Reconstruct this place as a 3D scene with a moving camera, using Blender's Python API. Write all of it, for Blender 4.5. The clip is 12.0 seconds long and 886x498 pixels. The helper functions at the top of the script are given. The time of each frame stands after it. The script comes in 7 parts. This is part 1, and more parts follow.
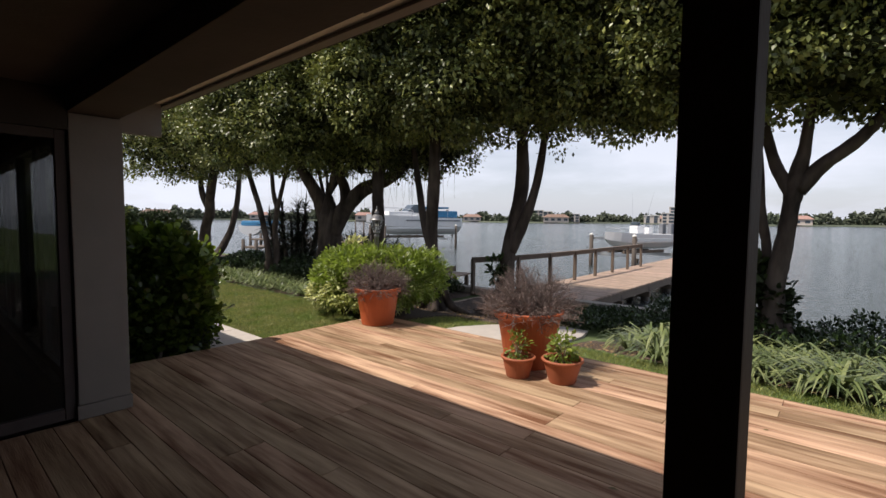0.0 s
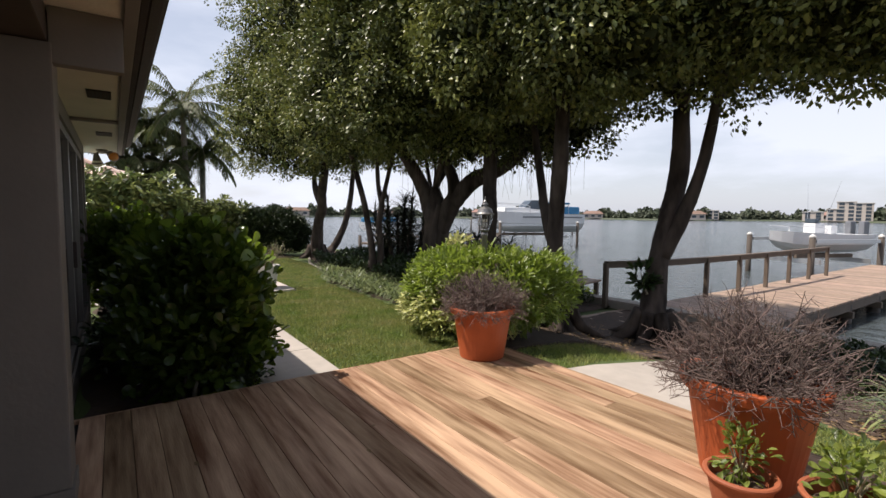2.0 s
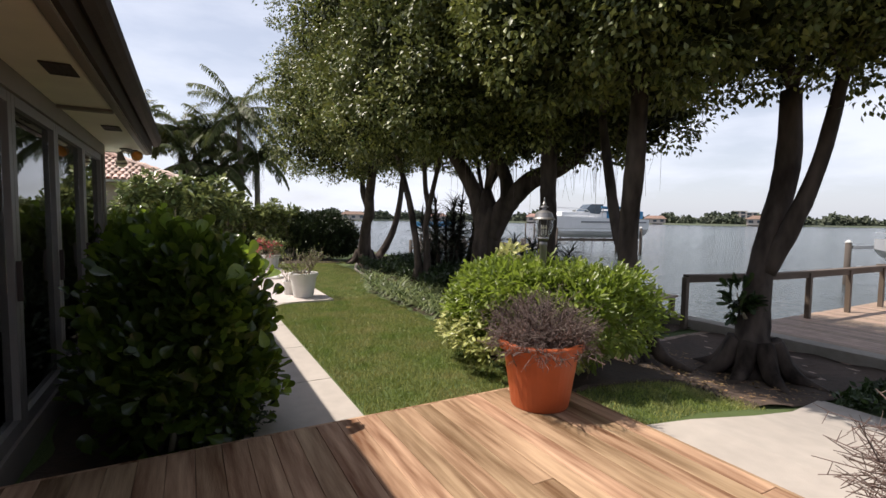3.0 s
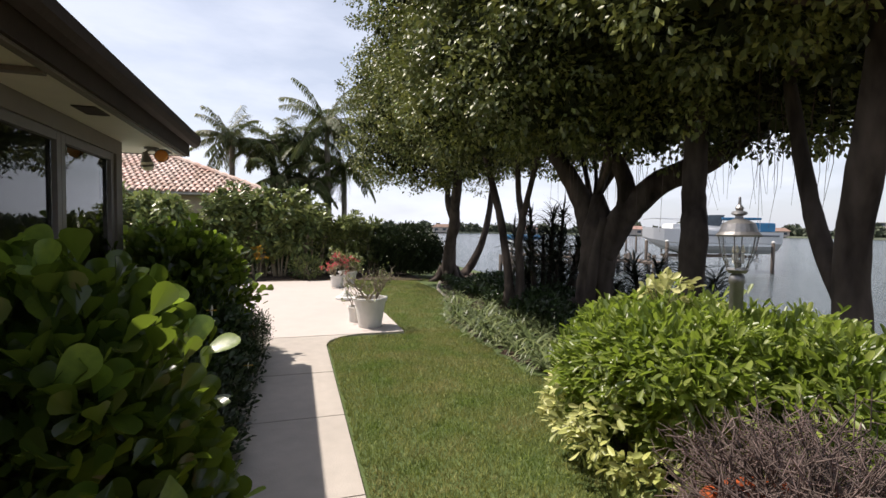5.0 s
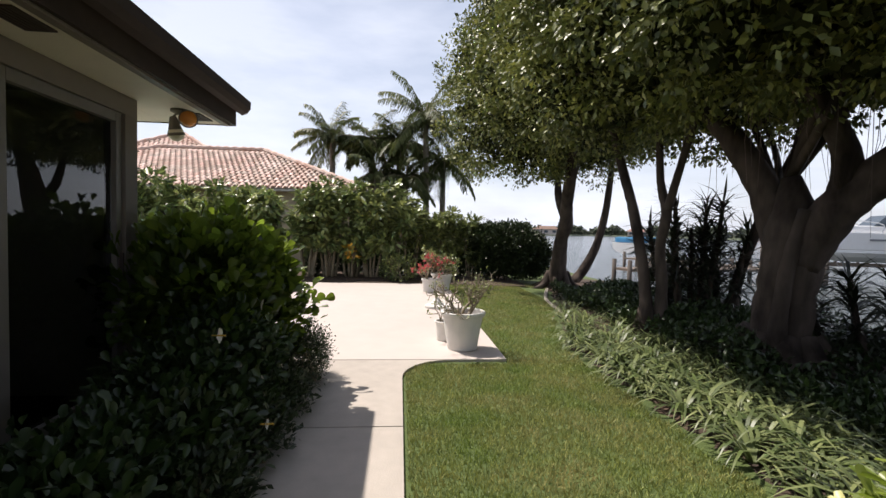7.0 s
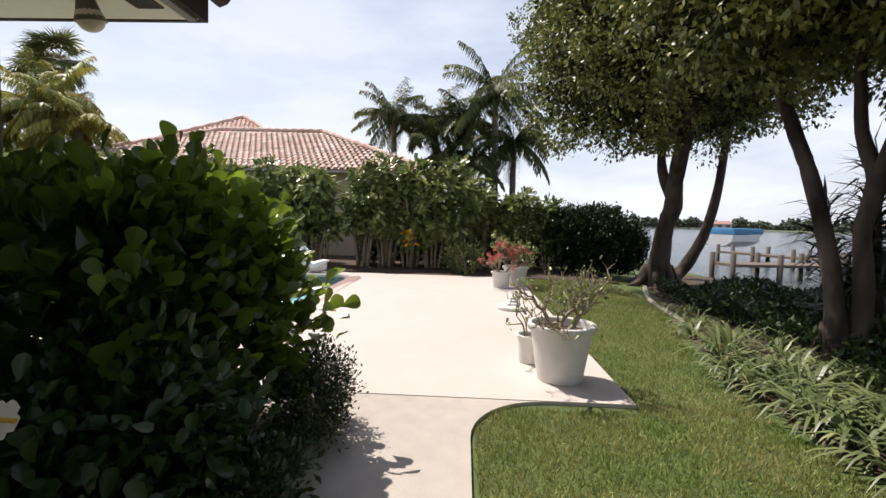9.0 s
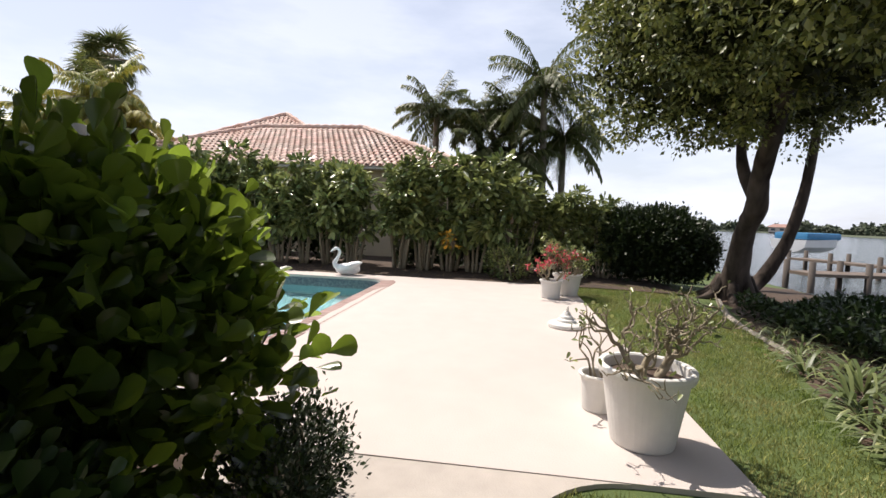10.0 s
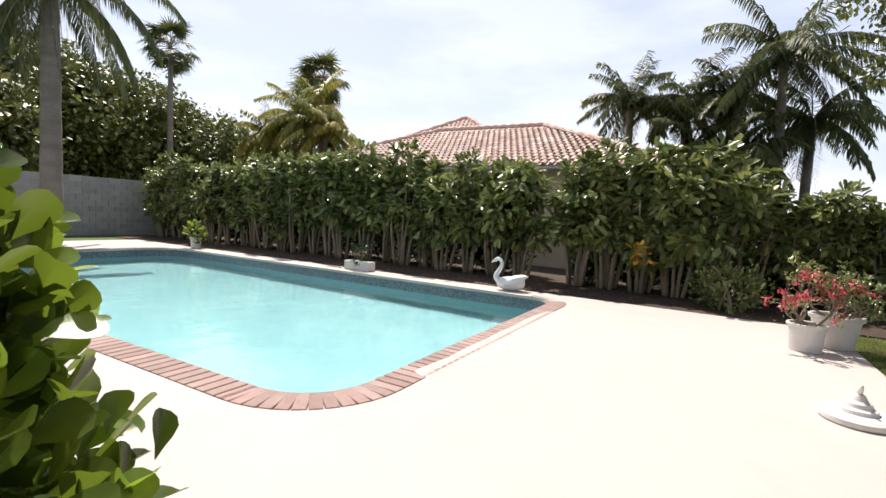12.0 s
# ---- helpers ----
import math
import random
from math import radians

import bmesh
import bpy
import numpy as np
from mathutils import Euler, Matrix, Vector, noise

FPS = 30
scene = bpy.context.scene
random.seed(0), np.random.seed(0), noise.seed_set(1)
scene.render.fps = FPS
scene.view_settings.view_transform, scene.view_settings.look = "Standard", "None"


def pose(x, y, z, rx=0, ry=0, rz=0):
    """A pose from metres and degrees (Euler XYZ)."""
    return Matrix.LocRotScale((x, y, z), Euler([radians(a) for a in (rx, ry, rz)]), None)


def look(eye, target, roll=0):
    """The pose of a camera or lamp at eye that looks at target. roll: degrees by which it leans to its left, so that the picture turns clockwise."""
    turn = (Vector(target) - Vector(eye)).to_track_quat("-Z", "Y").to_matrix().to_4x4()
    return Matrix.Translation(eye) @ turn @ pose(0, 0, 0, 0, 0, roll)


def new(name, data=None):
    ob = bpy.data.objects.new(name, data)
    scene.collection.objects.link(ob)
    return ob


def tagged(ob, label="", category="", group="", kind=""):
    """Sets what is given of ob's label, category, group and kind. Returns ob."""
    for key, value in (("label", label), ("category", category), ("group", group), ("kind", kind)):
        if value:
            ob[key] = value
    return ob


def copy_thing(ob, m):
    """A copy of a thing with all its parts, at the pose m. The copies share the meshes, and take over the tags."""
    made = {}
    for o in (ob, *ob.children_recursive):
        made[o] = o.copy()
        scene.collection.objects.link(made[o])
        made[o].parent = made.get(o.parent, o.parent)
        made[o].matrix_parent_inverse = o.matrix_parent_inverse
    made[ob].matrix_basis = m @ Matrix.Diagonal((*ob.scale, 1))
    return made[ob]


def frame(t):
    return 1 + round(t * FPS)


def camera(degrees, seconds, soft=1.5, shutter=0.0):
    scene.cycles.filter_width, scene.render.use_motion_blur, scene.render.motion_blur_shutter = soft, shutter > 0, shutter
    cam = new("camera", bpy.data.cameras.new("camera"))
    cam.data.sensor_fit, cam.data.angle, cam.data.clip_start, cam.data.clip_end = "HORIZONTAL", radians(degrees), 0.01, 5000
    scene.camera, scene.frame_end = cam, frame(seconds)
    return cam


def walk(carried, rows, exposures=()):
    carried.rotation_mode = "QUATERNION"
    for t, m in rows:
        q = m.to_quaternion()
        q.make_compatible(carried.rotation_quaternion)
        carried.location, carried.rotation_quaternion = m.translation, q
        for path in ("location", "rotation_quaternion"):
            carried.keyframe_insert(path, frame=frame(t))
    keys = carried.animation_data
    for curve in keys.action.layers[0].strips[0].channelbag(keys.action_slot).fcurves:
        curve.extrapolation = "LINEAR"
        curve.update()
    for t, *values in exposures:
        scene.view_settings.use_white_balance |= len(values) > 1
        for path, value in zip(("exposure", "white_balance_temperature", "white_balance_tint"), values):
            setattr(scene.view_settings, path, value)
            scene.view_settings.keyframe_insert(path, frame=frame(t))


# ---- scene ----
cam = camera(86.7, 12.0)
METRES, EYE, TILT, LEAN, TURN = 11.0, 1.58, 0.0, 0.0, 40.9
ROWS = [
    (0.0, 0.0, 0.0, 0.0, 0.04, -3.64, -0.58),
    (0.5, 0.0008, 0.0379, -0.0033, 3.48, -3.65, -0.34),
    (1.0, -0.0015, 0.0808, -0.0068, 7.08, -3.66, -0.29),
    (1.5, -0.0067, 0.1232, -0.0064, 10.62, -3.9, -0.47),
    (2.0, -0.0136, 0.1638, -0.0039, 14.16, -4.14, -0.55),
    (2.5, -0.0216, 0.208, -0.0021, 17.54, -4.09, -0.63),
    (3.0, -0.0316, 0.2524, -0.0031, 20.71, -3.7, -0.75),
    (5.0, -0.1017, 0.4077, -0.0016, 31.69, -2.31, -0.74),
    (5.5, -0.1239, 0.4433, -0.0015, 34.79, -2.05, -0.82),
    (6.0, -0.1502, 0.4759, -0.0013, 37.7, -2.14, -1.02),
    (6.5, -0.1748, 0.5073, -0.0029, 40.9, -2.38, -1.25),
    (7.0, -0.2015, 0.5353, -0.0098, 43.87, -2.32, -1.3),
    (7.5, -0.2323, 0.5663, -0.0223, 46.59, -1.99, -0.97),
    (9.5, -0.3677, 0.6737, -0.0261, 53.89, -3.97, -1.98),
    (10.0, -0.4018, 0.7012, -0.025, 56.99, -3.83, -2.24),
    (10.5, -0.4366, 0.7271, -0.0243, 61.09, -3.78, -2.39),
    (11.0, -0.4685, 0.7491, -0.0242, 66.37, -3.74, -2.47),
    (11.5, -0.4957, 0.7639, -0.0245, 72.3, -3.92, -2.81),
    (12.0, -0.5247, 0.7839, -0.0241, 79.25, -4.16, -2.96),
]
walk(cam, [(t, pose(0, 0, EYE, TILT, LEAN, TURN) @ pose(METRES * x, METRES * y, METRES * z, 90 + pitch, roll, yaw)) for t, x, y, z, yaw, pitch, roll in ROWS], exposures=((0.0, 0.08, 6700, 14), (3.2, 0.25, 6700, 14), (5.0, 0.28, 6700, 14), (9.3, 0.28, 6700, 14), (12.0, 0.42, 6700, 14)))

# world and sun
SUN_ELEV, SUN_ROT = radians(58.4), radians(218.1)
world = bpy.data.worlds.new("sky")
scene.world = world
world.use_nodes = True
wn, wl = world.node_tree.nodes, world.node_tree.links
wn.clear()
w_out = wn.new("ShaderNodeOutputWorld")
w_bg = wn.new("ShaderNodeBackground")
w_sky = wn.new("ShaderNodeTexSky")
w_sky.sky_type, w_sky.sun_disc, w_sky.sun_elevation, w_sky.sun_rotation = "NISHITA", False, SUN_ELEV, SUN_ROT
w_sky.air_density, w_sky.dust_density, w_sky.ozone_density = 1.0, 1.6, 1.0
w_co = wn.new("ShaderNodeTexCoord")
w_map = wn.new("ShaderNodeMapping")
w_map.inputs["Scale"].default_value = (1.4, 1.4, 5.0)
w_noise = wn.new("ShaderNodeTexNoise")
w_noise.inputs["Scale"].default_value, w_noise.inputs["Detail"].default_value, w_noise.inputs["Roughness"].default_value = 1.3, 7, 0.55
w_ramp = wn.new("ShaderNodeValToRGB")
w_ramp.color_ramp.elements[0].position, w_ramp.color_ramp.elements[1].position = 0.46, 0.62
w_ramp.color_ramp.elements[0].color = (0.60, 0.60, 0.60, 1)
w_mix = wn.new("ShaderNodeMix")
w_mix.data_type = "RGBA"
w_mix.inputs[7].default_value = (8.2, 8.9, 10.2, 1)
wl.new(w_co.outputs["Generated"], w_map.inputs[0])
wl.new(w_map.outputs[0], w_noise.inputs["Vector"])
wl.new(w_noise.outputs["Fac"], w_ramp.inputs[0])
w_sep, w_high, w_mul = wn.new("ShaderNodeSeparateXYZ"), wn.new("ShaderNodeMapRange"), wn.new("ShaderNodeMath")
w_high.inputs[1].default_value, w_high.inputs[2].default_value = 0.0, 0.68
w_high.inputs[3].default_value, w_high.inputs[4].default_value = 1.0, 0.42
w_mul.operation, w_mul.use_clamp = "MULTIPLY", True
wl.new(w_co.outputs["Generated"], w_sep.inputs[0])
wl.new(w_sep.outputs["Z"], w_high.inputs[0])
wl.new(w_ramp.outputs[0], w_mul.inputs[0])
wl.new(w_high.outputs[0], w_mul.inputs[1])
wl.new(w_mul.outputs[0], w_mix.inputs[0])
wl.new(w_sky.outputs[0], w_mix.inputs[6])
wl.new(w_mix.outputs[2], w_bg.inputs[0])
w_bg.inputs[1].default_value = 0.10
wl.new(w_bg.outputs[0], w_out.inputs[0])

sun = new("sun", bpy.data.lights.new("sun", "SUN"))
sun.data.energy, sun.data.angle, sun.data.color = 5.0, radians(0.5), (1.0, 0.95, 0.87)
sun.matrix_world = look((-3.8, -4.85, 10), (0, 0, 0))
tagged(sun, "the sun", "sun", kind="structure")


# ---- materials ----
def mat(name, base, rough=0.6, var=0.15, scale=6.0, bump=0.2, bump_scale=40.0, metal=0.0, other=None, island=0.0, objrand=0.0,
        spec=0.5, stretch=(1, 1, 1), lucent=0.0, big=0.8, through_tint=None):
    """Two scales of mottling between base and other, relief, and chance per piece or per object."""
    m = bpy.data.materials.new(name)
    m.use_nodes = True
    n, l = m.node_tree.nodes, m.node_tree.links
    b = n["Principled BSDF"]
    b.inputs["Roughness"].default_value, b.inputs["Metallic"].default_value = rough, metal
    b.inputs["Specular IOR Level"].default_value = spec
    co, mp = n.new("ShaderNodeTexCoord"), n.new("ShaderNodeMapping")
    mp.inputs["Scale"].default_value = stretch
    l.new(co.outputs["Object"], mp.inputs[0])
    if objrand:
        oi, ov = n.new("ShaderNodeObjectInfo"), n.new("ShaderNodeVectorMath")
        ov.operation = "SCALE"
        ov.inputs[0].default_value = (37.0, 53.0, 29.0)
        l.new(oi.outputs["Random"], ov.inputs["Scale"])
        l.new(ov.outputs[0], mp.inputs["Location"])
    fine, wide = n.new("ShaderNodeTexNoise"), n.new("ShaderNodeTexNoise")
    fine.inputs["Scale"].default_value, fine.inputs["Detail"].default_value = scale, 6
    wide.inputs["Scale"].default_value, wide.inputs["Detail"].default_value = big, 3
    for t in (fine, wide):
        l.new(mp.outputs[0], t.inputs["Vector"])
    add = n.new("ShaderNodeMath")
    add.operation = "MULTIPLY_ADD"
    add.inputs[1].default_value = 0.6
    l.new(wide.outputs["Fac"], add.inputs[0])
    half = n.new("ShaderNodeMath")
    half.operation = "MULTIPLY"
    half.inputs[1].default_value = 0.4
    l.new(fine.outputs["Fac"], half.inputs[0])
    l.new(half.outputs[0], add.inputs[2])
    rng = n.new("ShaderNodeMapRange")
    rng.inputs[1].default_value, rng.inputs[2].default_value = 0.36, 0.64
    l.new(add.outputs[0], rng.inputs[0])
    mix = n.new("ShaderNodeMix")
    mix.data_type = "RGBA"
    oc = other or tuple(c * (1 - 2 * var) for c in base)
    mix.inputs[6].default_value, mix.inputs[7].default_value = (*base, 1), (*oc, 1)
    l.new(rng.outputs[0], mix.inputs[0])
    colour = mix.outputs[2]
    if island or objrand:
        hsv = n.new("ShaderNodeHueSaturation")
        src = n.new("ShaderNodeNewGeometry").outputs["Random Per Island"] if island else n.new("ShaderNodeObjectInfo").outputs["Random"]
        r = n.new("ShaderNodeMapRange")
        a = island or objrand
        r.inputs[3].default_value, r.inputs[4].default_value = 1 - a, 1 + a
        l.new(src, r.inputs[0])
        l.new(r.outputs[0], hsv.inputs["Value"])
        r2 = n.new("ShaderNodeMapRange")
        r2.inputs[3].default_value, r2.inputs[4].default_value = 0.5 + a * 0.04, 0.5 - a * 0.04
        l.new(src, r2.inputs[0])
        l.new(r2.outputs[0], hsv.inputs["Hue"])
        l.new(colour, hsv.inputs["Color"])
        colour = hsv.outputs[0]
    l.new(colour, b.inputs["Base Color"])
    if bump:
        bt = n.new("ShaderNodeTexNoise")
        bt.inputs["Scale"].default_value, bt.inputs["Detail"].default_value = bump_scale, 4
        l.new(mp.outputs[0], bt.inputs["Vector"])
        bp = n.new("ShaderNodeBump")
        bp.inputs["Strength"].default_value, bp.inputs["Distance"].default_value = bump, 0.01
        l.new(bt.outputs["Fac"], bp.inputs["Height"])
        l.new(bp.outputs[0], b.inputs["Normal"])
    if lucent:
        tr, ms = n.new("ShaderNodeBsdfTranslucent"), n.new("ShaderNodeMixShader")
        ms.inputs[0].default_value = lucent
        if through_tint:
            mt = n.new("ShaderNodeMix")
            mt.data_type = "RGBA"
            mt.inputs[0].default_value = 0.75
            mt.inputs[7].default_value = (*through_tint, 1)
            l.new(colour, mt.inputs[6])
            l.new(mt.outputs[2], tr.inputs[0])
        else:
            l.new(colour, tr.inputs[0])
        l.new(b.outputs[0], ms.inputs[1])
        l.new(tr.outputs[0], ms.inputs[2])
        l.new(ms.outputs[0], n["Material Output"].inputs[0])
    return m


M_DECK = mat("weathered_cedar", (0.55, 0.37, 0.235), 0.62, other=(0.15, 0.072, 0.036), scale=5, stretch=(0.45, 5, 5), bump=0.35, bump_scale=30, objrand=0.20, big=1.5, spec=0.15)
M_PIER = mat("grey_pier_board", (0.40, 0.28, 0.20), 0.7, other=(0.24, 0.17, 0.13), scale=8, stretch=(6, 6, 6), bump=0.3, objrand=0.25)
M_RAIL = mat("old_timber", (0.16, 0.12, 0.09), 0.75, scale=12, stretch=(3, 3, 3), bump=0.3)
M_PILE = mat("wet_pile", (0.10, 0.08, 0.065), 0.8, scale=6, bump=0.5)
M_PATIO = mat("white_coated_concrete", (0.54, 0.475, 0.435), 0.75, var=0.05, scale=3, bump=0.25, bump_scale=70, big=0.35)
M_WALK = mat("concrete_walk", (0.47, 0.42, 0.37), 0.8, var=0.10, scale=7, bump=0.3, bump_scale=90)
M_SOIL = mat("mulch_soil", (0.095, 0.06, 0.04), 0.95, other=(0.04, 0.028, 0.02), scale=14, bump=0.9, bump_scale=25)
M_TURF = mat("turf", (0.085, 0.12, 0.03), 0.9, other=(0.06, 0.09, 0.022), scale=9, bump=0.8, bump_scale=60, big=0.9)
M_BLADE = mat("grass_blade", (0.18, 0.255, 0.05), 0.55, other=(0.34, 0.32, 0.12), scale=3, bump=0, island=0.5, lucent=0.3, big=1.6)
M_STRAP = mat("strap_leaf", (0.10, 0.14, 0.045), 0.42, other=(0.22, 0.25, 0.11), scale=3, bump=0, island=0.45, lucent=0.25, big=1.2)
M_YUCCA = mat("dark_sword_leaf", (0.035, 0.045, 0.02), 0.5, scale=3, bump=0, island=0.4, lucent=0.1)
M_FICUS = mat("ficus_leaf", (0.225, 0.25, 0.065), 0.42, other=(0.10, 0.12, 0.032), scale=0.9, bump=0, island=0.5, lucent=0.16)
# darkened copy of the ficus leaf: the crown's inner shade as colour
M_FICUS_SHADED = mat("ficus_leaf_shaded", (0.05, 0.06, 0.018), 0.7, other=(0.03, 0.035, 0.012), scale=0.9, bump=0, island=0.4, spec=0.2)
# bulk clusia leaf, base darkened to stand for the bush's shade
M_CLUSIA = mat("clusia_leaf_shaded", (0.05, 0.08, 0.014), 0.26, other=(0.028, 0.048, 0.011), scale=2.0, bump=0.05, island=0.4, lucent=0.30, through_tint=(0.30, 0.42, 0.04))
# same leaf with sunlit brightness put into its colour
M_CLUSIA_SUNLIT = mat("clusia_leaf_sunlit", (0.16, 0.24, 0.035), 0.24, other=(0.06, 0.11, 0.025), scale=6.0, bump=0.1, objrand=0.4, lucent=0.4, through_tint=(0.40, 0.56, 0.06))
M_LITTER = mat("fallen_leaf", (0.30, 0.20, 0.09), 0.8, var=0.3, scale=20, bump=0, island=0.5)
M_HIB = mat("hibiscus_leaf", (0.032, 0.06, 0.014), 0.4, other=(0.026, 0.05, 0.012), scale=1.4, bump=0, island=0.4, lucent=0.15)
M_BOX = mat("box_leaf", (0.03, 0.05, 0.014), 0.42, scale=3, bump=0, island=0.4, lucent=0.12)
M_HEDGE = mat("hedge_leaf", (0.30, 0.34, 0.12), 0.30, other=(0.09, 0.13, 0.04), scale=1.2, bump=0, island=0.55, lucent=0.25)
M_SCHEF = mat("variegated_leaf", (0.12, 0.17, 0.035), 0.36, other=(0.22, 0.26, 0.065), scale=2.2, bump=0, island=0.45, lucent=0.35, through_tint=(0.40, 0.55, 0.06))
M_CREAMLEAF = mat("cream_leaf", (0.66, 0.63, 0.30), 0.4, other=(0.40, 0.44, 0.13), scale=9, bump=0, island=0.3, lucent=0.3)
M_PALM = mat("palm_leaf", (0.125, 0.15, 0.05), 0.5, other=(0.085, 0.105, 0.035), scale=0.6, bump=0, island=0.35, lucent=0.3)
M_PALMY = mat("yellowing_palm_leaf", (0.20, 0.26, 0.06), 0.5, other=(0.42, 0.34, 0.06), scale=0.7, bump=0, island=0.4, lucent=0.25)
M_BARK = mat("ficus_bark", (0.118, 0.092, 0.077), 0.9, other=(0.020, 0.015, 0.012), scale=5, stretch=(1.4, 1.4, 0.5), bump=1.0, bump_scale=13, big=2.2, spec=0.2)
M_BARKP = mat("palm_bark", (0.26, 0.23, 0.19), 0.9, var=0.2, scale=12, stretch=(1, 1, 4), bump=0.6, bump_scale=8)
M_TWIG = mat("dry_twig", (0.20, 0.145, 0.125), 0.85, var=0.25, scale=20, bump=0, island=0.35)
M_STEM = mat("green_stem", (0.30, 0.25, 0.17), 0.8, var=0.2, scale=20, bump=0.3)
M_TERRA = mat("terracotta_plastic", (0.50, 0.105, 0.03), 0.5, var=0.12, scale=7, bump=0.1, bump_scale=30)
M_TERRA2 = mat("terracotta_clay", (0.40, 0.115, 0.05), 0.7, var=0.15, scale=9, bump=0.2)
M_WHITEPOT = mat("white_plaster_pot", (0.72, 0.70, 0.66), 0.65, var=0.08, scale=8, bump=0.2)
M_STUCCO = mat("cream_soffit", (0.76, 0.71, 0.60), 0.8, var=0.06, scale=5, bump=0.2, bump_scale=60)
# cream paint darkened to grey-brown: the porch and eave shade is in the colour
M_TRIM = mat("cream_trim_shaded", (0.21, 0.18, 0.155), 0.6, var=0.08, scale=6, bump=0.1)
M_FASCIA = mat("dark_fascia", (0.055, 0.038, 0.032), 0.7, var=0.2, scale=8, bump=0.2, spec=0.25)
M_FRAME = mat("bronze_frame", (0.20, 0.18, 0.165), 0.45, var=0.1, scale=10, bump=0.05)
M_VENT = mat("dark_vent", (0.06, 0.04, 0.035), 0.7, scale=10, bump=0.1)
# porch and room surfaces: deep shade put into near-black base colours
M_CEIL = mat("porch_ceiling_shaded", (0.08, 0.062, 0.05), 0.85, scale=4, bump=0.2)
M_DARKWALL = mat("porch_wall_shaded", (0.04, 0.03, 0.025), 0.8, scale=4, bump=0.2)
M_TILE = mat("roof_tile", (0.50, 0.31, 0.24), 0.8, other=(0.64, 0.52, 0.45), scale=5, bump=0.4, objrand=0.28)
M_TILE2 = mat("roof_tile_far", (0.50, 0.31, 0.24), 0.8, other=(0.64, 0.52, 0.45), scale=5, bump=0.4, island=0.28)
M_CREAM = mat("neighbour_stucco", (0.62, 0.52, 0.38), 0.85, var=0.06, scale=3, bump=0.3)
M_BRICK = mat("coping_brick", (0.30, 0.19, 0.165), 0.85, other=(0.38, 0.28, 0.25), scale=14, bump=0.4, objrand=0.15)
M_MORTAR = mat("mortar", (0.60, 0.55, 0.50), 0.9, var=0.1, scale=20, bump=0.3)
M_PLASTER = mat("pool_plaster", (0.17, 0.36, 0.39), 0.8, other=(0.21, 0.41, 0.43), scale=2, bump=0.1)
M_MOSAIC = mat("pool_mosaic", (0.05, 0.075, 0.10), 0.35, other=(0.19, 0.22, 0.24), scale=45, bump=0.2, big=22)
M_GEL = mat("boat_white", (0.80, 0.80, 0.80), 0.25, var=0.03, scale=2, bump=0)
M_BLUE = mat("boat_canvas_blue", (0.04, 0.22, 0.42), 0.6, var=0.1, scale=3, bump=0.1)
M_GREY = mat("boat_grey", (0.20, 0.21, 0.23), 0.4, scale=3, bump=0)
M_ALU = mat("aluminium", (0.62, 0.63, 0.64), 0.35, metal=0.8, var=0.05, bump=0)
M_LANTERN = mat("pewter", (0.30, 0.29, 0.28), 0.42, metal=0.7, var=0.15, scale=20, bump=0.15)
M_PINK = mat("pink_petal", (0.75, 0.10, 0.13), 0.5, var=0.2, scale=20, bump=0, island=0.2, lucent=0.3)
M_WHITEFL = mat("white_petal", (0.8, 0.78, 0.72), 0.5, var=0.05, bump=0, lucent=0.3)
M_YELLOWFL = mat("yellow_bract", (0.65, 0.38, 0.04), 0.5, var=0.1, bump=0, island=0.2)
M_FAR = mat("far_woods", (0.060, 0.080, 0.045), 0.95, other=(0.09, 0.10, 0.07), scale=0.15, bump=0, big=0.05, island=0.3)
M_FARWALL = mat("far_wall", (0.55, 0.48, 0.42), 0.9, var=0.05, scale=0.3, bump=0)
M_FARGLASS = mat("far_window", (0.06, 0.08, 0.10), 0.2, bump=0)
M_FARROOF = mat("far_roof", (0.30, 0.19, 0.15), 0.9, bump=0, objrand=0.3)
M_GREYWALL = mat("block_wall", (0.40, 0.40, 0.39), 0.9, var=0.08, scale=4, bump=0.4, objrand=0.1)
M_CURB = mat("kerb_concrete", (0.36, 0.32, 0.27), 0.9, var=0.15, scale=9, bump=0.4)
M_RUBBER = mat("black_rubber", (0.03, 0.03, 0.03), 0.6, bump=0)
M_AMBER = mat("amber_lamp_glass", (0.85, 0.30, 0.06), 0.25, bump=0, var=0.05)
M_BULB = mat("frosted_bulb", (0.85, 0.78, 0.62), 0.3, bump=0, var=0.02)


def glass(name, tint, rough=0.0, ior=1.45):
    m = bpy.data.materials.new(name)
    m.use_nodes = True
    b = m.node_tree.nodes["Principled BSDF"]
    b.inputs["Base Color"].default_value = (*tint, 1)
    b.inputs["Roughness"].default_value = rough
    b.inputs["Transmission Weight"].default_value, b.inputs["IOR"].default_value = 1.0, ior
    return m


M_GLASS = glass("window_glass", (0.35, 0.37, 0.37))
M_CLEAR = glass("lantern_glass", (0.97, 0.98, 0.98), ior=1.12)


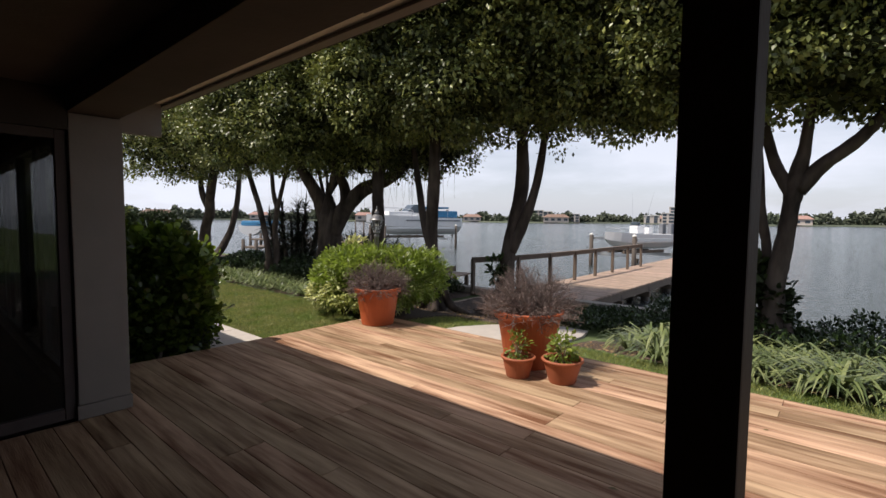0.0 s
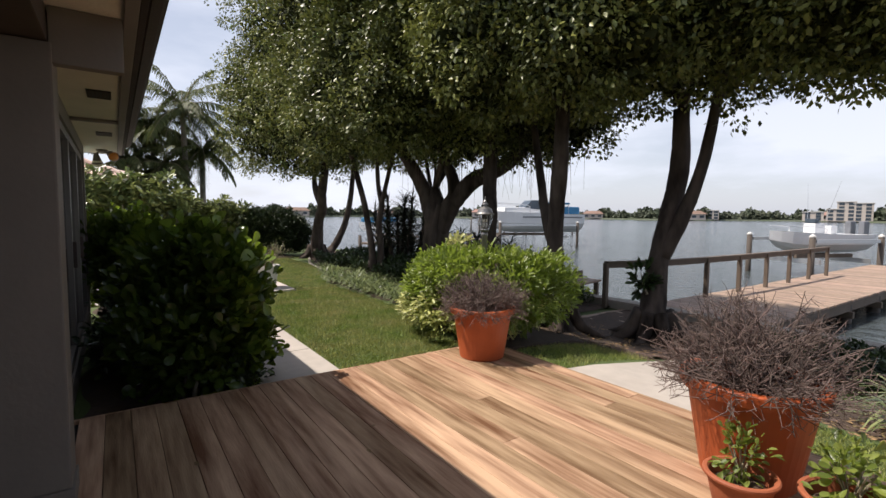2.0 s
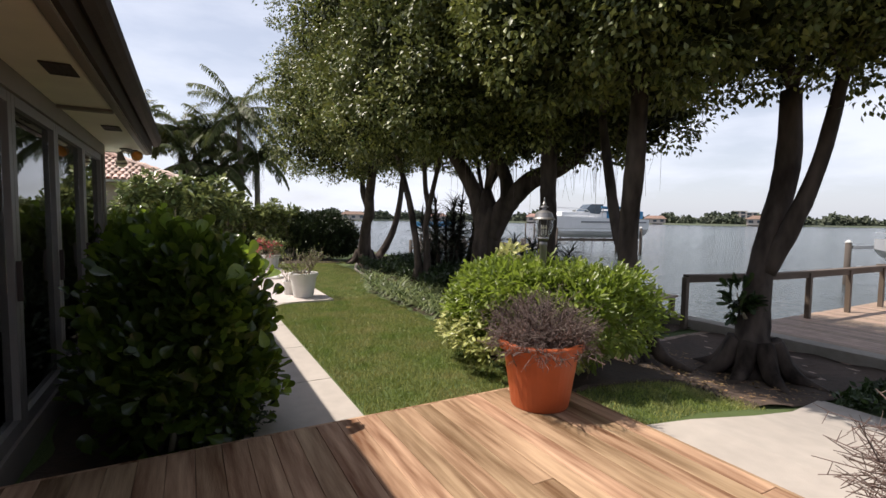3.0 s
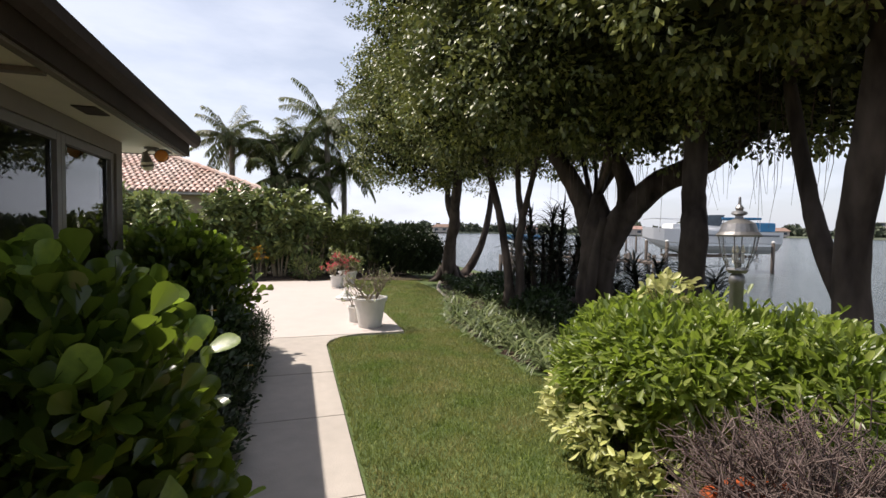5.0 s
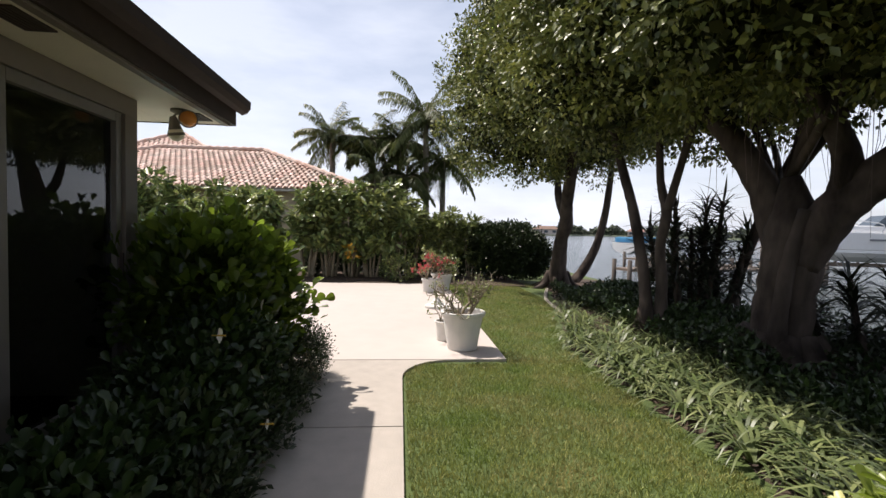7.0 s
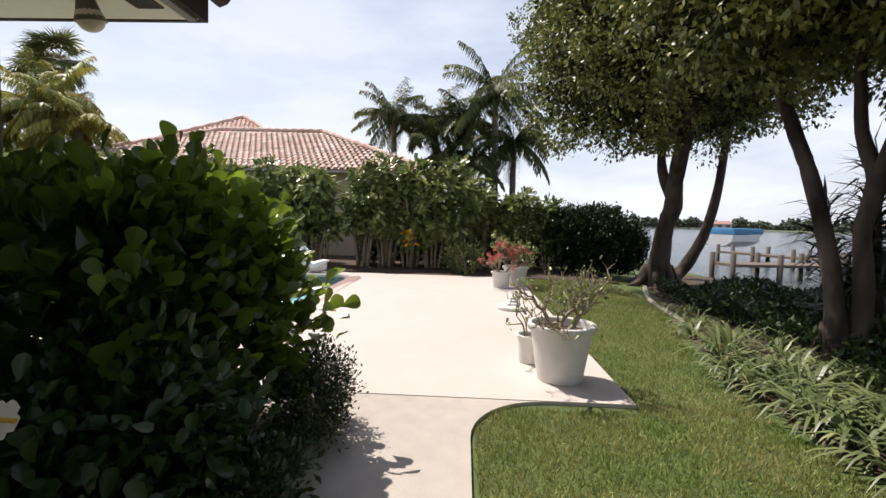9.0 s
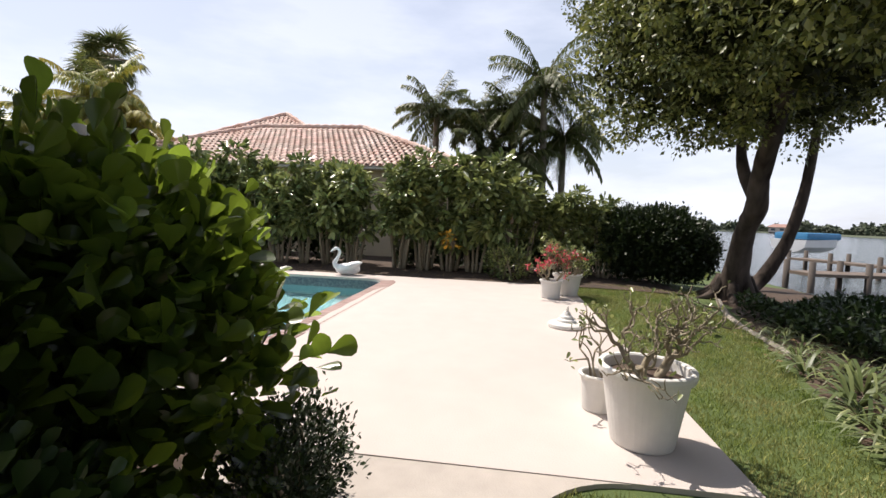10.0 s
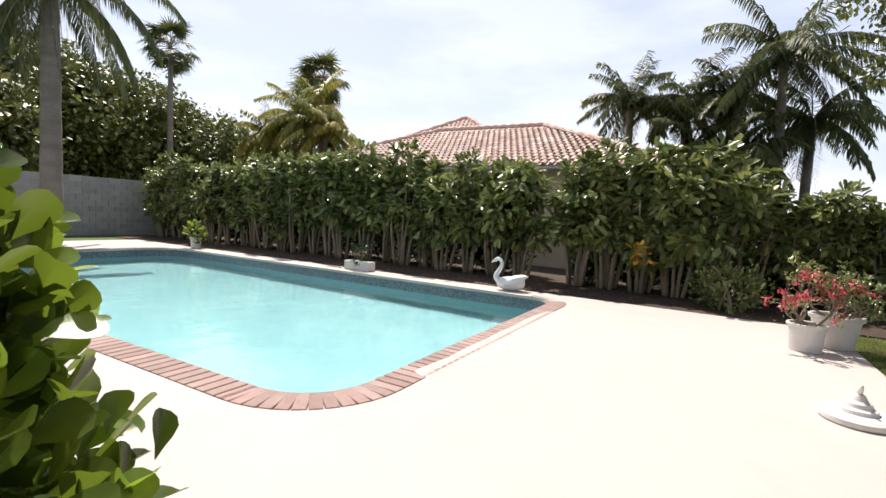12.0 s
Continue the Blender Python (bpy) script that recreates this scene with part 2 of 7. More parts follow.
def ripple(m, scale, strength, dist, stretch=(1, 1, 1)):
    n, l = m.node_tree.nodes, m.node_tree.links
    co, mp, t, b = n.new("ShaderNodeTexCoord"), n.new("ShaderNodeMapping"), n.new("ShaderNodeTexNoise"), n.new("ShaderNodeBump")
    mp.inputs["Scale"].default_value = stretch
    t.inputs["Scale"].default_value, t.inputs["Detail"].default_value = scale, 5
    b.inputs["Strength"].default_value, b.inputs["Distance"].default_value = strength, dist
    l.new(co.outputs["Object"], mp.inputs[0])
    l.new(mp.outputs[0], t.inputs["Vector"])
    l.new(t.outputs["Fac"], b.inputs["Height"])
    l.new(b.outputs[0], n["Principled BSDF"].inputs["Normal"])
    return m


M_POOLWATER = ripple(glass("pool_water", (0.90, 0.98, 0.985), 0.0, 1.33), 2.2, 0.25, 0.05)
M_SEA = bpy.data.materials.new("bay_water")
M_SEA.use_nodes = True
_b = M_SEA.node_tree.nodes["Principled BSDF"]
_b.inputs["Base Color"].default_value = (0.055, 0.068, 0.07, 1)
_b.inputs["Roughness"].default_value, _b.inputs["IOR"].default_value = 0.12, 1.33
ripple(M_SEA, 2.2, 1.0, 0.16, (0.8, 1.6, 1))


# ---- makers ----
def thing(name, loc, label, category="", group="", rz=0.0):
    ob = new(name)
    ob.empty_display_size = 0.1
    ob.matrix_basis = pose(*loc, 0, 0, rz)
    return tagged(ob, label, category or name.replace("_", " "), group)


def finish(ob, material, parent, label):
    if material:
        ob.data.materials.append(material)
    if parent:
        ob.parent = parent
    if label:
        ob["label"] = label
    return ob


def part(name, bm, material, parent=None, label="", smooth=False):
    me = bpy.data.meshes.new(name)
    bm.normal_update()
    bm.to_mesh(me)
    bm.free()
    if smooth:
        me.polygons.foreach_set("use_smooth", [True] * len(me.polygons))
    return finish(new(name, me), material, parent, label)


def raw(name, verts, faces_flat, sizes, material, parent=None, label="", smooth=False):
    """A mesh from numpy arrays: verts (n, 3), one flat list of corners, and the corners of each face."""
    me = bpy.data.meshes.new(name)
    verts = np.asarray(verts, dtype=np.float32)
    me.vertices.add(len(verts))
    me.vertices.foreach_set("co", verts.ravel())
    sizes = np.asarray(sizes, dtype=np.int32)
    me.loops.add(int(sizes.sum()))
    me.loops.foreach_set("vertex_index", np.asarray(faces_flat, dtype=np.int32).ravel())
    me.polygons.add(len(sizes))
    me.polygons.foreach_set("loop_start", np.concatenate(([0], np.cumsum(sizes)[:-1])).astype(np.int32))
    me.update(calc_edges=True)
    if smooth:
        me.polygons.foreach_set("use_smooth", [True] * len(me.polygons))
    me.validate()
    return finish(new(name, me), material, parent, label)


def box(bm, x0, x1, y0, y1, z0, z1, bevel=0.0):
    r = bmesh.ops.create_cube(bm, size=1)["verts"]
    bmesh.ops.scale(bm, vec=(x1 - x0, y1 - y0, z1 - z0), verts=r)
    bmesh.ops.translate(bm, vec=((x0 + x1) / 2, (y0 + y1) / 2, (z0 + z1) / 2), verts=r)
    if bevel:
        edges = list({e for v in r for e in v.link_edges})
        bmesh.ops.bevel(bm, geom=edges, offset=bevel, segments=2, affect="EDGES", profile=0.7)
    return bm


def boxed(name, material, dims, parent=None, label="", bevel=0.004):
    return part(name, box(bmesh.new(), *dims, bevel), material, parent, label)


def lathe(bm, profile, n=32, cx=0.0, cy=0.0):
    rings = []
    for r, z in profile:
        if r < 1e-5:
            rings.append([bm.verts.new((cx, cy, z))])
        else:
            rings.append([bm.verts.new((cx + r * math.cos(2 * math.pi * i / n), cy + r * math.sin(2 * math.pi * i / n), z)) for i in range(n)])
    for a, b in zip(rings, rings[1:]):
        for i in range(n):
            j = (i + 1) % n
            f = [a[i % len(a)], a[j % len(a)], b[j % len(b)], b[i % len(b)]]
            f = list(dict.fromkeys(f))
            if len(f) > 2:
                bm.faces.new(f)
    return bm


def tube(bm, pts, radii, n=8, wobble=0.0, seed=0):
    rnd = random.Random(seed)
    pts = [Vector(p) for p in pts]
    rings = []
    for i, p in enumerate(pts):
        d = (pts[min(i + 1, len(pts) - 1)] - pts[max(i - 1, 0)]).normalized()
        u = d.cross(Vector((0.3, 1, 0.2))).normalized()
        v = d.cross(u)
        ring = []
        for k in range(n):
            a = 2 * math.pi * k / n
            r = radii[i] * (1 + wobble * (math.sin(3 * a + seed) * 0.5 + rnd.uniform(-0.4, 0.4)))
            ring.append(bm.verts.new(p + u * math.cos(a) * r + v * math.sin(a) * r))
        rings.append(ring)
    for a, b in zip(rings, rings[1:]):
        for k in range(n):
            bm.faces.new((a[k], a[(k + 1) % n], b[(k + 1) % n], b[k]))
    bm.faces.new(rings[0][::-1])
    bm.faces.new(rings[-1])
    return bm


def smooth_path(pts, radii, steps=4):
    """Catmull-Rom through the given points."""
    P = [Vector(p) for p in pts]
    P = [P[0] * 2 - P[1]] + P + [P[-1] * 2 - P[-2]]
    out, rr = [], []
    for i in range(1, len(P) - 2):
        for s in range(steps):
            t = s / steps
            a, b, c, d = P[i - 1], P[i], P[i + 1], P[i + 2]
            out.append(0.5 * ((2 * b) + (c - a) * t + (2 * a - 5 * b + 4 * c - d) * t * t + (3 * b - a - 3 * c + d) * t ** 3))
            rr.append(radii[i - 1] * (1 - t) + radii[i] * t)
    out.append(P[-2])
    rr.append(radii[-1])
    return out, rr


def unit(a):
    return a / np.maximum(np.linalg.norm(a, axis=1, keepdims=True), 1e-9)


def leaf_arrays(C, A, N, L, W, kind="quad"):
    """Leaves at C along A with faces towards N. kind quad: folded rhombus; oval: six-cornered, rounded to the tip; blade: a long strap."""
    A = unit(A)
    S = unit(np.cross(A, N))
    U = np.cross(S, A)
    L, W = L[:, None], W[:, None]
    if kind == "quad":
        v = np.stack([C, C + A * L * 0.5 + S * W * 0.5 + U * W * 0.15, C + A * L, C + A * L * 0.5 - S * W * 0.5 + U * W * 0.15], 1)
        f = np.array([[0, 1, 2], [0, 2, 3]])
    elif kind == "oval":
        v = np.stack([C, C + A * L * 0.30 + S * W * 0.30 + U * W * 0.12, C + A * L * 0.62 + S * W * 0.50 + U * W * 0.16, C + A * L * 0.93 + S * W * 0.36 + U * W * 0.08, C + A * L - U * L * 0.05,
                      C + A * L * 0.93 - S * W * 0.36 + U * W * 0.08, C + A * L * 0.62 - S * W * 0.50 + U * W * 0.16, C + A * L * 0.30 - S * W * 0.30 + U * W * 0.12], 1)
        f = np.array([[0, 1, 2, 3, 4], [0, 4, 5, 6, 7]])
    elif kind == "round":
        prof = ((0.06, 0.05, 0.02), (0.25, 0.17, 0.08), (0.48, 0.38, 0.13), (0.70, 0.50, 0.16), (0.88, 0.42, 0.12), (0.97, 0.22, 0.05))
        side = lambda s: [C + A * L * p + S * W * (q * s) + U * W * h for p, q, h in prof]
        v = np.stack([C] + side(1) + [C + A * L - U * L * 0.03] + side(-1)[::-1], 1)
        f = np.array([[0, 1, 2, 3, 4, 5, 6, 7], [0, 7, 8, 9, 10, 11, 12, 13]])
    else:
        v = np.stack([C - S * W * 0.4, C + S * W * 0.4, C + A * L * 0.5 + S * W * 0.5 + U * L * 0.06, C + A * L * 0.5 - S * W * 0.5 + U * L * 0.06, C + A * L - U * L * 0.15], 1)
        f = None
    k, m = v.shape[1], len(v)
    if f is None:
        q = (np.array([0, 1, 2, 3])[None] + np.arange(m)[:, None] * k)
        t = (np.array([3, 2, 4])[None] + np.arange(m)[:, None] * k)
        flat = np.concatenate([q.ravel(), t.ravel()])
        sizes = np.concatenate([np.full(m, 4), np.full(m, 3)])
    else:
        flat = (f[None] + (np.arange(m) * k)[:, None, None]).ravel()
        sizes = np.full(m * len(f), f.shape[1])
    return v.reshape(-1, 3), flat, sizes


def foliage(name, C, A, N, L, W, material, parent=None, label="", kind="quad"):
    v, flat, sizes = leaf_arrays(C, A, N, L, W, kind)
    return raw(name, v, flat, sizes, material, parent, label)


def lobes_points(rg, lobes, n, per, spread, shell=0.75, box_limits=None):
    """Leaf places in clumps over rounded lobes (x, y, z, rx, ry, rz); and the way outward at each."""
    lob = np.array(lobes, float)
    area = (lob[:, 3] * lob[:, 4] + lob[:, 4] * lob[:, 5] + lob[:, 3] * lob[:, 5])
    pick = rg.choice(len(lob), n // per, p=area / area.sum())
    d = unit(rg.normal(size=(n // per, 3)))
    r = shell + (1 - shell) * rg.random(n // per) ** 0.6
    r = r * (1 + 0.13 * np.sin(d[:, 0] * 7 + lob[pick, 0]) * np.sin(d[:, 1] * 6 + d[:, 2] * 5))
    c = lob[pick, :3] + d * r[:, None] * lob[pick, 3:]
    C = np.repeat(c, per, 0) + rg.normal(size=(len(c) * per, 3)) * spread
    D = np.repeat(d, per, 0)
    return C, D


def bush(name, loc, lobes, n, leaf, material, label, category="bush", kind="quad", per=8, spread=0.06, shell=0.6, seed=1, stems=5, up=0.5, group="", floor_z=0.02):
    rg = np.random.default_rng(seed)
    t = thing(name, loc, label, category, group)
    C, D = lobes_points(rg, lobes, n, per, spread, shell)
    ok = C[:, 2] > floor_z
    C, D = C[ok], D[ok]
    A = D + rg.normal(size=C.shape) * 0.7 + np.array([0, 0, up])
    N = rg.normal(size=C.shape) * 0.5 + np.array([0, 0, 1.0]) + D * 0.4
    L = leaf[0] * (0.7 + 0.6 * rg.random(len(C)))
    o = foliage("leaves", C, A, N, L, L * leaf[1], material, t, kind=kind)
    o["kind"] = "stuff"
    if kind == "round":
        o.data.polygons.foreach_set("use_smooth", [True] * len(o.data.polygons))
    bm = bmesh.new()
    lob = np.array(lobes)
    for i in range(stems):
        l = lob[i % len(lob)]
        x0, y0 = l[0] * 0.6 + rg.uniform(-0.15, 0.15), l[1] * 0.6 + rg.uniform(-0.15, 0.15)
        p, r = smooth_path([(x0, y0, -0.03), ((x0 + l[0]) / 2 + rg.uniform(-.05, .05), (y0 + l[1]) / 2, l[2] * 0.6), (l[0] + rg.uniform(-.2, .2) * l[3], l[1] + rg.uniform(-.2, .2) * l[4], l[2] + l[5] * 0.5)], [0.022, 0.016, 0.006], 3)
        part("stem", tube(bmesh.new(), p, r, 6), M_STEM, t, smooth=True)
    bm.free()
    return t


# ---- ground, water ----
def ground_z(x, y):
    """Level lawn, a bank towards the water, and the sea bed beyond the seawall."""
    a = np.clip((y - 5.2) / 2.9, 0, 1)
    z = -0.03 - 0.37 * a * a * (3 - 2 * a) * np.clip((x + 13) / 4, 0.3, 1)
    return np.where(y > 10.0, -2.6, z)


xs = np.unique(np.concatenate([np.linspace(-900, -60, 12), np.linspace(-60, -22, 14), np.arange(-22, 8, 0.4), np.linspace(8, 60, 12), np.linspace(60, 900, 12)]))
ys = np.unique(np.concatenate([np.linspace(-900, -60, 12), np.linspace(-60, -20, 10), np.arange(-20, 4.4, 0.8), np.arange(4.4, 9.9, 0.3), [9.98, 10.02, 11, 15, 30, 60, 150, 400, 900]]))
px0, px1, py0, py1 = -17.75, -12.35, -10.6, 0.4


def ground_sheet():
    X, Y = np.meshgrid(xs, ys, indexing="ij")
    Z = ground_z(X, Y)
    Z = np.where((X > -17.9) & (X < -12.1) & (Y > -10.9) & (Y < 0.7), -1.9, Z)
    v = np.stack([X, Y, Z], -1).reshape(-1, 3)
    nx, ny = len(xs), len(ys)
    i, j = np.meshgrid(np.arange(nx - 1), np.arange(ny - 1), indexing="ij")
    a = (i * ny + j).ravel()
    f = np.stack([a, a + ny, a + ny + 1, a + 1], 1)
    g = raw("ground", v, f.ravel(), np.full(len(f), 4), M_TURF)
    return tagged(g, "mown lawn and garden ground running down to the water", "ground", kind="structure")


ground_sheet()
sea = raw("water", [(-3000, 10.0, -0.95), (3000, 10.0, -0.95), (3000, 3000, -0.95), (-3000, 3000, -0.95)], [0, 1, 2, 3], [4], M_SEA)
tagged(sea, "grey rippled bay water under a bright sky", "water", kind="structure")
wall = boxed("seawall", M_CURB, (-40, 30, 9.85, 10.15, -2.5, -0.22), label="concrete seawall between the garden and the bay", bevel=0.02)
tagged(wall, category="seawall", kind="structure")


def bed(name, pts, z, label, material=None):
    """A slightly raised sheet of soil with an uneven outline."""
    bm = bmesh.new()
    c = Vector((sum(p[0] for p in pts) / len(pts), sum(p[1] for p in pts) / len(pts), 0))
    ring = []
    for i, p in enumerate(pts):
        q = pts[(i + 1) % len(pts)]
        for s in range(6):
            t = s / 6
            x, y = p[0] * (1 - t) + q[0] * t, p[1] * (1 - t) + q[1] * t
            ring.append((x + 0.06 * math.sin(5 * y + x), y + 0.06 * math.sin(4 * x)))
    vs = [bm.verts.new((x, y, float(ground_z(np.float64(x), np.float64(y))) + z)) for x, y in ring]
    bm.faces.new(vs)
    bmesh.ops.triangulate(bm, faces=bm.faces[:])
    return tagged(part(name, bm, material or M_SOIL), label, "garden bed", kind="structure")


def soil_grid(name, x0, x1, front, y1, label):
    """Soil that follows the bank; front gives the near edge's y at x."""
    nx, ny = 60, 16
    v = []
    for i in range(nx + 1):
        x = x0 + (x1 - x0) * i / nx
        f = front(x) + 0.05 * math.sin(5 * x)
        for j in range(ny + 1):
            y = f + (y1 - f) * j / ny
            v.append((x, y, float(ground_z(np.float64(x), np.float64(y))) + (0.03 if 0 < j else -0.02) + 0.015 * math.sin(9 * x + 7 * y)))
    f = [(i * (ny + 1) + j, (i + 1) * (ny + 1) + j, (i + 1) * (ny + 1) + j + 1, i * (ny + 1) + j + 1) for i in range(nx) for j in range(ny)]
    g = raw(name, np.array(v), np.array(f).ravel(), np.full(len(f), 4), M_SOIL)
    return tagged(g, label, "garden bed", kind="structure")


def bed_front(x):
    if x < -15:
        return 6.2 + (-15 - x) * 0.28
    return 5.15 + max(0.0, (-11.5 - x)) * 0.30


soil_grid("bed_shore", -21, -7.3, bed_front, 9.84, "dark mulched bed under the trees along the water")
soil_grid("bed_trees", -6.95, -4.45, lambda x: 6.3 if x > -5.2 else 4.8, 9.84, "shaded soil and mulch round the tree trunks")
soil_grid("bed_right", -2.7, 7.0, lambda x: 5.55 - 0.1 * max(-1, x), 9.84, "mulched bed of strap-leaved plants by the water")
soil_grid("bed_house", -10.7, -5.17, lambda x: 0.97, 1.98, "shaded soil along the house wall")
soil_grid("bed_hedge", -24.0, -18.25, lambda x: -16.0, 6.6, "shaded mulch under the tall hedge")

# ---- the house ----
DECK = 0.165
WALL_Y, COR_X = 0.95, -9.42
house_floor = boxed("floor", M_WALK, (COR_X + 0.16, 8.0, -10.4, -3.2, -0.3, DECK), bevel=0, label="concrete floor slab inside the house")
tagged(house_floor, category="floor", kind="structure")
fl2 = boxed("floor_room", M_DARKWALL, (COR_X + 0.16, -4.12, -3.19, WALL_Y - 0.02, -0.3, DECK - 0.002), bevel=0, label="floor of the room behind the sliding doors, coloured dark for shade")
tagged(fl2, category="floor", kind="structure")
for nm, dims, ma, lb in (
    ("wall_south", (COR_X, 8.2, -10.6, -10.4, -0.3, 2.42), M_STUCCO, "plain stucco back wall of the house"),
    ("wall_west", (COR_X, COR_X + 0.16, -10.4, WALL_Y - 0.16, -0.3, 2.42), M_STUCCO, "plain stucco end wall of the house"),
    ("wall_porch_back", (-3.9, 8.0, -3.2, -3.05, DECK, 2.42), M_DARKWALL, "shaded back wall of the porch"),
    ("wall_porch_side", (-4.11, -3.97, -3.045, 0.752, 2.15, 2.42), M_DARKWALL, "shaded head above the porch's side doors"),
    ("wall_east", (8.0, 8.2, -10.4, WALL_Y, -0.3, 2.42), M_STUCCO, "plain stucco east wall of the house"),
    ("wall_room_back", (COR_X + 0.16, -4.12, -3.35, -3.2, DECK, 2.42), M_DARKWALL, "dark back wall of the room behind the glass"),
    ("wall_corner", (COR_X, COR_X + 0.16, WALL_Y - 0.16, WALL_Y, -0.3, 2.28), M_TRIM, "pale trim post at the house corner, colour darkened for shade"),
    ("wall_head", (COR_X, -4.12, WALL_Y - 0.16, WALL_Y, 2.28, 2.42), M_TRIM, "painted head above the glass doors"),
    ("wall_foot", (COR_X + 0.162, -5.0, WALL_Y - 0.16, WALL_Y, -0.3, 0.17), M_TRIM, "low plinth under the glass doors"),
):
    tagged(boxed(nm, ma, dims, label=lb, bevel=0.003), category="wall", kind="structure")

ceil = boxed("ceiling", M_CEIL, (COR_X, 8.2, -10.6, WALL_Y - 0.16, 2.421, 2.5), bevel=0, label="porch and room ceiling, coloured dark for shade")
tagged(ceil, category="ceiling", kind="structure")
sof = boxed("soffit", M_STUCCO, (-10.2, 8.4, WALL_Y - 0.155, 1.385, 2.424, 2.46), bevel=0, label="cream painted soffit under the eave")
tagged(sof, category="soffit", kind="structure")
sof2 = boxed("soffit_end", M_STUCCO, (-10.2, COR_X - 0.003, -10.6, WALL_Y - 0.158, 2.424, 2.46), bevel=0, label="cream painted soffit at the end of the house")
tagged(sof2, category="soffit", kind="structure")


def eave():
    t = thing("eave", (0, 0, 0), "dark brown painted fascia and gutter along the roof edge", "eave")
    boxed("fascia", M_FASCIA, (-10.24, 8.4, 1.387, 1.417, 2.42, 2.70), t, "dark brown fascia board")
    bm = bmesh.new()
    sec = [(y - 0.113, z + 0.04) for y, z in ((1.532, 2.62), (1.532, 2.52), (1.56, 2.50), (1.61, 2.52), (1.64, 2.56), (1.645, 2.63), (1.635, 2.63), (1.63, 2.57), (1.60, 2.535), (1.56, 2.515), (1.545, 2.53), (1.545, 2.62))]
    a = [bm.verts.new((-10.31, y, z)) for y, z in sec]
    b = [bm.verts.new((8.4, y, z)) for y, z in sec]
    for i in range(len(sec)):
        j = (i + 1) % len(sec)
        bm.faces.new((a[i], a[j], b[j], b[i]))
    bm.faces.new(a[::-1])
    bm.faces.new(b)
    part("gutter", bm, M_FASCIA, t, "dark brown metal gutter")
    boxed("end_fascia", M_FASCIA, (-10.24, -10.21, -10.6, 1.384, 2.42, 2.70), t)
    boxed("trim", M_TRIM, (-10.18, 8.3, 1.33, 1.384, 2.405, 2.423), t, "pale trim strip, colour darkened for eave shade")
    t["kind"] = "structure"


eave()


def roof():
    bm = bmesh.new()
    o = [(-10.30, 1.42, 2.69), (8.6, 1.42, 2.69), (8.6, -12, 2.69), (-10.30, -12, 2.69)]
    r = [(-5.0, -5.2, 4.75), (3.2, -5.2, 4.75)]
    for dz in (0.012, 0.05):
        V = [bm.verts.new((x, y, z + dz)) for x, y, z in o]
        R = [bm.verts.new((x, y, z + dz)) for x, y, z in r]
        for f in ((V[0], V[1], R[1], R[0]), (V[1], V[2], R[1]), (V[2], V[3], R[0], R[1]), (V[3], V[0], R[0])):
            bm.faces.new(f)
    bmesh.ops.recalc_face_normals(bm, faces=bm.faces[:])
    tagged(part("roof", bm, M_FASCIA), "dark low hipped roof of the house", "roof", kind="structure")


roof()
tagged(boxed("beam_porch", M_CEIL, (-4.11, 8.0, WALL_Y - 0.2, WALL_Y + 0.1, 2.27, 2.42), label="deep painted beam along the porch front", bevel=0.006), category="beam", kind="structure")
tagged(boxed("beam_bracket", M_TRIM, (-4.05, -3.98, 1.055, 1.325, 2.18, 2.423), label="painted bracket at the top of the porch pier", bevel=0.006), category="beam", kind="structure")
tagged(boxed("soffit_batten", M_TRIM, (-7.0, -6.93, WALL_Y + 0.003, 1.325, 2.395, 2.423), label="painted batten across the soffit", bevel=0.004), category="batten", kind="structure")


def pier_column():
    t = thing("porch_column", (-4.09, 0.91, DECK), "square off-white porch corner column, colour darkened for shade", "column")
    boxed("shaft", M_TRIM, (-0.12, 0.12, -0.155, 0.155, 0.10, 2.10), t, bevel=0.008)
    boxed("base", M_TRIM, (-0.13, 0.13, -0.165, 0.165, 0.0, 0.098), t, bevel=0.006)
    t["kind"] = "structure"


pier_column()
post = thing("porch_post", (-0.195, 1.03, DECK), "dark slender timber post at the edge of the porch", "post")
boxed("shaft", M_FASCIA, (-0.062, 0.062, -0.062, 0.062, 0.05, 2.103), post, bevel=0.008)
boxed("foot", M_FASCIA, (-0.075, 0.075, -0.075, 0.075, 0.0, 0.048), post)
post["kind"] = "structure"


def soffit_vent(x, y):
    t = thing("soffit_vent", (x, y, 2.424), "small dark rectangular vent set in the cream soffit", "vent", "vents along the soffit")
    bm = bmesh.new()
    for d in ((-0.14, 0.14, 0.06, 0.075), (-0.14, 0.14, -0.075, -0.06), (-0.14, -0.125, -0.06, 0.06), (0.125, 0.14, -0.06, 0.06)):
        box(bm, *d, -0.01, -0.001)
    part("frame", bm, M_VENT, t)
    for k in range(5):
        boxed("slat", M_VENT, (-0.125, 0.125, -0.055 + k * 0.024, -0.041 + k * 0.024, -0.009, -0.003), t, bevel=0)
    boxed("backing", M_RUBBER, (-0.125, 0.125, -0.06, 0.06, -0.0025, -0.0008), t, bevel=0)


for x in (-1.4, -3.5, -5.75, -7.95, -9.9, 1.0, 3.2):
    soffit_vent(x, 1.2)


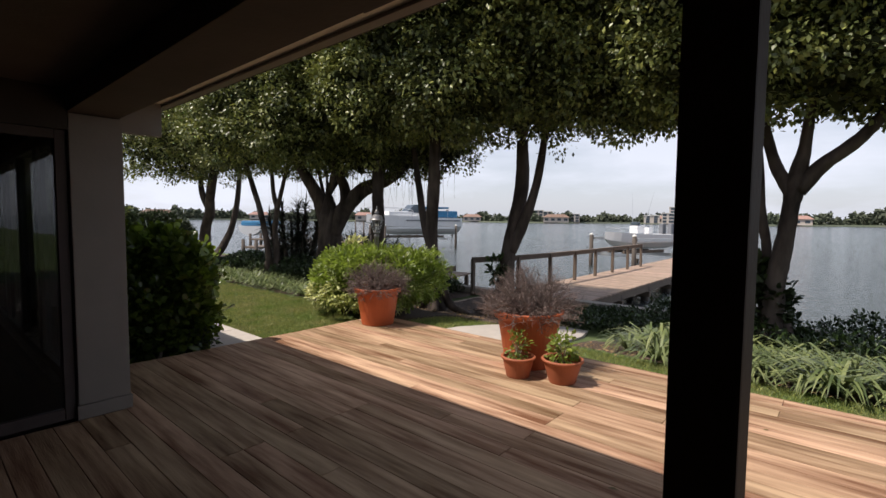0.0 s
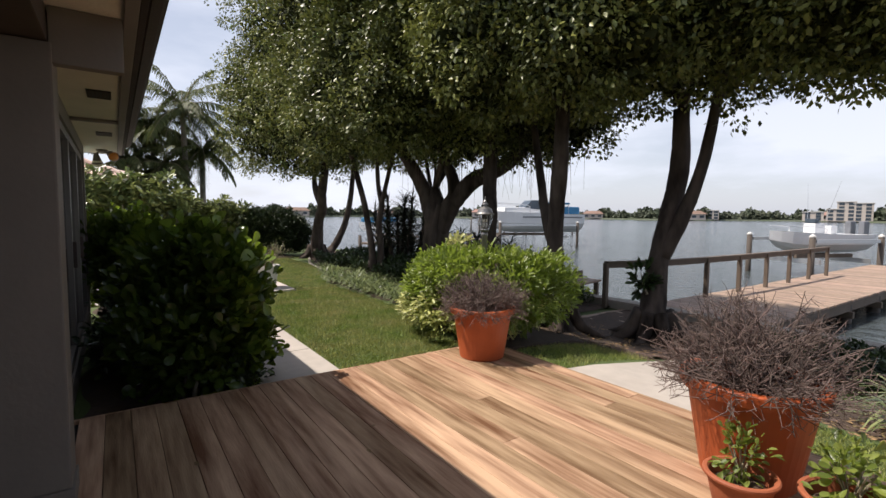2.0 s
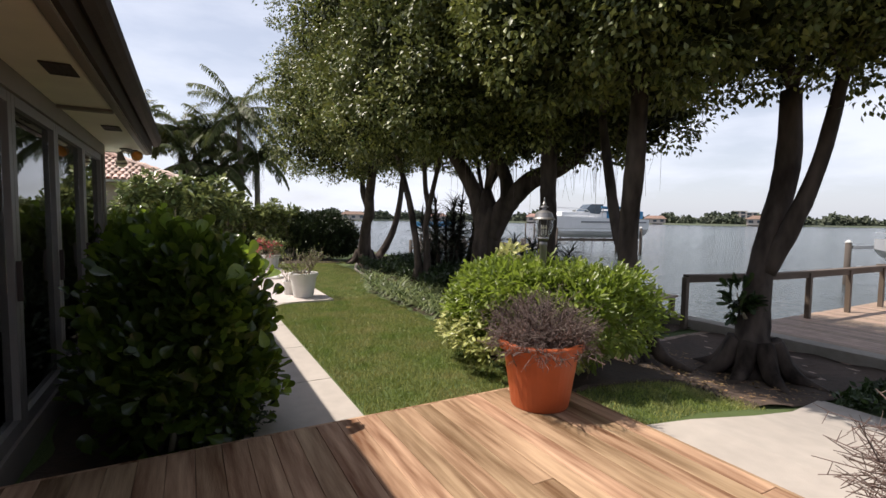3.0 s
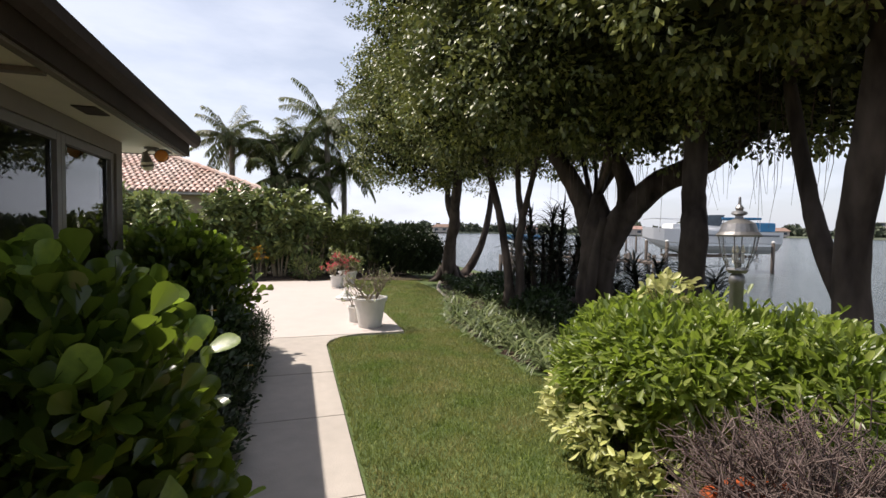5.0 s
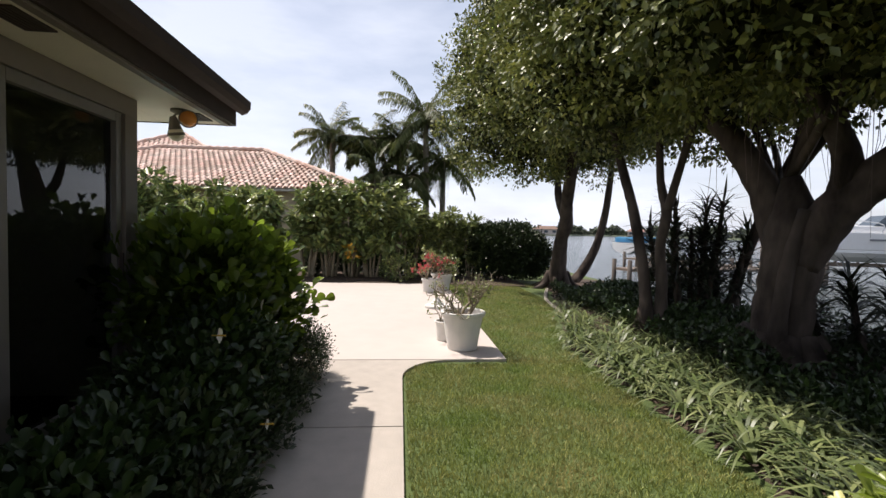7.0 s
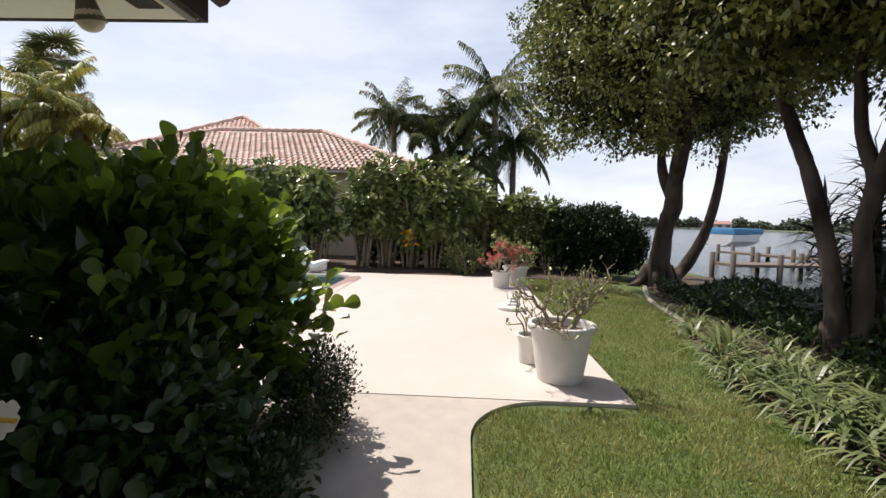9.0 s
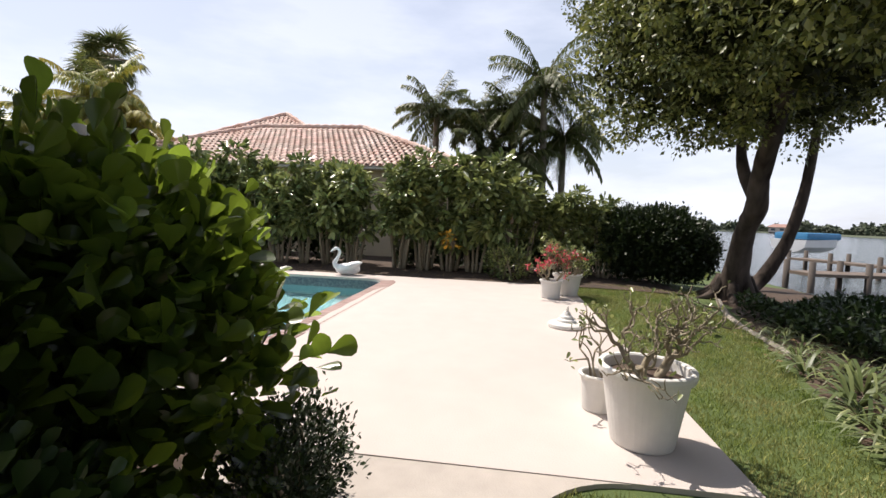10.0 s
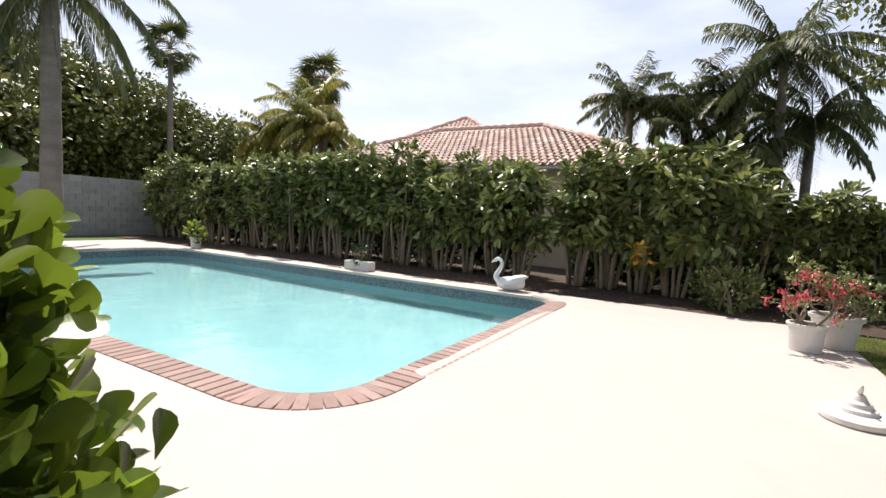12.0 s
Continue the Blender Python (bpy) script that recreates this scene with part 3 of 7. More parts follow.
def glass_door(i, x0, x1):
    t = thing("glass_door_%d" % i, (0, 0, 0), "tall sliding glass door in a bronze frame, closed, dark room behind", "glass door", "glass doors along the house")
    z0, z1, y0, y1 = 0.172, 2.278, WALL_Y - 0.10, WALL_Y - 0.02
    boxed("stile", M_FRAME, (x0 + 0.002, x0 + 0.07, y0, y1, z0, z1), t)
    boxed("stile", M_FRAME, (x1 - 0.07, x1 - 0.002, y0, y1, z0, z1), t)
    boxed("top_rail", M_FRAME, (x0 + 0.072, x1 - 0.072, y0, y1, z1 - 0.07, z1), t)
    boxed("bottom_rail", M_FRAME, (x0 + 0.072, x1 - 0.072, y0, y1, z0, z0 + 0.09), t)
    p = boxed("pane", M_GLASS, (x0 + 0.072, x1 - 0.072, WALL_Y - 0.065, WALL_Y - 0.058, z0 + 0.092, z1 - 0.072), t, bevel=0)
    boxed("handle", M_VENT, (x0 + 0.03, x0 + 0.045, y1, y1 + 0.03, 1.0, 1.25), t)
    t["kind"] = "structure"


def side_door(i, y0, y1):
    t = thing("side_door_%d" % i, (-4.04, 0, 0), "sliding glass door on the porch's side, closed and dark", "glass door", "glass doors along the house")
    z0, z1 = 0.172, 2.148
    boxed("stile", M_VENT, (-0.035, 0.035, y0 + 0.002, y0 + 0.06, z0, z1), t)
    boxed("stile", M_VENT, (-0.035, 0.035, y1 - 0.06, y1 - 0.002, z0, z1), t)
    boxed("top_rail", M_VENT, (-0.035, 0.035, y0 + 0.062, y1 - 0.062, z1 - 0.06, z1), t)
    boxed("bottom_rail", M_VENT, (-0.035, 0.035, y0 + 0.062, y1 - 0.062, z0, z0 + 0.08), t)
    boxed("pane", M_GLASS, (-0.004, 0.004, y0 + 0.062, y1 - 0.062, z0 + 0.082, z1 - 0.062), t, bevel=0)
    t["kind"] = "structure"


for i in range(3):
    side_door(i + 1, -3.04 + i * 1.262, -3.04 + (i + 1) * 1.262)
edges = (-9.25, -8.15, -7.0, -5.9, -5.05, -4.22)
for i in range(len(edges) - 1):
    glass_door(i + 1, edges[i], edges[i + 1])


def flood_light():
    t = thing("flood_light", (-9.68, 1.15, 2.424), "twin bullet flood light with an amber lamp under the eave", "flood light")
    part("plate", lathe(bmesh.new(), [(0, 0), (0.06, 0), (0.06, -0.015), (0.02, -0.03), (0, -0.03)], 20), M_TRIM, t)
    for s, mm, nm in ((-1, M_TRIM, "bell"), (1, M_TRIM, "bell")):
        bm = bmesh.new()
        prof = [(0.0, 0.0), (0.02, 0.0), (0.03, -0.03), (0.045, -0.09), (0.06, -0.13), (0.055, -0.13), (0.03, -0.05), (0.0, -0.04)]
        lathe(bm, prof, 20)
        rot = Matrix.Rotation(radians(-65 if s > 0 else 12), 4, "Y") @ Matrix.Rotation(radians(25 if s > 0 else 5), 4, "X")
        bmesh.ops.transform(bm, matrix=Matrix.Translation((0.03 * s, 0.06 * s, -0.04)) @ rot, verts=bm.verts[:])
        b = part(nm, bm, mm, t, smooth=True)
        bm = bmesh.new()
        bmesh.ops.create_uvsphere(bm, u_segments=16, v_segments=10, radius=0.054)
        bmesh.ops.transform(bm, matrix=Matrix.Translation((0.03 * s, 0.06 * s, -0.04)) @ rot @ Matrix.Translation((0, 0, -0.118)), verts=bm.verts[:])
        part("lamp", bm, M_AMBER if s > 0 else M_BULB, t, "amber glass lamp" if s > 0 else "", True)
        bm = bmesh.new()
        tube(bm, [(0, 0, -0.02), (0.02 * s, 0.04 * s, -0.03), (0.03 * s, 0.06 * s, -0.045)], [0.008] * 3, 8)
        part("arm", bm, M_TRIM, t)
    t.scale = (1.2, 1.2, 1.2)


flood_light()


# ---- patio, walk, slab ----
def slab(name, outline, z0, z1, material, label, holes=None, category="pavement", bevel=0.01):
    bm = bmesh.new()
    top = [bm.verts.new((x, y, z1 if not callable(z1) else z1(x, y))) for x, y in outline]
    bot = [bm.verts.new((x, y, z0)) for x, y in outline]
    n = len(outline)
    bm.faces.new(top)
    for i in range(n):
        bm.faces.new((top[i], bot[i], bot[(i + 1) % n], top[(i + 1) % n]))
    bmesh.ops.triangulate(bm, faces=[f for f in bm.faces if len(f.verts) > 4])
    bmesh.ops.recalc_face_normals(bm, faces=bm.faces[:])
    return tagged(part(name, bm, material), label, category, kind="structure")


def rounded(x0, x1, y0, y1, r, n=10):
    """Counter-clockwise rounded rectangle; r for each corner (x1y1, x0y1, x0y0, x1y0)."""
    out = []
    for cx, cy, a0, rr in ((x1, y1, 0, r[0]), (x0, y1, 90, r[1]), (x0, y0, 180, r[2]), (x1, y0, 270, r[3])):
        ox, oy = cx + (-rr if cx == x1 else rr), cy + (-rr if cy == y1 else rr)
        for i in range(n + 1):
            a = radians(a0 + 90 * i / n)
            out.append((ox + rr * math.cos(a), oy + rr * math.sin(a)))
    return out


COP_OUT = rounded(-17.95, -11.95, -10.9, 0.82, (0.85, 0.75, 1.2, 1.2))
COP_IN = rounded(-17.65, -12.25, -10.6, 0.52, (0.55, 0.45, 0.9, 0.9))
PAT = (-18.25, -10.8, -13.5, 4.25)


def patio():
    """White deck around the pool, in one sheet with the pool's hole."""
    bm = bmesh.new()
    n = len(COP_OUT)
    x0, x1, y0, y1 = PAT
    cx, cy = -15.0, -5.0
    outer = []
    for x, y in COP_OUT:
        dx, dy = x - cx, y - cy
        s = min(((x1 if dx > 0 else x0) - cx) / dx if abs(dx) > 1e-6 else 1e9, ((y1 if dy > 0 else y0) - cy) / dy if abs(dy) > 1e-6 else 1e9)
        outer.append((cx + dx * s, cy + dy * s))
    ci = {}
    for c in ((x1, y1), (x0, y1), (x0, y0), (x1, y0)):
        k = min(range(n), key=lambda i: (outer[i][0] - c[0]) ** 2 + (outer[i][1] - c[1]) ** 2)
        outer[k] = c
    a = [bm.verts.new((*p, 0.0)) for p in COP_OUT]
    b = [bm.verts.new((*p, 0.0)) for p in outer]
    d = [bm.verts.new((*p, -0.14)) for p in outer]
    for i in range(n):
        j = (i + 1) % n
        bm.faces.new((a[i], b[i], b[j], a[j]))
        bm.faces.new((b[i], d[i], d[j], b[j]))
    bmesh.ops.recalc_face_normals(bm, faces=bm.faces[:])
    tagged(part("pavement_patio", bm, M_PATIO), "bright white coated concrete patio round the pool, sunlit", "patio", kind="structure")


patio()
CURVE = [(-10.795 + 0.62 * (1 - math.cos(radians(a))) , 3.62 - 0.57 * math.sin(radians(a))) for a in range(0, 91, 9)]
walk_out = [(-10.795, 0.9), (-10.0, 1.99), (-5.16, 1.99), (-5.16, 3.05)] + CURVE[::-1]
walk_out = [(-10.795, 1.99), (-9.0, 1.99)]
joints = [-9.0, -7.75, -6.5, -5.16]
slab("pavement_walk_corner", [(-10.79, 1.2), (-9.01, 1.2), (-9.01, 3.05)] + [p for p in CURVE[::-1] if p[0] < -9.02], -0.12, -0.004, M_WALK, "pale concrete path that widens in a curve into the patio")
for i in range(3):
    slab("pavement_walk_%d" % (i + 1), [(joints[i] + 0.006, 1.95), (joints[i + 1] - 0.006, 1.95), (joints[i + 1] - 0.006, 3.05), (joints[i] + 0.006, 3.05)], -0.12, -0.004, M_WALK, "pale concrete garden path in the shade of the eave")
slab_pts = [(-4.45, 4.6), (-4.30, 5.3), (-4.22, 6.0), (-4.3, 6.8), (-4.45, 7.6), (-3.3, 7.6), (-2.95, 6.4), (-2.75, 5.4), (-2.7, 4.6)]


def approach():
    bm = bmesh.new()
    L = [(-4.45, 4.6), (-4.30, 5.3), (-4.20, 6.0), (-4.28, 6.8), (-4.50, 7.85)]
    Rr = [(-2.72, 4.6), (-2.75, 5.3), (-2.85, 6.0), (-3.05, 6.8), (-3.4, 7.85)]
    a = [bm.verts.new((x, y, float(ground_z(np.float64(x), np.float64(y))) + 0.035)) for x, y in L]
    b = [bm.verts.new((x, y, float(ground_z(np.float64(x), np.float64(y))) + 0.035)) for x, y in Rr]
    al = [bm.verts.new((v.co.x, v.co.y, v.co.z - 0.1)) for v in a]
    bl = [bm.verts.new((v.co.x, v.co.y, v.co.z - 0.1)) for v in b]
    for i in range(4):
        bm.faces.new((a[i], b[i], b[i + 1], a[i + 1]))
        bm.faces.new((al[i], a[i], a[i + 1], al[i + 1]))
        bm.faces.new((b[i], bl[i], bl[i + 1], b[i + 1]))
    bmesh.ops.recalc_face_normals(bm, faces=bm.faces[:])
    tagged(part("pavement_approach", bm, M_WALK), "pale concrete slab sloping from the timber deck to the pier", "path", kind="structure")


approach()


def kerb():
    bm = bmesh.new()
    pts = [(-18.6, 7.25), (-17.2, 6.75), (-15.9, 6.35), (-15.0, 6.2), (-14.3, 6.12), (-13.6, 6.05)]
    p, r = smooth_path([(x, y, float(ground_z(np.float64(x), np.float64(y))) - 0.005) for x, y in pts], [0.05] * 6, 4)
    tube(bm, p, r, 6, 0.2, 3)
    tagged(part("kerb", bm, M_CURB), "low pale concrete edging round the bed", "kerb", kind="structure")


kerb()


# ---- the pool ----
def pool():
    t = thing("swimming_pool", (-15, -5, 0), "rectangular in-ground pool with rounded corners, turquoise water", "swimming pool")
    t["kind"] = "structure"
    inn = [(x + 15, y + 5) for x, y in COP_IN]
    n = len(inn)
    bm = bmesh.new()
    a = [bm.verts.new((x, y, -0.30)) for x, y in inn]
    b = [bm.verts.new((x * 0.985, y * 0.99, -1.15)) for x, y in inn]
    for i in range(n):
        bm.faces.new((a[i], b[i], b[(i + 1) % n], a[(i + 1) % n]))
    bm.faces.new(b)
    part("shell", bm, M_PLASTER, t, "turquoise plaster basin")
    bm = bmesh.new()
    a = [bm.verts.new((x, y, -0.045)) for x, y in inn]
    b = [bm.verts.new((x, y, -0.30)) for x, y in inn]
    for i in range(n):
        bm.faces.new((a[i], b[i], b[(i + 1) % n], a[(i + 1) % n]))
    part("tile_band", bm, M_MOSAIC, t, "dark blue mosaic band at the waterline")
    bm = bmesh.new()
    w = part("water", bm_face(bm, [(x * 0.9995, y * 0.9995, -0.21) for x, y in inn]), M_POOLWATER, t, "clear turquoise water, nearly still")
    w.visible_shadow = False
    bm = bmesh.new()
    for i in range(n):
        j = (i + 1) % n
        o0, o1, i0, i1 = COP_OUT[i], COP_OUT[j], COP_IN[i], COP_IN[j]
        q = [bm.verts.new((p[0] + 15, p[1] + 5, -0.012)) for p in (o0, o1, i1, i0)]
        bm.faces.new(q)
        q2 = [bm.verts.new((p[0] + 15, p[1] + 5, z)) for p, z in ((i0, -0.012), (i1, -0.012), (i1, -0.05), (i0, -0.05))]
        bm.faces.new(q2)
    part("coping_bed", bm, M_MORTAR, t)
    return t


def bm_face(bm, pts):
    bm.faces.new([bm.verts.new(p) for p in pts])
    return bm


POOL = pool()


def lathe_pot(name, loc, r0, r1, h, material, label, rim=0.02, rimh=0.05, category="flower pot", group=""):
    t = thing(name, loc, label, category, group)
    prof = [(0, 0), (r0, 0), (r0 + 0.005, 0.01), (r1 - 0.01, h - rimh), (r1 - 0.008 + rim, h - rimh + 0.004), (r1 + rim, h - rimh * 0.5), (r1 + rim, h - 0.006), (r1 + rim - 0.006, h), (r1 - 0.012, h), (r1 - 0.02, h - 0.01), (r1 - 0.025, h - 0.07), (0, h - 0.07)]
    part("pot", lathe(bmesh.new(), prof, 40), material, t, smooth=False)
    part("soil", lathe(bmesh.new(), [(r1 - 0.03, h - 0.066), (r1 * 0.5, h - 0.05), (0, h - 0.045)], 24), M_SOIL, t)
    return t


def twig_ball(t, z, rx, rz, n, seed, material=M_TWIG, thick=0.004):
    """A dry, many-branched shrub: twigs that fork outward from the pot."""
    rg = np.random.default_rng(seed)
    V, F, S = [], [], []
    base = 0

    def stick(p, q, r0, r1):
        nonlocal base
        d = unit((q - p)[None])[0]
        u = unit(np.cross(d, [0.3, 0.9, 0.1])[None])[0]
        w = np.cross(d, u)
        for c, r in ((p, r0), (q, r1)):
            for k in range(3):
                a = 2.1 * k
                V.append(c + (u * math.cos(a) + w * math.sin(a)) * r)
        for k in range(3):
            F.extend([base + k, base + (k + 1) % 3, base + 3 + (k + 1) % 3, base + 3 + k])
            S.append(4)
        base += 6

    for i in range(n):
        d = unit(rg.normal(size=(1, 3)))[0]
        d[2] = abs(d[2]) * 0.9 + 0.06
        end = np.array([d[0] * rx, d[1] * rx, z + d[2] * rz]) * np.array([1, 1, 1]) * (0.8 + 0.2 * rg.random()) + np.array([0, 0, 0.0])
        p0 = np.array([rg.normal() * 0.05, rg.normal() * 0.05, z - 0.03])
        mid = (p0 * 0.55 + end * 0.45) + rg.normal(size=3) * 0.05
        stick(p0, mid, thick * 1.7, thick * 1.1)
        stick(mid, end, thick * 1.1, thick * 0.6)
        for _ in range(6):
            s = rg.random()
            a = mid * (1 - s) + end * s
            b = a + (unit(rg.normal(size=(1, 3)))[0] * 0.7 + d * 0.6) * rx * 0.26
            stick(a, b, thick * 0.7, thick * 0.4)
            for _ in range(3):
                s2 = rg.random()
                a2 = a * (1 - s2) + b * s2
                stick(a2, a2 + unit(rg.normal(size=(1, 3)))[0] * rx * 0.12, thick * 0.45, thick * 0.25)
    o = raw("dry_crown", np.array(V), F, S, material, t, "dense dry grey-brown twigs")
    o["kind"] = "stuff"
    return o


def leafy(t, z, rx, rz, n, leaf, material, seed, kind="oval", name="leaves"):
    rg = np.random.default_rng(seed)
    C, D = lobes_points(rg, [(0, 0, z + rz * 0.6, rx, rx, rz)], n, 3, 0.02, 0.3)
    A = D + rg.normal(size=C.shape) * 0.5
    N = np.array([0, 0, 1.0]) + rg.normal(size=C.shape) * 0.4
    L = leaf * (0.7 + 0.6 * rg.random(len(C)))
    o = foliage(name, C, A, N, L, L * 0.6, material, t, kind=kind)
    o["kind"] = "stuff"
    for i in range(6):
        a = rg.random() * 6.28
        bm = bmesh.new()
        tube(bm, [(0, 0, z - 0.04), (rx * 0.4 * math.cos(a), rx * 0.4 * math.sin(a), z + rz * 0.5), (rx * 0.7 * math.cos(a), rx * 0.7 * math.sin(a), z + rz)], [0.006, 0.005, 0.003], 5)
        part("stem", bm, M_STEM, t)


p = lathe_pot("flower_pot", (-2.34, 4.0, DECK), 0.22, 0.315, 0.54, M_TERRA, "large terracotta pot with a dry twiggy shrub on the timber deck", 0.03, 0.07)
twig_ball(p, 0.50, 0.50, 0.50, 190, 11)
p = lathe_pot("flower_pot", (-4.78, 4.18, DECK), 0.21, 0.29, 0.49, M_TERRA, "large terracotta pot with a dry shrub at the deck's corner", 0.03, 0.06)
twig_ball(p, 0.45, 0.45, 0.45, 180, 12)
p = lathe_pot("flower_pot", (-2.22, 3.62, DECK), 0.10, 0.15, 0.19, M_TERRA2, "small clay pot with a leafy green plant", 0.008, 0.03)
leafy(p, 0.19, 0.085, 0.14, 130, 0.042, M_SCHEF, 13)
p = lathe_pot("flower_pot", (-1.85, 3.75, DECK), 0.11, 0.175, 0.21, M_TERRA2, "clay pot with a pale green leafy plant", 0.008, 0.03)
leafy(p, 0.2, 0.12, 0.15, 190, 0.05, M_SCHEF, 14)


def gnarled(t, z, h, n, seed, spread=0.5, thick=0.013, forks=3):
    """Bare crooked stems that fork again and again into thin twigs."""
    rg = np.random.default_rng(seed)
    tips = []

    def shoot(bm, p, d, length, r, depth):
        pts = [p]
        for k in range(3):
            d = (d + Vector(rg.normal(size=3) * 0.38) + Vector((0, 0, 0.22))).normalized()
            q = pts[-1] + d * length / 3
            if q.z < z + 0.05 and len(pts) > 1:
                q.z, d.z = z + 0.07, abs(d.z) + 0.2
            pts.append(q)
        q, rr = smooth_path(pts, [r, r * 0.9, r * 0.8, r * 0.62], 2)
        tube(bm, q, rr, 6, 0.18, depth)
        if depth == 0:
            tips.append(pts[-1])
            return
        for k in range(2 + (rg.random() < 0.5)):
            e = (d + Vector(rg.normal(size=3) * 0.62)).normalized()
            shoot(bm, pts[-1 - (k == 2)], e, length * rg.uniform(0.6, 0.85), r * 0.62, depth - 1)

    for i in range(n):
        bm = bmesh.new()
        a = 2 * math.pi * i / n + rg.uniform(-.5, .5)
        lean = rg.uniform(0.4, 1.1) * spread
        p0 = Vector((0.05 * math.cos(a), 0.05 * math.sin(a), z - 0.04))
        shoot(bm, p0, Vector((lean * math.cos(a), lean * math.sin(a), h)).normalized(), math.hypot(lean, h) * 0.42, thick, forks)
        part("branch", bm, M_STEM, t, "bare crooked grey-brown branch", True)
    return np.array([list(v) for v in tips])


def tip_leaves(t, tips, per, L, material, seed, name="leaves"):
    rg = np.random.default_rng(seed)
    C = np.repeat(tips, per, 0) + rg.normal(size=(len(tips) * per, 3)) * 0.015
    A = rg.normal(size=C.shape) + np.array([0, 0, 0.6])
    N = np.array([0, 0, 1.0]) + rg.normal(size=C.shape) * 0.5
    LL = L * (0.6 + 0.8 * rg.random(len(C)))
    foliage(name, C, A, N, LL, LL * 0.5, material, t, kind="oval")["kind"] = "stuff"


p = lathe_pot("flower_pot", (-11.30, 3.80, 0.002), 0.18, 0.26, 0.47, M_WHITEPOT, "big white pot with a bare gnarled plant on the patio's edge", 0.02, 0.06)
tip_leaves(p, gnarled(p, 0.42, 0.40, 5, 21, 0.55, 0.024, 4), 1, 0.035, M_HEDGE, 22)
p = lathe_pot("flower_pot", (-11.75, 3.62, 0.002), 0.10, 0.13, 0.26, M_WHITEPOT, "slim white pot with thin green stems beside the big pot", 0.01, 0.03)
tip_leaves(p, gnarled(p, 0.22, 0.62, 3, 23, 0.06, 0.010, 1), 5, 0.05, M_HEDGE, 24)
p = lathe_pot("flower_pot", (-16.6, 3.72, 0.002), 0.15, 0.185, 0.31, M_WHITEPOT, "white pot with a desert rose in pink flower", 0.012, 0.04)
tips = gnarled(p, 0.28, 0.42, 6, 25, 0.6, 0.014, 3)
tip_leaves(p, tips, 4, 0.05, M_PINK, 26, "blossom")
tip_leaves(p, tips * 0.95, 2, 0.05, M_HEDGE, 27)
p = lathe_pot("flower_pot", (-17.05, 4.05, 0.002), 0.18, 0.25, 0.38, M_WHITEPOT, "wide pale pot with a sparse shrub behind the desert rose", 0.02, 0.05)
tip_leaves(p, gnarled(p, 0.33, 0.4, 8, 28, 0.6), 8, 0.05, M_HEDGE, 29)
p = lathe_pot("flower_pot", (-18.1, -10.1, 0.002), 0.12, 0.16, 0.30, M_WHITEPOT, "white pot with a bright green plant beside the pool", 0.01, 0.03)
leafy(p, 0.28, 0.26, 0.3, 150, 0.13, M_SCHEF, 30)
t = thing("planter_box", (-18.05, -4.0, 0.002), "low white oblong planter with a small dark shrub beside the pool", "planter", rz=0)
bm = bmesh.new()
box(bm, -0.12, 0.12, -0.34, 0.34, 0.0, 0.2, 0.012)
part("trough", bm, M_WHITEPOT, t)
leafy(t, 0.2, 0.24, 0.26, 260, 0.06, M_BOX, 31)


def swan():
    bm = bmesh.new()
    bmesh.ops.create_uvsphere(bm, u_segments=24, v_segments=14, radius=1)
    for v in bm.verts:
        x, y, z = v.co
        v.co = Vector((x * 0.27 * (1 if x < 0 else 0.95), y * 0.15, 0.125 + z * 0.13 + (0.10 * max(0, -x - 0.3) ** 1.5 if z > 0 else 0)))
        if v.co.z < 0.0:
            v.co.z = 0.0
    p, r = smooth_path([(0.17, 0, 0.13), (0.27, 0, 0.24), (0.20, 0, 0.38), (0.17, 0, 0.50), (0.24, 0, 0.565), (0.30, 0, 0.53)], [0.075, 0.05, 0.035, 0.03, 0.032, 0.034], 5)
    tube(bm, p, r, 12)
    tube(bm, [(0.30, 0, 0.53), (0.345, 0, 0.50), (0.37, 0, 0.485)], [0.026, 0.015, 0.005], 8)
    for s in (-1, 1):
        p, r = smooth_path([(0.10, 0.12 * s, 0.13), (-0.05, 0.15 * s, 0.19), (-0.2, 0.10 * s, 0.24), (-0.31, 0.04 * s, 0.27)], [0.05, 0.07, 0.05, 0.012], 4)
        tube(bm, p, r, 8)
    o = part("swan_planter", bm, M_GEL, None, "", True)
    o.matrix_basis = pose(-18.02, -0.42, 0.003, 0, 0, -75)
    tagged(o, "white moulded swan ornament with a curved neck beside the pool", "swan ornament")


swan()
t = thing("fountain_plinth", (-14.35, 3.72, 0.002), "low round white plaster ornament with a small bird on top", "garden ornament")
part("base", lathe(bmesh.new(), [(0, 0), (0.30, 0), (0.315, 0.02), (0.31, 0.055), (0.27, 0.075), (0.20, 0.085), (0, 0.09)], 40), M_WHITEPOT, t, smooth=False)
part("tier", lathe(bmesh.new(), [(0.17, 0.085), (0.16, 0.12), (0.12, 0.135), (0.11, 0.17), (0.075, 0.19), (0.05, 0.24), (0.0, 0.245)], 32), M_WHITEPOT, t)
bm = bmesh.new()
pp, rr = smooth_path([(-0.06, 0, 0.28), (0.0, 0, 0.265), (0.05, 0, 0.30), (0.08, 0, 0.34)], [0.01, 0.03, 0.022, 0.008], 3)
tube(bm, pp, rr, 8)
part("bird", bm, M_WHITEPOT, t, smooth=True)
t.scale = (0.72, 0.72, 0.8)


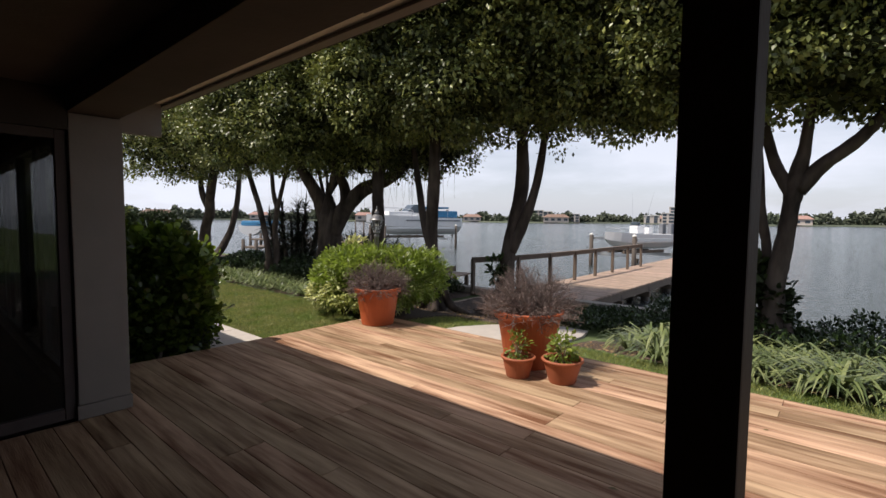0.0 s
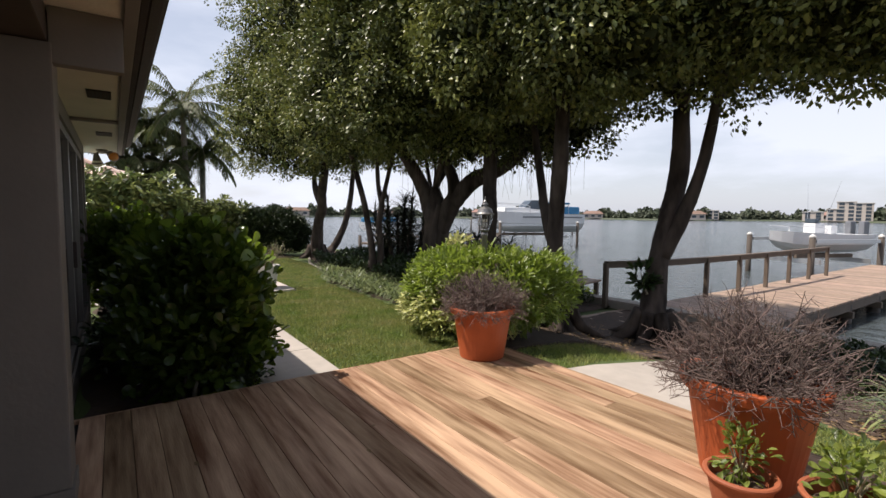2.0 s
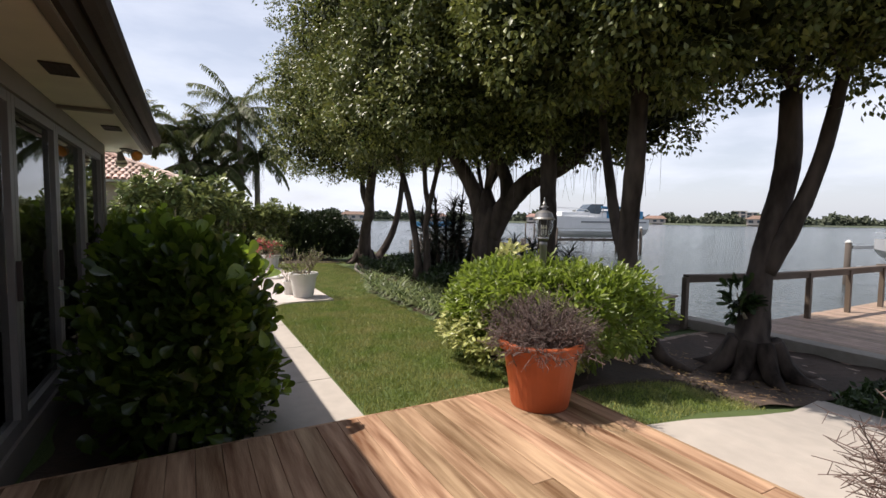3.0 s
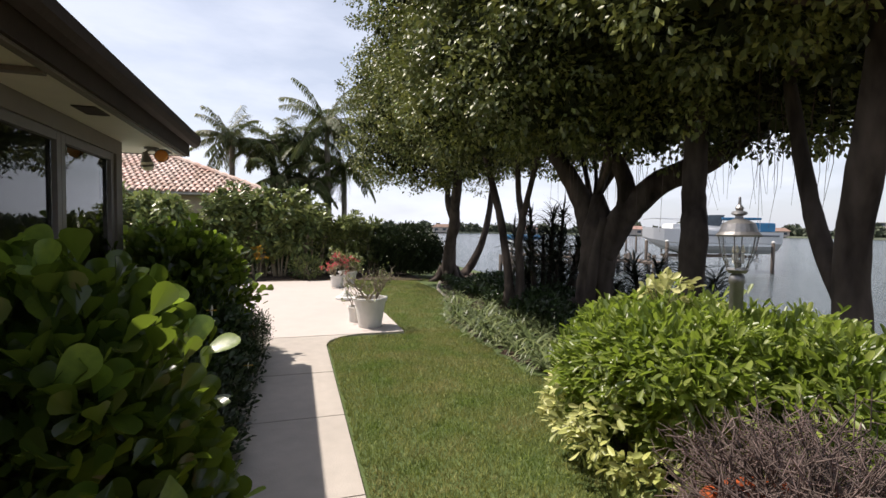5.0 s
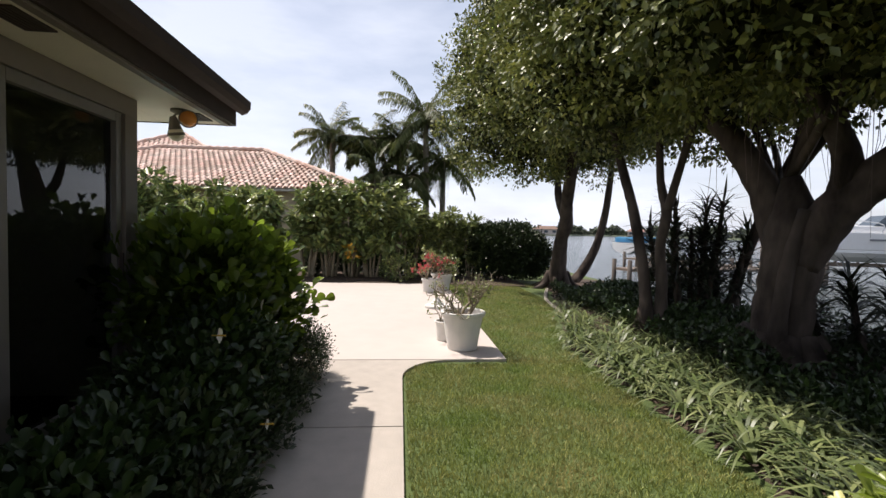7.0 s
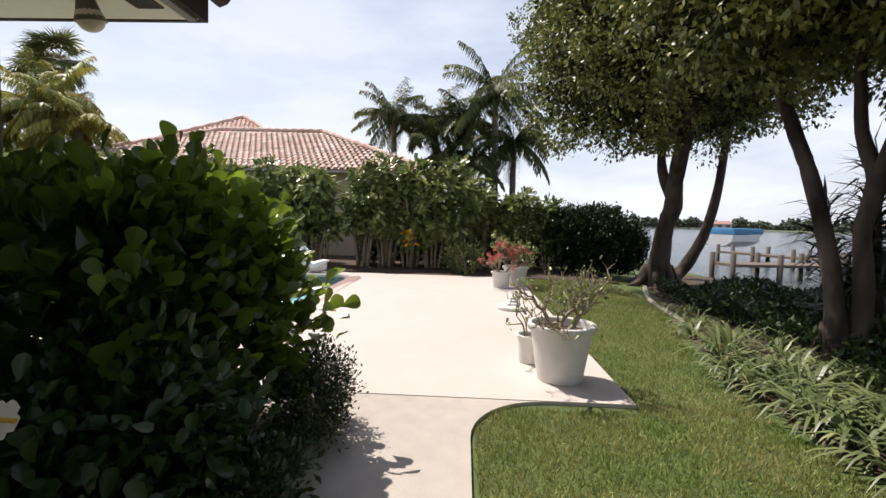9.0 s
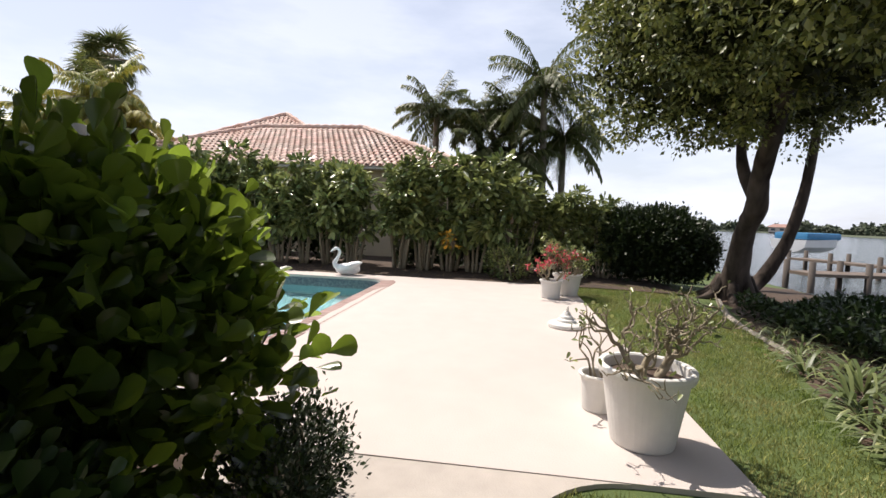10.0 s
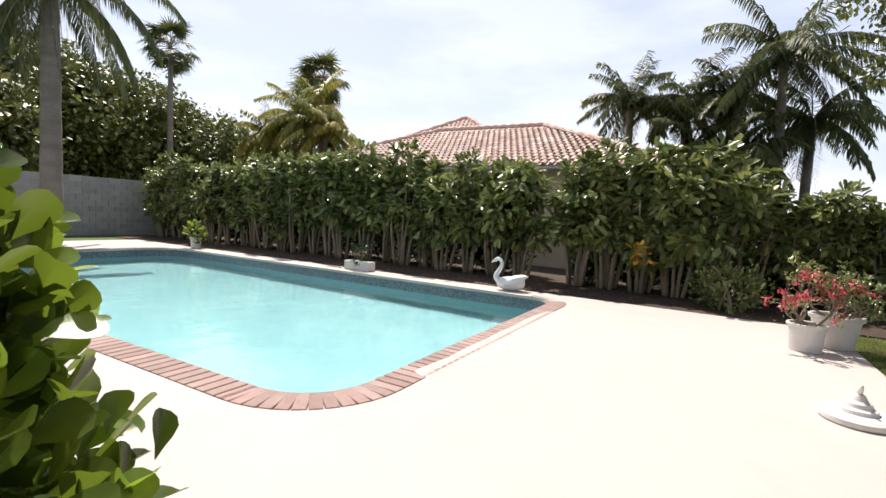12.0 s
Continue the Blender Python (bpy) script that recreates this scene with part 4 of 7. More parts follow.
# ---- lantern post ----
def lantern():
    t = thing("lamp_post", (-5.86, 5.10, -0.03), "pewter post lantern with clear curved glass and candle bulbs, unlit", "lamp post")
    head = thing("lantern_head", (0, 0, 0.4344), "", "lantern head")
    del head["category"]
    head.parent, head.scale = t, (0.76, 0.76, 0.76)
    post_part = lathe(bmesh.new(), [(0.036, 0), (0.036, 1.30), (0.042, 1.31), (0.042, 1.34), (0.03, 1.36), (0.0, 1.365)], 20)
    part("post", post_part, M_LANTERN, t, smooth=True)
    t = head
    part("cup", lathe(bmesh.new(), [(0.0, 1.225), (0.06, 1.225), (0.075, 1.25), (0.07, 1.265), (0.0, 1.265)], 24), M_LANTERN, t)
    part("globe", lathe(bmesh.new(), [(0.068, 1.266), (0.095, 1.32), (0.12, 1.40), (0.135, 1.50), (0.131, 1.50), (0.116, 1.40), (0.091, 1.32), (0.064, 1.268)], 24), M_CLEAR, t, "clear flared glass").visible_shadow = False
    part("roof", lathe(bmesh.new(), [(0.15, 1.503), (0.155, 1.515), (0.13, 1.54), (0.11, 1.60), (0.07, 1.625), (0.03, 1.64), (0.025, 1.66), (0.055, 1.675), (0.05, 1.69), (0.022, 1.70), (0.03, 1.72), (0.012, 1.745), (0.008, 1.80), (0.0, 1.81)], 24), M_LANTERN, t, smooth=False)
    for k in range(6):
        a = math.pi / 3 * k
        bm = bmesh.new()
        tube(bm, [(0.072 * math.cos(a), 0.072 * math.sin(a), 1.262), (0.122 * math.cos(a), 0.122 * math.sin(a), 1.40), (0.139 * math.cos(a), 0.139 * math.sin(a), 1.51)], [0.0045] * 3, 6)
        part("rib", bm, M_LANTERN, t)
    for k in range(3):
        a = 2.1 * k + 0.4
        c = part("candle", lathe(bmesh.new(), [(0, 1.30), (0.011, 1.30), (0.011, 1.37), (0, 1.372)], 10, 0.035 * math.cos(a), 0.035 * math.sin(a)), M_WHITEPOT, t)
        part("bulb", lathe(bmesh.new(), [(0, 1.374), (0.012, 1.385), (0.014, 1.40), (0.006, 1.43), (0, 1.445)], 10, 0.035 * math.cos(a), 0.035 * math.sin(a)), M_BULB, c)
    bm = bmesh.new()
    tube(bm, [(0, 0, 1.262), (0, 0, 1.31)], [0.012, 0.03], 10)
    part("candle_holder", bm, M_LANTERN, t)


lantern()


# ---- shrubs ----
# clusia and hibiscus along the house
def clusia(loc, lobes, n, seed, label, near=None, count=0, size=0.102):
    t = bush("clusia_bush", loc, lobes, n, (0.10, 0.70), M_CLUSIA, label, "bush", kind="round", per=6, spread=0.05, shell=0.35, seed=seed, stems=9, up=0.8, group="clusia bushes by the house")
    if count:
        rg = np.random.default_rng(seed + 50)
        outline = [(0, 0), (0.02, 0.03), (0.15, 0.10), (0.35, 0.23), (0.55, 0.32), (0.72, 0.345), (0.86, 0.30), (0.95, 0.19), (1.0, 0)]
        bm = bmesh.new()
        mid = [bm.verts.new((x, 0, -0.05 * x * x)) for x, _ in outline]
        for s in (1, -1):
            ed = [bm.verts.new((x, s * w, 0.06 * w / 0.33 - 0.05 * x * x)) for x, w in outline[1:-1]]
            row = [mid[0]] + ed + [mid[-1]]
            for i in range(len(mid) - 1):
                f = list(dict.fromkeys([mid[i], mid[i + 1], row[i + 1], row[i]]))
                if s < 0:
                    f = f[::-1]
                if len(f) > 2:
                    bm.faces.new(f)
        me = bpy.data.meshes.new("leaf")
        bm.to_mesh(me)
        bm.free()
        me.polygons.foreach_set("use_smooth", [True] * len(me.polygons))
        me.materials.append(M_CLUSIA_SUNLIT)
        lob = np.array(lobes)
        made = 0
        # sunlit-coloured leaves go only on the side that faces near
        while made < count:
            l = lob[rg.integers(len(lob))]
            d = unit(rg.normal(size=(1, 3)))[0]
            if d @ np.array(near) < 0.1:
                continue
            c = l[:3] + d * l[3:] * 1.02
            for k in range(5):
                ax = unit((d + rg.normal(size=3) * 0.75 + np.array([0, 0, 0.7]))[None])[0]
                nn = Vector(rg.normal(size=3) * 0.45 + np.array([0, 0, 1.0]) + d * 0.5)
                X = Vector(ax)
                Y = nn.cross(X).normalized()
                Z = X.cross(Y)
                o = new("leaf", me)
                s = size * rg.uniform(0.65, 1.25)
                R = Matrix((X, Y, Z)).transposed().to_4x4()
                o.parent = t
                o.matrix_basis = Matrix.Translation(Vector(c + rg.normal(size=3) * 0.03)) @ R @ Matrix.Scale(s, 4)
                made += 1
                if made >= count:
                    break
    return t


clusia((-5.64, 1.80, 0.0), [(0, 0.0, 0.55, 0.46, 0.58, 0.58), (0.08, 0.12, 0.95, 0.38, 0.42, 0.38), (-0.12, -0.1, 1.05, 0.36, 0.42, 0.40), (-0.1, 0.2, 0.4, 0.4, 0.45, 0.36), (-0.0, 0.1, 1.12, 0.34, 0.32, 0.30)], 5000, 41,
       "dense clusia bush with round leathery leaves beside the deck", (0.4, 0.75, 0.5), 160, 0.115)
bush("hibiscus_bush", (-8.75, 1.62, 0.0), [(0, 0, 0.32, 0.45, 0.5, 0.34), (-0.35, 0.1, 0.5, 0.35, 0.42, 0.32), (0.5, 0.1, 0.25, 0.45, 0.42, 0.25)], 9000, (0.07, 0.6), M_HIB,
     "low dark green shrub with a white flower by the wall", "bush", kind="oval", seed=42, shell=0.4, spread=0.06)
bush("low_shrub", (-6.9, 1.5, 0.0), [(0, 0, 0.25, 0.5, 0.42, 0.26), (0.4, 0.05, 0.3, 0.4, 0.36, 0.24)], 5200, (0.07, 0.6), M_HIB,
     "low dark ground shrub in the shade under the windows", "shrub", kind="oval", seed=48, shell=0.4, spread=0.06)
bush("low_shrub", (-7.8, 1.6, 0.0), [(0, 0, 0.25, 0.6, 0.42, 0.24), (0.4, 0.1, 0.3, 0.4, 0.36, 0.2)], 5200, (0.07, 0.6), M_HIB,
     "low dark ground shrub in the shade under the windows", "shrub", kind="oval", seed=47, shell=0.4, spread=0.06)
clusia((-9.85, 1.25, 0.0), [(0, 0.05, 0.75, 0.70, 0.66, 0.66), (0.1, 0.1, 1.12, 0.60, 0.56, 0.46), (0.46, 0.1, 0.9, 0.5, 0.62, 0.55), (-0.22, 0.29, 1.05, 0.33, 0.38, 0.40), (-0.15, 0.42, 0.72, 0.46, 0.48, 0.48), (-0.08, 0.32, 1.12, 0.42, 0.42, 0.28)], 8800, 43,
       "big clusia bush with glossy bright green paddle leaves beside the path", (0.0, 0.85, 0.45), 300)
bush("box_shrub", (-10.2, 2.12, 0.0), [(0, 0, 0.27, 0.24, 0.22, 0.26), (0.25, 0.0, 0.24, 0.26, 0.22, 0.25), (-0.12, -0.1, 0.22, 0.22, 0.22, 0.22)], 8000, (0.028, 0.5), M_BOX,
     "low small-leaved shrub at the edge of the patio", "shrub", seed=44, spread=0.03, shell=0.5)
for i, x in enumerate((-9.3, -8.6, -7.9, -7.2, -6.5, -5.7)):
    bush("edging_shrub", (x, 2.06, 0.0), [(0, 0, 0.14, 0.42, 0.26, 0.18), (0.1, 0, 0.2, 0.3, 0.22, 0.15)], 1900, (0.05, 0.5), M_BOX,
         "low dark edging plant in the shade along the path", "shrub", seed=60 + i, spread=0.04, shell=0.4, stems=3, group="edging plants along the path")


def flower(loc, r, material, label, seed):
    t = thing("flower", loc, label, "flower")
    for k in range(5):
        a = 2 * math.pi * k / 5
        C = np.array([[0, 0, 0.0]])
        A = np.array([[0.45 * math.cos(a), 0.8, 1.0 * math.sin(a)]])
        A = np.array([[math.cos(a), 0.35, math.sin(a)]])
        foliage("petal", C, A, np.array([[0, 1.0, 0]]), np.array([r]), np.array([r * 0.9]), material, t, kind="oval")
    bm = bmesh.new()
    tube(bm, [(0, -0.03, 0), (0, 0.05, 0)], [0.004, 0.006], 6)
    part("stamen", bm, M_YELLOWFL, t)


flower((-8.43, 1.92, 0.81), 0.05, M_WHITEFL, "single white hibiscus flower among dark leaves", 1)
flower((-8.3, 2.24, 0.32), 0.035, M_WHITEFL, "small white flower low in the bush", 2)

# the clipped variegated hedge by the deck
schefflera = bush("schefflera_hedge", (-6.25, 5.2, 0.0),
     [(-0.45, 0, 0.52, 0.35, 0.7, 0.46), (-0.2, 0, 0.62, 0.55, 0.8, 0.50), (0.35, 0.1, 0.6, 0.6, 0.85, 0.50), (0.85, 0.2, 0.62, 0.45, 0.8, 0.46), (-0.45, -0.2, 0.8, 0.28, 0.4, 0.2), (0.3, -0.4, 0.8, 0.6, 0.5, 0.28)],
     30000, (0.074, 0.36), M_SCHEF, "clipped hedge of variegated schefflera at the corner of the deck", "hedge", kind="oval", per=9, spread=0.035, shell=0.6, seed=45, stems=14, up=0.1)


def cream_leaves():
    """Pale variegated leaves low on the clipped hedge, in loose sprays."""
    rg = np.random.default_rng(47)
    k, per = 240, 10
    d = unit(rg.normal(size=(k, 3)) * [1, 1, 0.5])
    c = np.array([0.05, -0.05, 0.36]) + d * np.array([1.0, 0.86, 0.34])
    C = np.repeat(c, per, 0) + rg.normal(size=(k * per, 3)) * 0.035
    D = np.repeat(d, per, 0)
    A = D + rg.normal(size=C.shape) * 0.8
    N = D * 0.5 + rg.normal(size=C.shape) * 0.5 + [0, 0, 0.8]
    L = 0.07 * (0.7 + 0.6 * rg.random(len(C)))
    foliage("pale_leaves", C, A, N, L, L * 0.42, M_CREAMLEAF, schefflera, "cream and pale yellow variegated leaves", kind="oval")["kind"] = "stuff"


cream_leaves()
pp = thing("shoot_cluster", (-6.3, 5.0, 1.0), "pale new shoots standing out of the clipped hedge", "plant")
leafy(pp, 0.0, 0.16, 0.2, 110, 0.075, M_CREAMLEAF, 46)


# ---- grass ----
def lawn():
    rg = np.random.default_rng(5)
    pts = []
    for (x0, x1, y0, y1, dens) in ((-10.85, -10.7, 4.25, 5.4, 7000), (-10.7, -7.4, 3.08, 5.4, 7000), (-7.4, -5.2, 3.08, 4.7, 7000), (-7.4, -6.6, 4.7, 5.6, 6000), (-18.2, -10.85, 4.27, 6.3, 4200), (-4.2, -2.6, 4.6, 5.0, 0), (-5.2, -4.4, 4.6, 6.6, 5000), (-2.7, 5.2, 4.6, 5.6, 4500), (-19.0, -18.3, 3.0, 7.2, 2500)):
        n = int((x1 - x0) * (y1 - y0) * dens)
        p = rg.random((n, 2)) * [x1 - x0, y1 - y0] + [x0, y0]
        pts.append(p)
    P = np.concatenate(pts)
    fr = np.array([bed_front(x) for x in P[:, 0]])
    cur = (P[:, 0] < -10.1) & (P[:, 1] < 3.62) & (((P[:, 0] + 10.175) ** 2 / 0.62 ** 2 + (P[:, 1] - 3.62) ** 2 / 0.57 ** 2) > 1.0)
    ok = ~((P[:, 0] < -7.3) & (P[:, 1] > fr + 0.03 * np.sin(P[:, 0] * 9))) & ~cur
    P = P[ok]
    n = len(P)
    C = np.column_stack([P, ground_z(P[:, 0], P[:, 1]) - 0.003])
    A = rg.normal(size=(n, 3)) * 0.45 + np.array([0, 0, 1.0])
    L = 0.026 + 0.034 * rg.random(n) ** 1.5
    S = unit(np.cross(A, rg.normal(size=(n, 3)))) * 0.0036
    v = np.stack([C - S, C + S, C + unit(A) * L[:, None]], 1).reshape(-1, 3)
    g = raw("grass", v, np.arange(3 * n), np.full(n, 3), M_BLADE)
    tagged(g, "short mown green lawn grass", "grass", kind="stuff")


lawn()


def litter(name, x0, x1, y0, y1, n, seed, label, z=None):
    """Dry leaves lying flat."""
    rg = np.random.default_rng(seed)
    x, y = rg.uniform(x0, x1, n), rg.uniform(y0, y1, n)
    zz = (ground_z(x, y) + 0.045) if z is None else np.full(n, z)
    C = np.column_stack([x, y, zz])
    A = rg.normal(size=C.shape) * [1, 1, 0.12]
    N = rg.normal(size=C.shape) * 0.25 + [0, 0, 1.0]
    L = 0.05 * (0.6 + 0.8 * rg.random(n))
    tagged(foliage(name, C, A, N, L, L * 0.45, M_LITTER), label, "leaf litter", kind="stuff")


litter("leaf_litter", -15.0, -7.4, 5.6, 9.6, 1600, 161, "dry fallen leaves on the shaded bed")
litter("leaf_litter", -6.9, -4.5, 6.4, 8.2, 500, 162, "dry fallen leaves round the tree trunks")
litter("leaf_litter", -2.6, 5.0, 5.5, 6.1, 900, 163, "dry brown leaves along the bed's edge")
litter("leaf_litter", -19.6, -18.3, -13.0, 4.4, 1700, 164, "dry pale leaves on the mulch under the hedge")
litter("leaf_litter", -5.0, 3.0, 1.5, 4.4, 26, 165, "a few dry leaves on the timber deck", DECK + 0.004)


# ---- strap-leaved plants ----
def strap_mesh(seed, blades, L, width):
    rg = np.random.default_rng(seed)
    V, F, S, b = [], [], [], 0
    for i in range(blades):
        a = rg.random() * 6.283
        d = np.array([math.cos(a), math.sin(a), 0])
        s = np.array([-math.sin(a), math.cos(a), 0])
        ll, lift = L * rg.uniform(0.6, 1.15), rg.uniform(0.5, 1.3)
        for k, (t, w) in enumerate(((0, 0.7), (0.3, 1), (0.6, 0.85), (0.85, 0.5))):
            c = d * ll * t * 0.9 + np.array([0, 0, ll * lift * (t - 0.85 * t * t) * 1.3]) + d * 0.02
            V += [c - s * width * w / 2, c + s * width * w / 2]
        V.append(d * ll * 0.98 + np.array([0, 0, ll * lift * 0.12 * 1.3]))
        for k in range(3):
            F += [b + 2 * k, b + 2 * k + 1, b + 2 * k + 3, b + 2 * k + 2]
            S.append(4)
        F += [b + 6, b + 7, b + 8]
        S.append(3)
        b += 9
    return np.array(V), F, S


def strap_plants(places, group, label, L=0.42, width=0.026, blades=34, seed=70, material=None):
    kinds = []
    rnd = random.Random(seed)
    for k, (x, y) in enumerate(places):
        z = float(ground_z(np.float64(x), np.float64(y))) + 0.02
        m = pose(x, y, z, 0, 0, rnd.uniform(0, 360))
        if k < 4:
            o = raw("strap_plant", *strap_mesh(seed + k, blades, L, width), material or M_STRAP)
            tagged(o, label, "plant", group)
            o.matrix_basis = m
            kinds.append(o)
        else:
            c = copy_thing(kinds[k % 4], m)
            s = rnd.uniform(0.8, 1.2)
            c.scale = (s, s, s)


rnd = random.Random(9)


def scatter(n, x0, x1, front, depth, gap=0.22):
    out = []
    tries = 0
    while len(out) < n and tries < 9000:
        tries += 1
        x = rnd.uniform(x0, x1)
        y = front(x) + 0.12 + rnd.random() ** 1.3 * depth
        if all((x - a) ** 2 + (y - b) ** 2 > gap * gap for a, b in out):
            out.append((x, y))
    return out


strap_plants(scatter(110, -12.0, -7.3, bed_front, 1.9), "strap-leaved plants in the shore bed", "tufted strap-leaved plant edging the mulched bed")
strap_plants(scatter(150, -2.3, 5.5, lambda x: 5.6, 3.4), "strap-leaved plants beyond the deck", "lush strap-leaved plant in the bed by the water", seed=80, L=0.66, width=0.034, blades=44)
strap_plants(scatter(26, -15.0, -12.2, bed_front, 2.4, 0.4), "strap-leaved plants in the shore bed", "tufted strap-leaved plant edging the mulched bed", seed=90)


def ground_cover(name, x0, x1, y0, y1, n, h, material, label, seed, leaf=0.07):
    rg = np.random.default_rng(seed)
    x, y = rg.uniform(x0, x1, n), rg.uniform(y0, y1, n)
    hump = h * (0.45 + 0.55 * np.abs(np.sin(x * 1.9 + seed) * np.cos(y * 1.6 + x)))
    z = ground_z(x, y) + hump * rg.random(n) ** 0.5
    C = np.column_stack([x, y, z])
    A = rg.normal(size=C.shape) + np.array([0, 0, 0.5])
    N = rg.normal(size=C.shape) * 0.6 + np.array([0, 0, 1.0])
    L = leaf * (0.6 + 0.8 * rg.random(n))
    tagged(foliage(name, C, A, N, L, L * 0.45, material, kind="quad"), label, "undergrowth", kind="stuff")


ground_cover("undergrowth", -16.5, -7.6, 6.6, 9.7, 34000, 0.6, M_HIB, "dark low undergrowth beneath the trees", 91, 0.09)
ground_cover("undergrowth", -2.8, 6.0, 8.0, 9.9, 16000, 0.6, M_HIB, "dense low shrubs along the water's edge", 92, 0.09)
ground_cover("undergrowth", -4.4, -2.2, 7.9, 9.8, 6000, 0.22, M_HIB, "low dark plants beside the pier", 93, 0.08)


# ---- trees ----
def crown(t, base, lobes, n, seed, leaf=0.085, per=26, material=None, spread=0.15, shell=0.58):
    """Leaves in rounded sprays over the lobes, upper side out, with inner leaves behind them coloured dark for the
    crown's shade.
    """
    rg = np.random.default_rng(seed)
    lob = np.array([(l[0] - base[0], l[1] - base[1], l[2] - base[2], *l[3:]) for l in lobes], float)
    per = 70
    area = lob[:, 3] * lob[:, 4] + lob[:, 4] * lob[:, 5] + lob[:, 3] * lob[:, 5]
    k = n // per
    pick = rg.choice(len(lob), k, p=area / area.sum())
    d = unit(rg.normal(size=(k, 3)))
    r = shell + (1.0 - shell) * rg.random(k) ** 0.45 + 0.10 * (rg.random(k) < 0.25)
    c = lob[pick, :3] + d * r[:, None] * lob[pick, 3:]
    size = 0.20 + 0.22 * rg.random(k)
    q = unit(rg.normal(size=(k * per, 3)) + np.repeat(d, per, 0) * 0.35 + np.array([0, 0, 0.25]))
    far = np.repeat(size, per)[:, None] * (0.45 + 0.6 * rg.random((k * per, 1)))
    C = np.repeat(c, per, 0) + q * far * np.array([1.1, 1.1, 0.75])
    A = q * 0.8 + rg.normal(size=C.shape) * 0.55 + np.array([0, 0, -0.5])
    N = q * 0.9 + rg.normal(size=C.shape) * 0.4 + np.array([0, 0, 0.5])
    L = leaf * (0.65 + 0.7 * rg.random(len(C)))
    o = foliage("crown", C, A, N, L, L * 0.58, material or M_FICUS, t)
    o["kind"] = "stuff"
    # inner fill in the darkened leaf colour, standing for shade between sprays
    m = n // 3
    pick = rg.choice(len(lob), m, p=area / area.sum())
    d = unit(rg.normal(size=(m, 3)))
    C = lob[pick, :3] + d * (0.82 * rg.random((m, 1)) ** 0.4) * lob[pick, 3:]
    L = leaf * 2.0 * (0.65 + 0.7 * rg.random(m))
    o = foliage("inner_leaves", C, rg.normal(size=C.shape), rg.normal(size=C.shape), L, L * 0.75, M_FICUS_SHADED, t)
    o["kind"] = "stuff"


def tree(base, limbs, lobes, n, seed, label, category="tree", roots=0, leaf=0.085, name="ficus_tree", per=26, shell=0.58):
    """limbs: lists of points and radii, given in the world."""
    t = thing(name, base, label, category, "ficus trees along the water")
    B = Vector(base)
    bm = bmesh.new()
    first = True
    for k, (pts, rad) in enumerate(limbs):
        p, r = smooth_path([Vector(q) - B for q in pts], rad, 5)
        tube(bm, p, r, 16 if first else 11, 0.15, seed + k)
        if first:
            part("trunk", bm, M_BARK, t, smooth=True)
            first = False
        else:
            part("limb", bm, M_BARK, t, smooth=True)
        bm = bmesh.new()
    for k in range(roots):
        a = 2 * math.pi * k / roots + seed
        r0 = limbs[0][1][0]
        p, r = smooth_path([(math.cos(a) * r0 * 0.6, math.sin(a) * r0 * 0.6, 0.45), (math.cos(a) * r0 * 1.2, math.sin(a) * r0 * 1.2, 0.12), (math.cos(a) * r0 * 2.4, math.sin(a) * r0 * 2.4, -0.02)], [r0 * 0.35, r0 * 0.3, 0.03], 4)
        part("root", tube(bmesh.new(), p, r, 7, 0.1, k), M_BARK, t, smooth=True)
    rg = np.random.default_rng(seed + 7)
    for l in lobes:
        src = limbs[int(rg.integers(len(limbs)))][0][-1]
        a, b = Vector(src) - B, Vector(l[:3]) - B
        for k in range(3):
            e = b + Vector((rg.uniform(-.6, .6) * l[3], rg.uniform(-.6, .6) * l[4], rg.uniform(-.2, .6) * l[5]))
            m = a.lerp(e, 0.5) + Vector(rg.normal(size=3) * 0.2)
            p, r = smooth_path([a, m, e], [0.06, 0.04, 0.012], 3)
            part("branch", tube(bmesh.new(), p, r, 6), M_BARK, t, smooth=True)
    bm.free()
    crown(t, base, lobes, n, seed, leaf, per, shell=shell)
    return t


# leaning pair at the far end of the lawn
tree((-18.4, 7.45, -0.1), [([(-18.4, 7.45, -0.15), (-18.25, 7.4, 0.5), (-17.9, 7.35, 1.3), (-17.6, 7.35, 1.7), (-17.45, 7.3, 2.2), (-16.9, 7.2, 3.0), (-16.4, 7.1, 3.7)], [0.34, 0.23, 0.17, 0.18, 0.16, 0.14, 0.11]),
                          ([(-17.6, 7.35, 1.8), (-18.1, 7.3, 2.5), (-18.7, 7.5, 3.4)], [0.12, 0.10, 0.07])],
     [(-17.6, 7.3, 5.2, 2.9, 3.1, 2.4), (-15.8, 6.9, 5.0, 2.4, 2.7, 2.1), (-17.4, 6.0, 4.3, 2.2, 2.0, 1.6), (-16.0, 6.6, 7.2, 2.6, 2.6, 1.8), (-19.2, 8.4, 4.8, 2.0, 2.2, 1.7), (-18.0, 5.6, 5.8, 1.8, 1.6, 1.5)],
     62000, 101, "tall ficus with a leaning grey trunk and dense crown", roots=7)
tree((-20.2, 8.6, -0.2), [([(-20.0, 8.2, -0.3), (-20.2, 8.8, 0.1), (-20.3, 9.35, 1.0), (-20.3, 9.65, 2.2), (-20.3, 9.8, 3.6)], [0.2, 0.16, 0.13, 0.11, 0.09])],
     [(-20.0, 9.4, 5.0, 1.8, 1.6, 1.5)], 9000, 102, "slender curved ficus trunk bending up from the ground")
bm = bmesh.new()
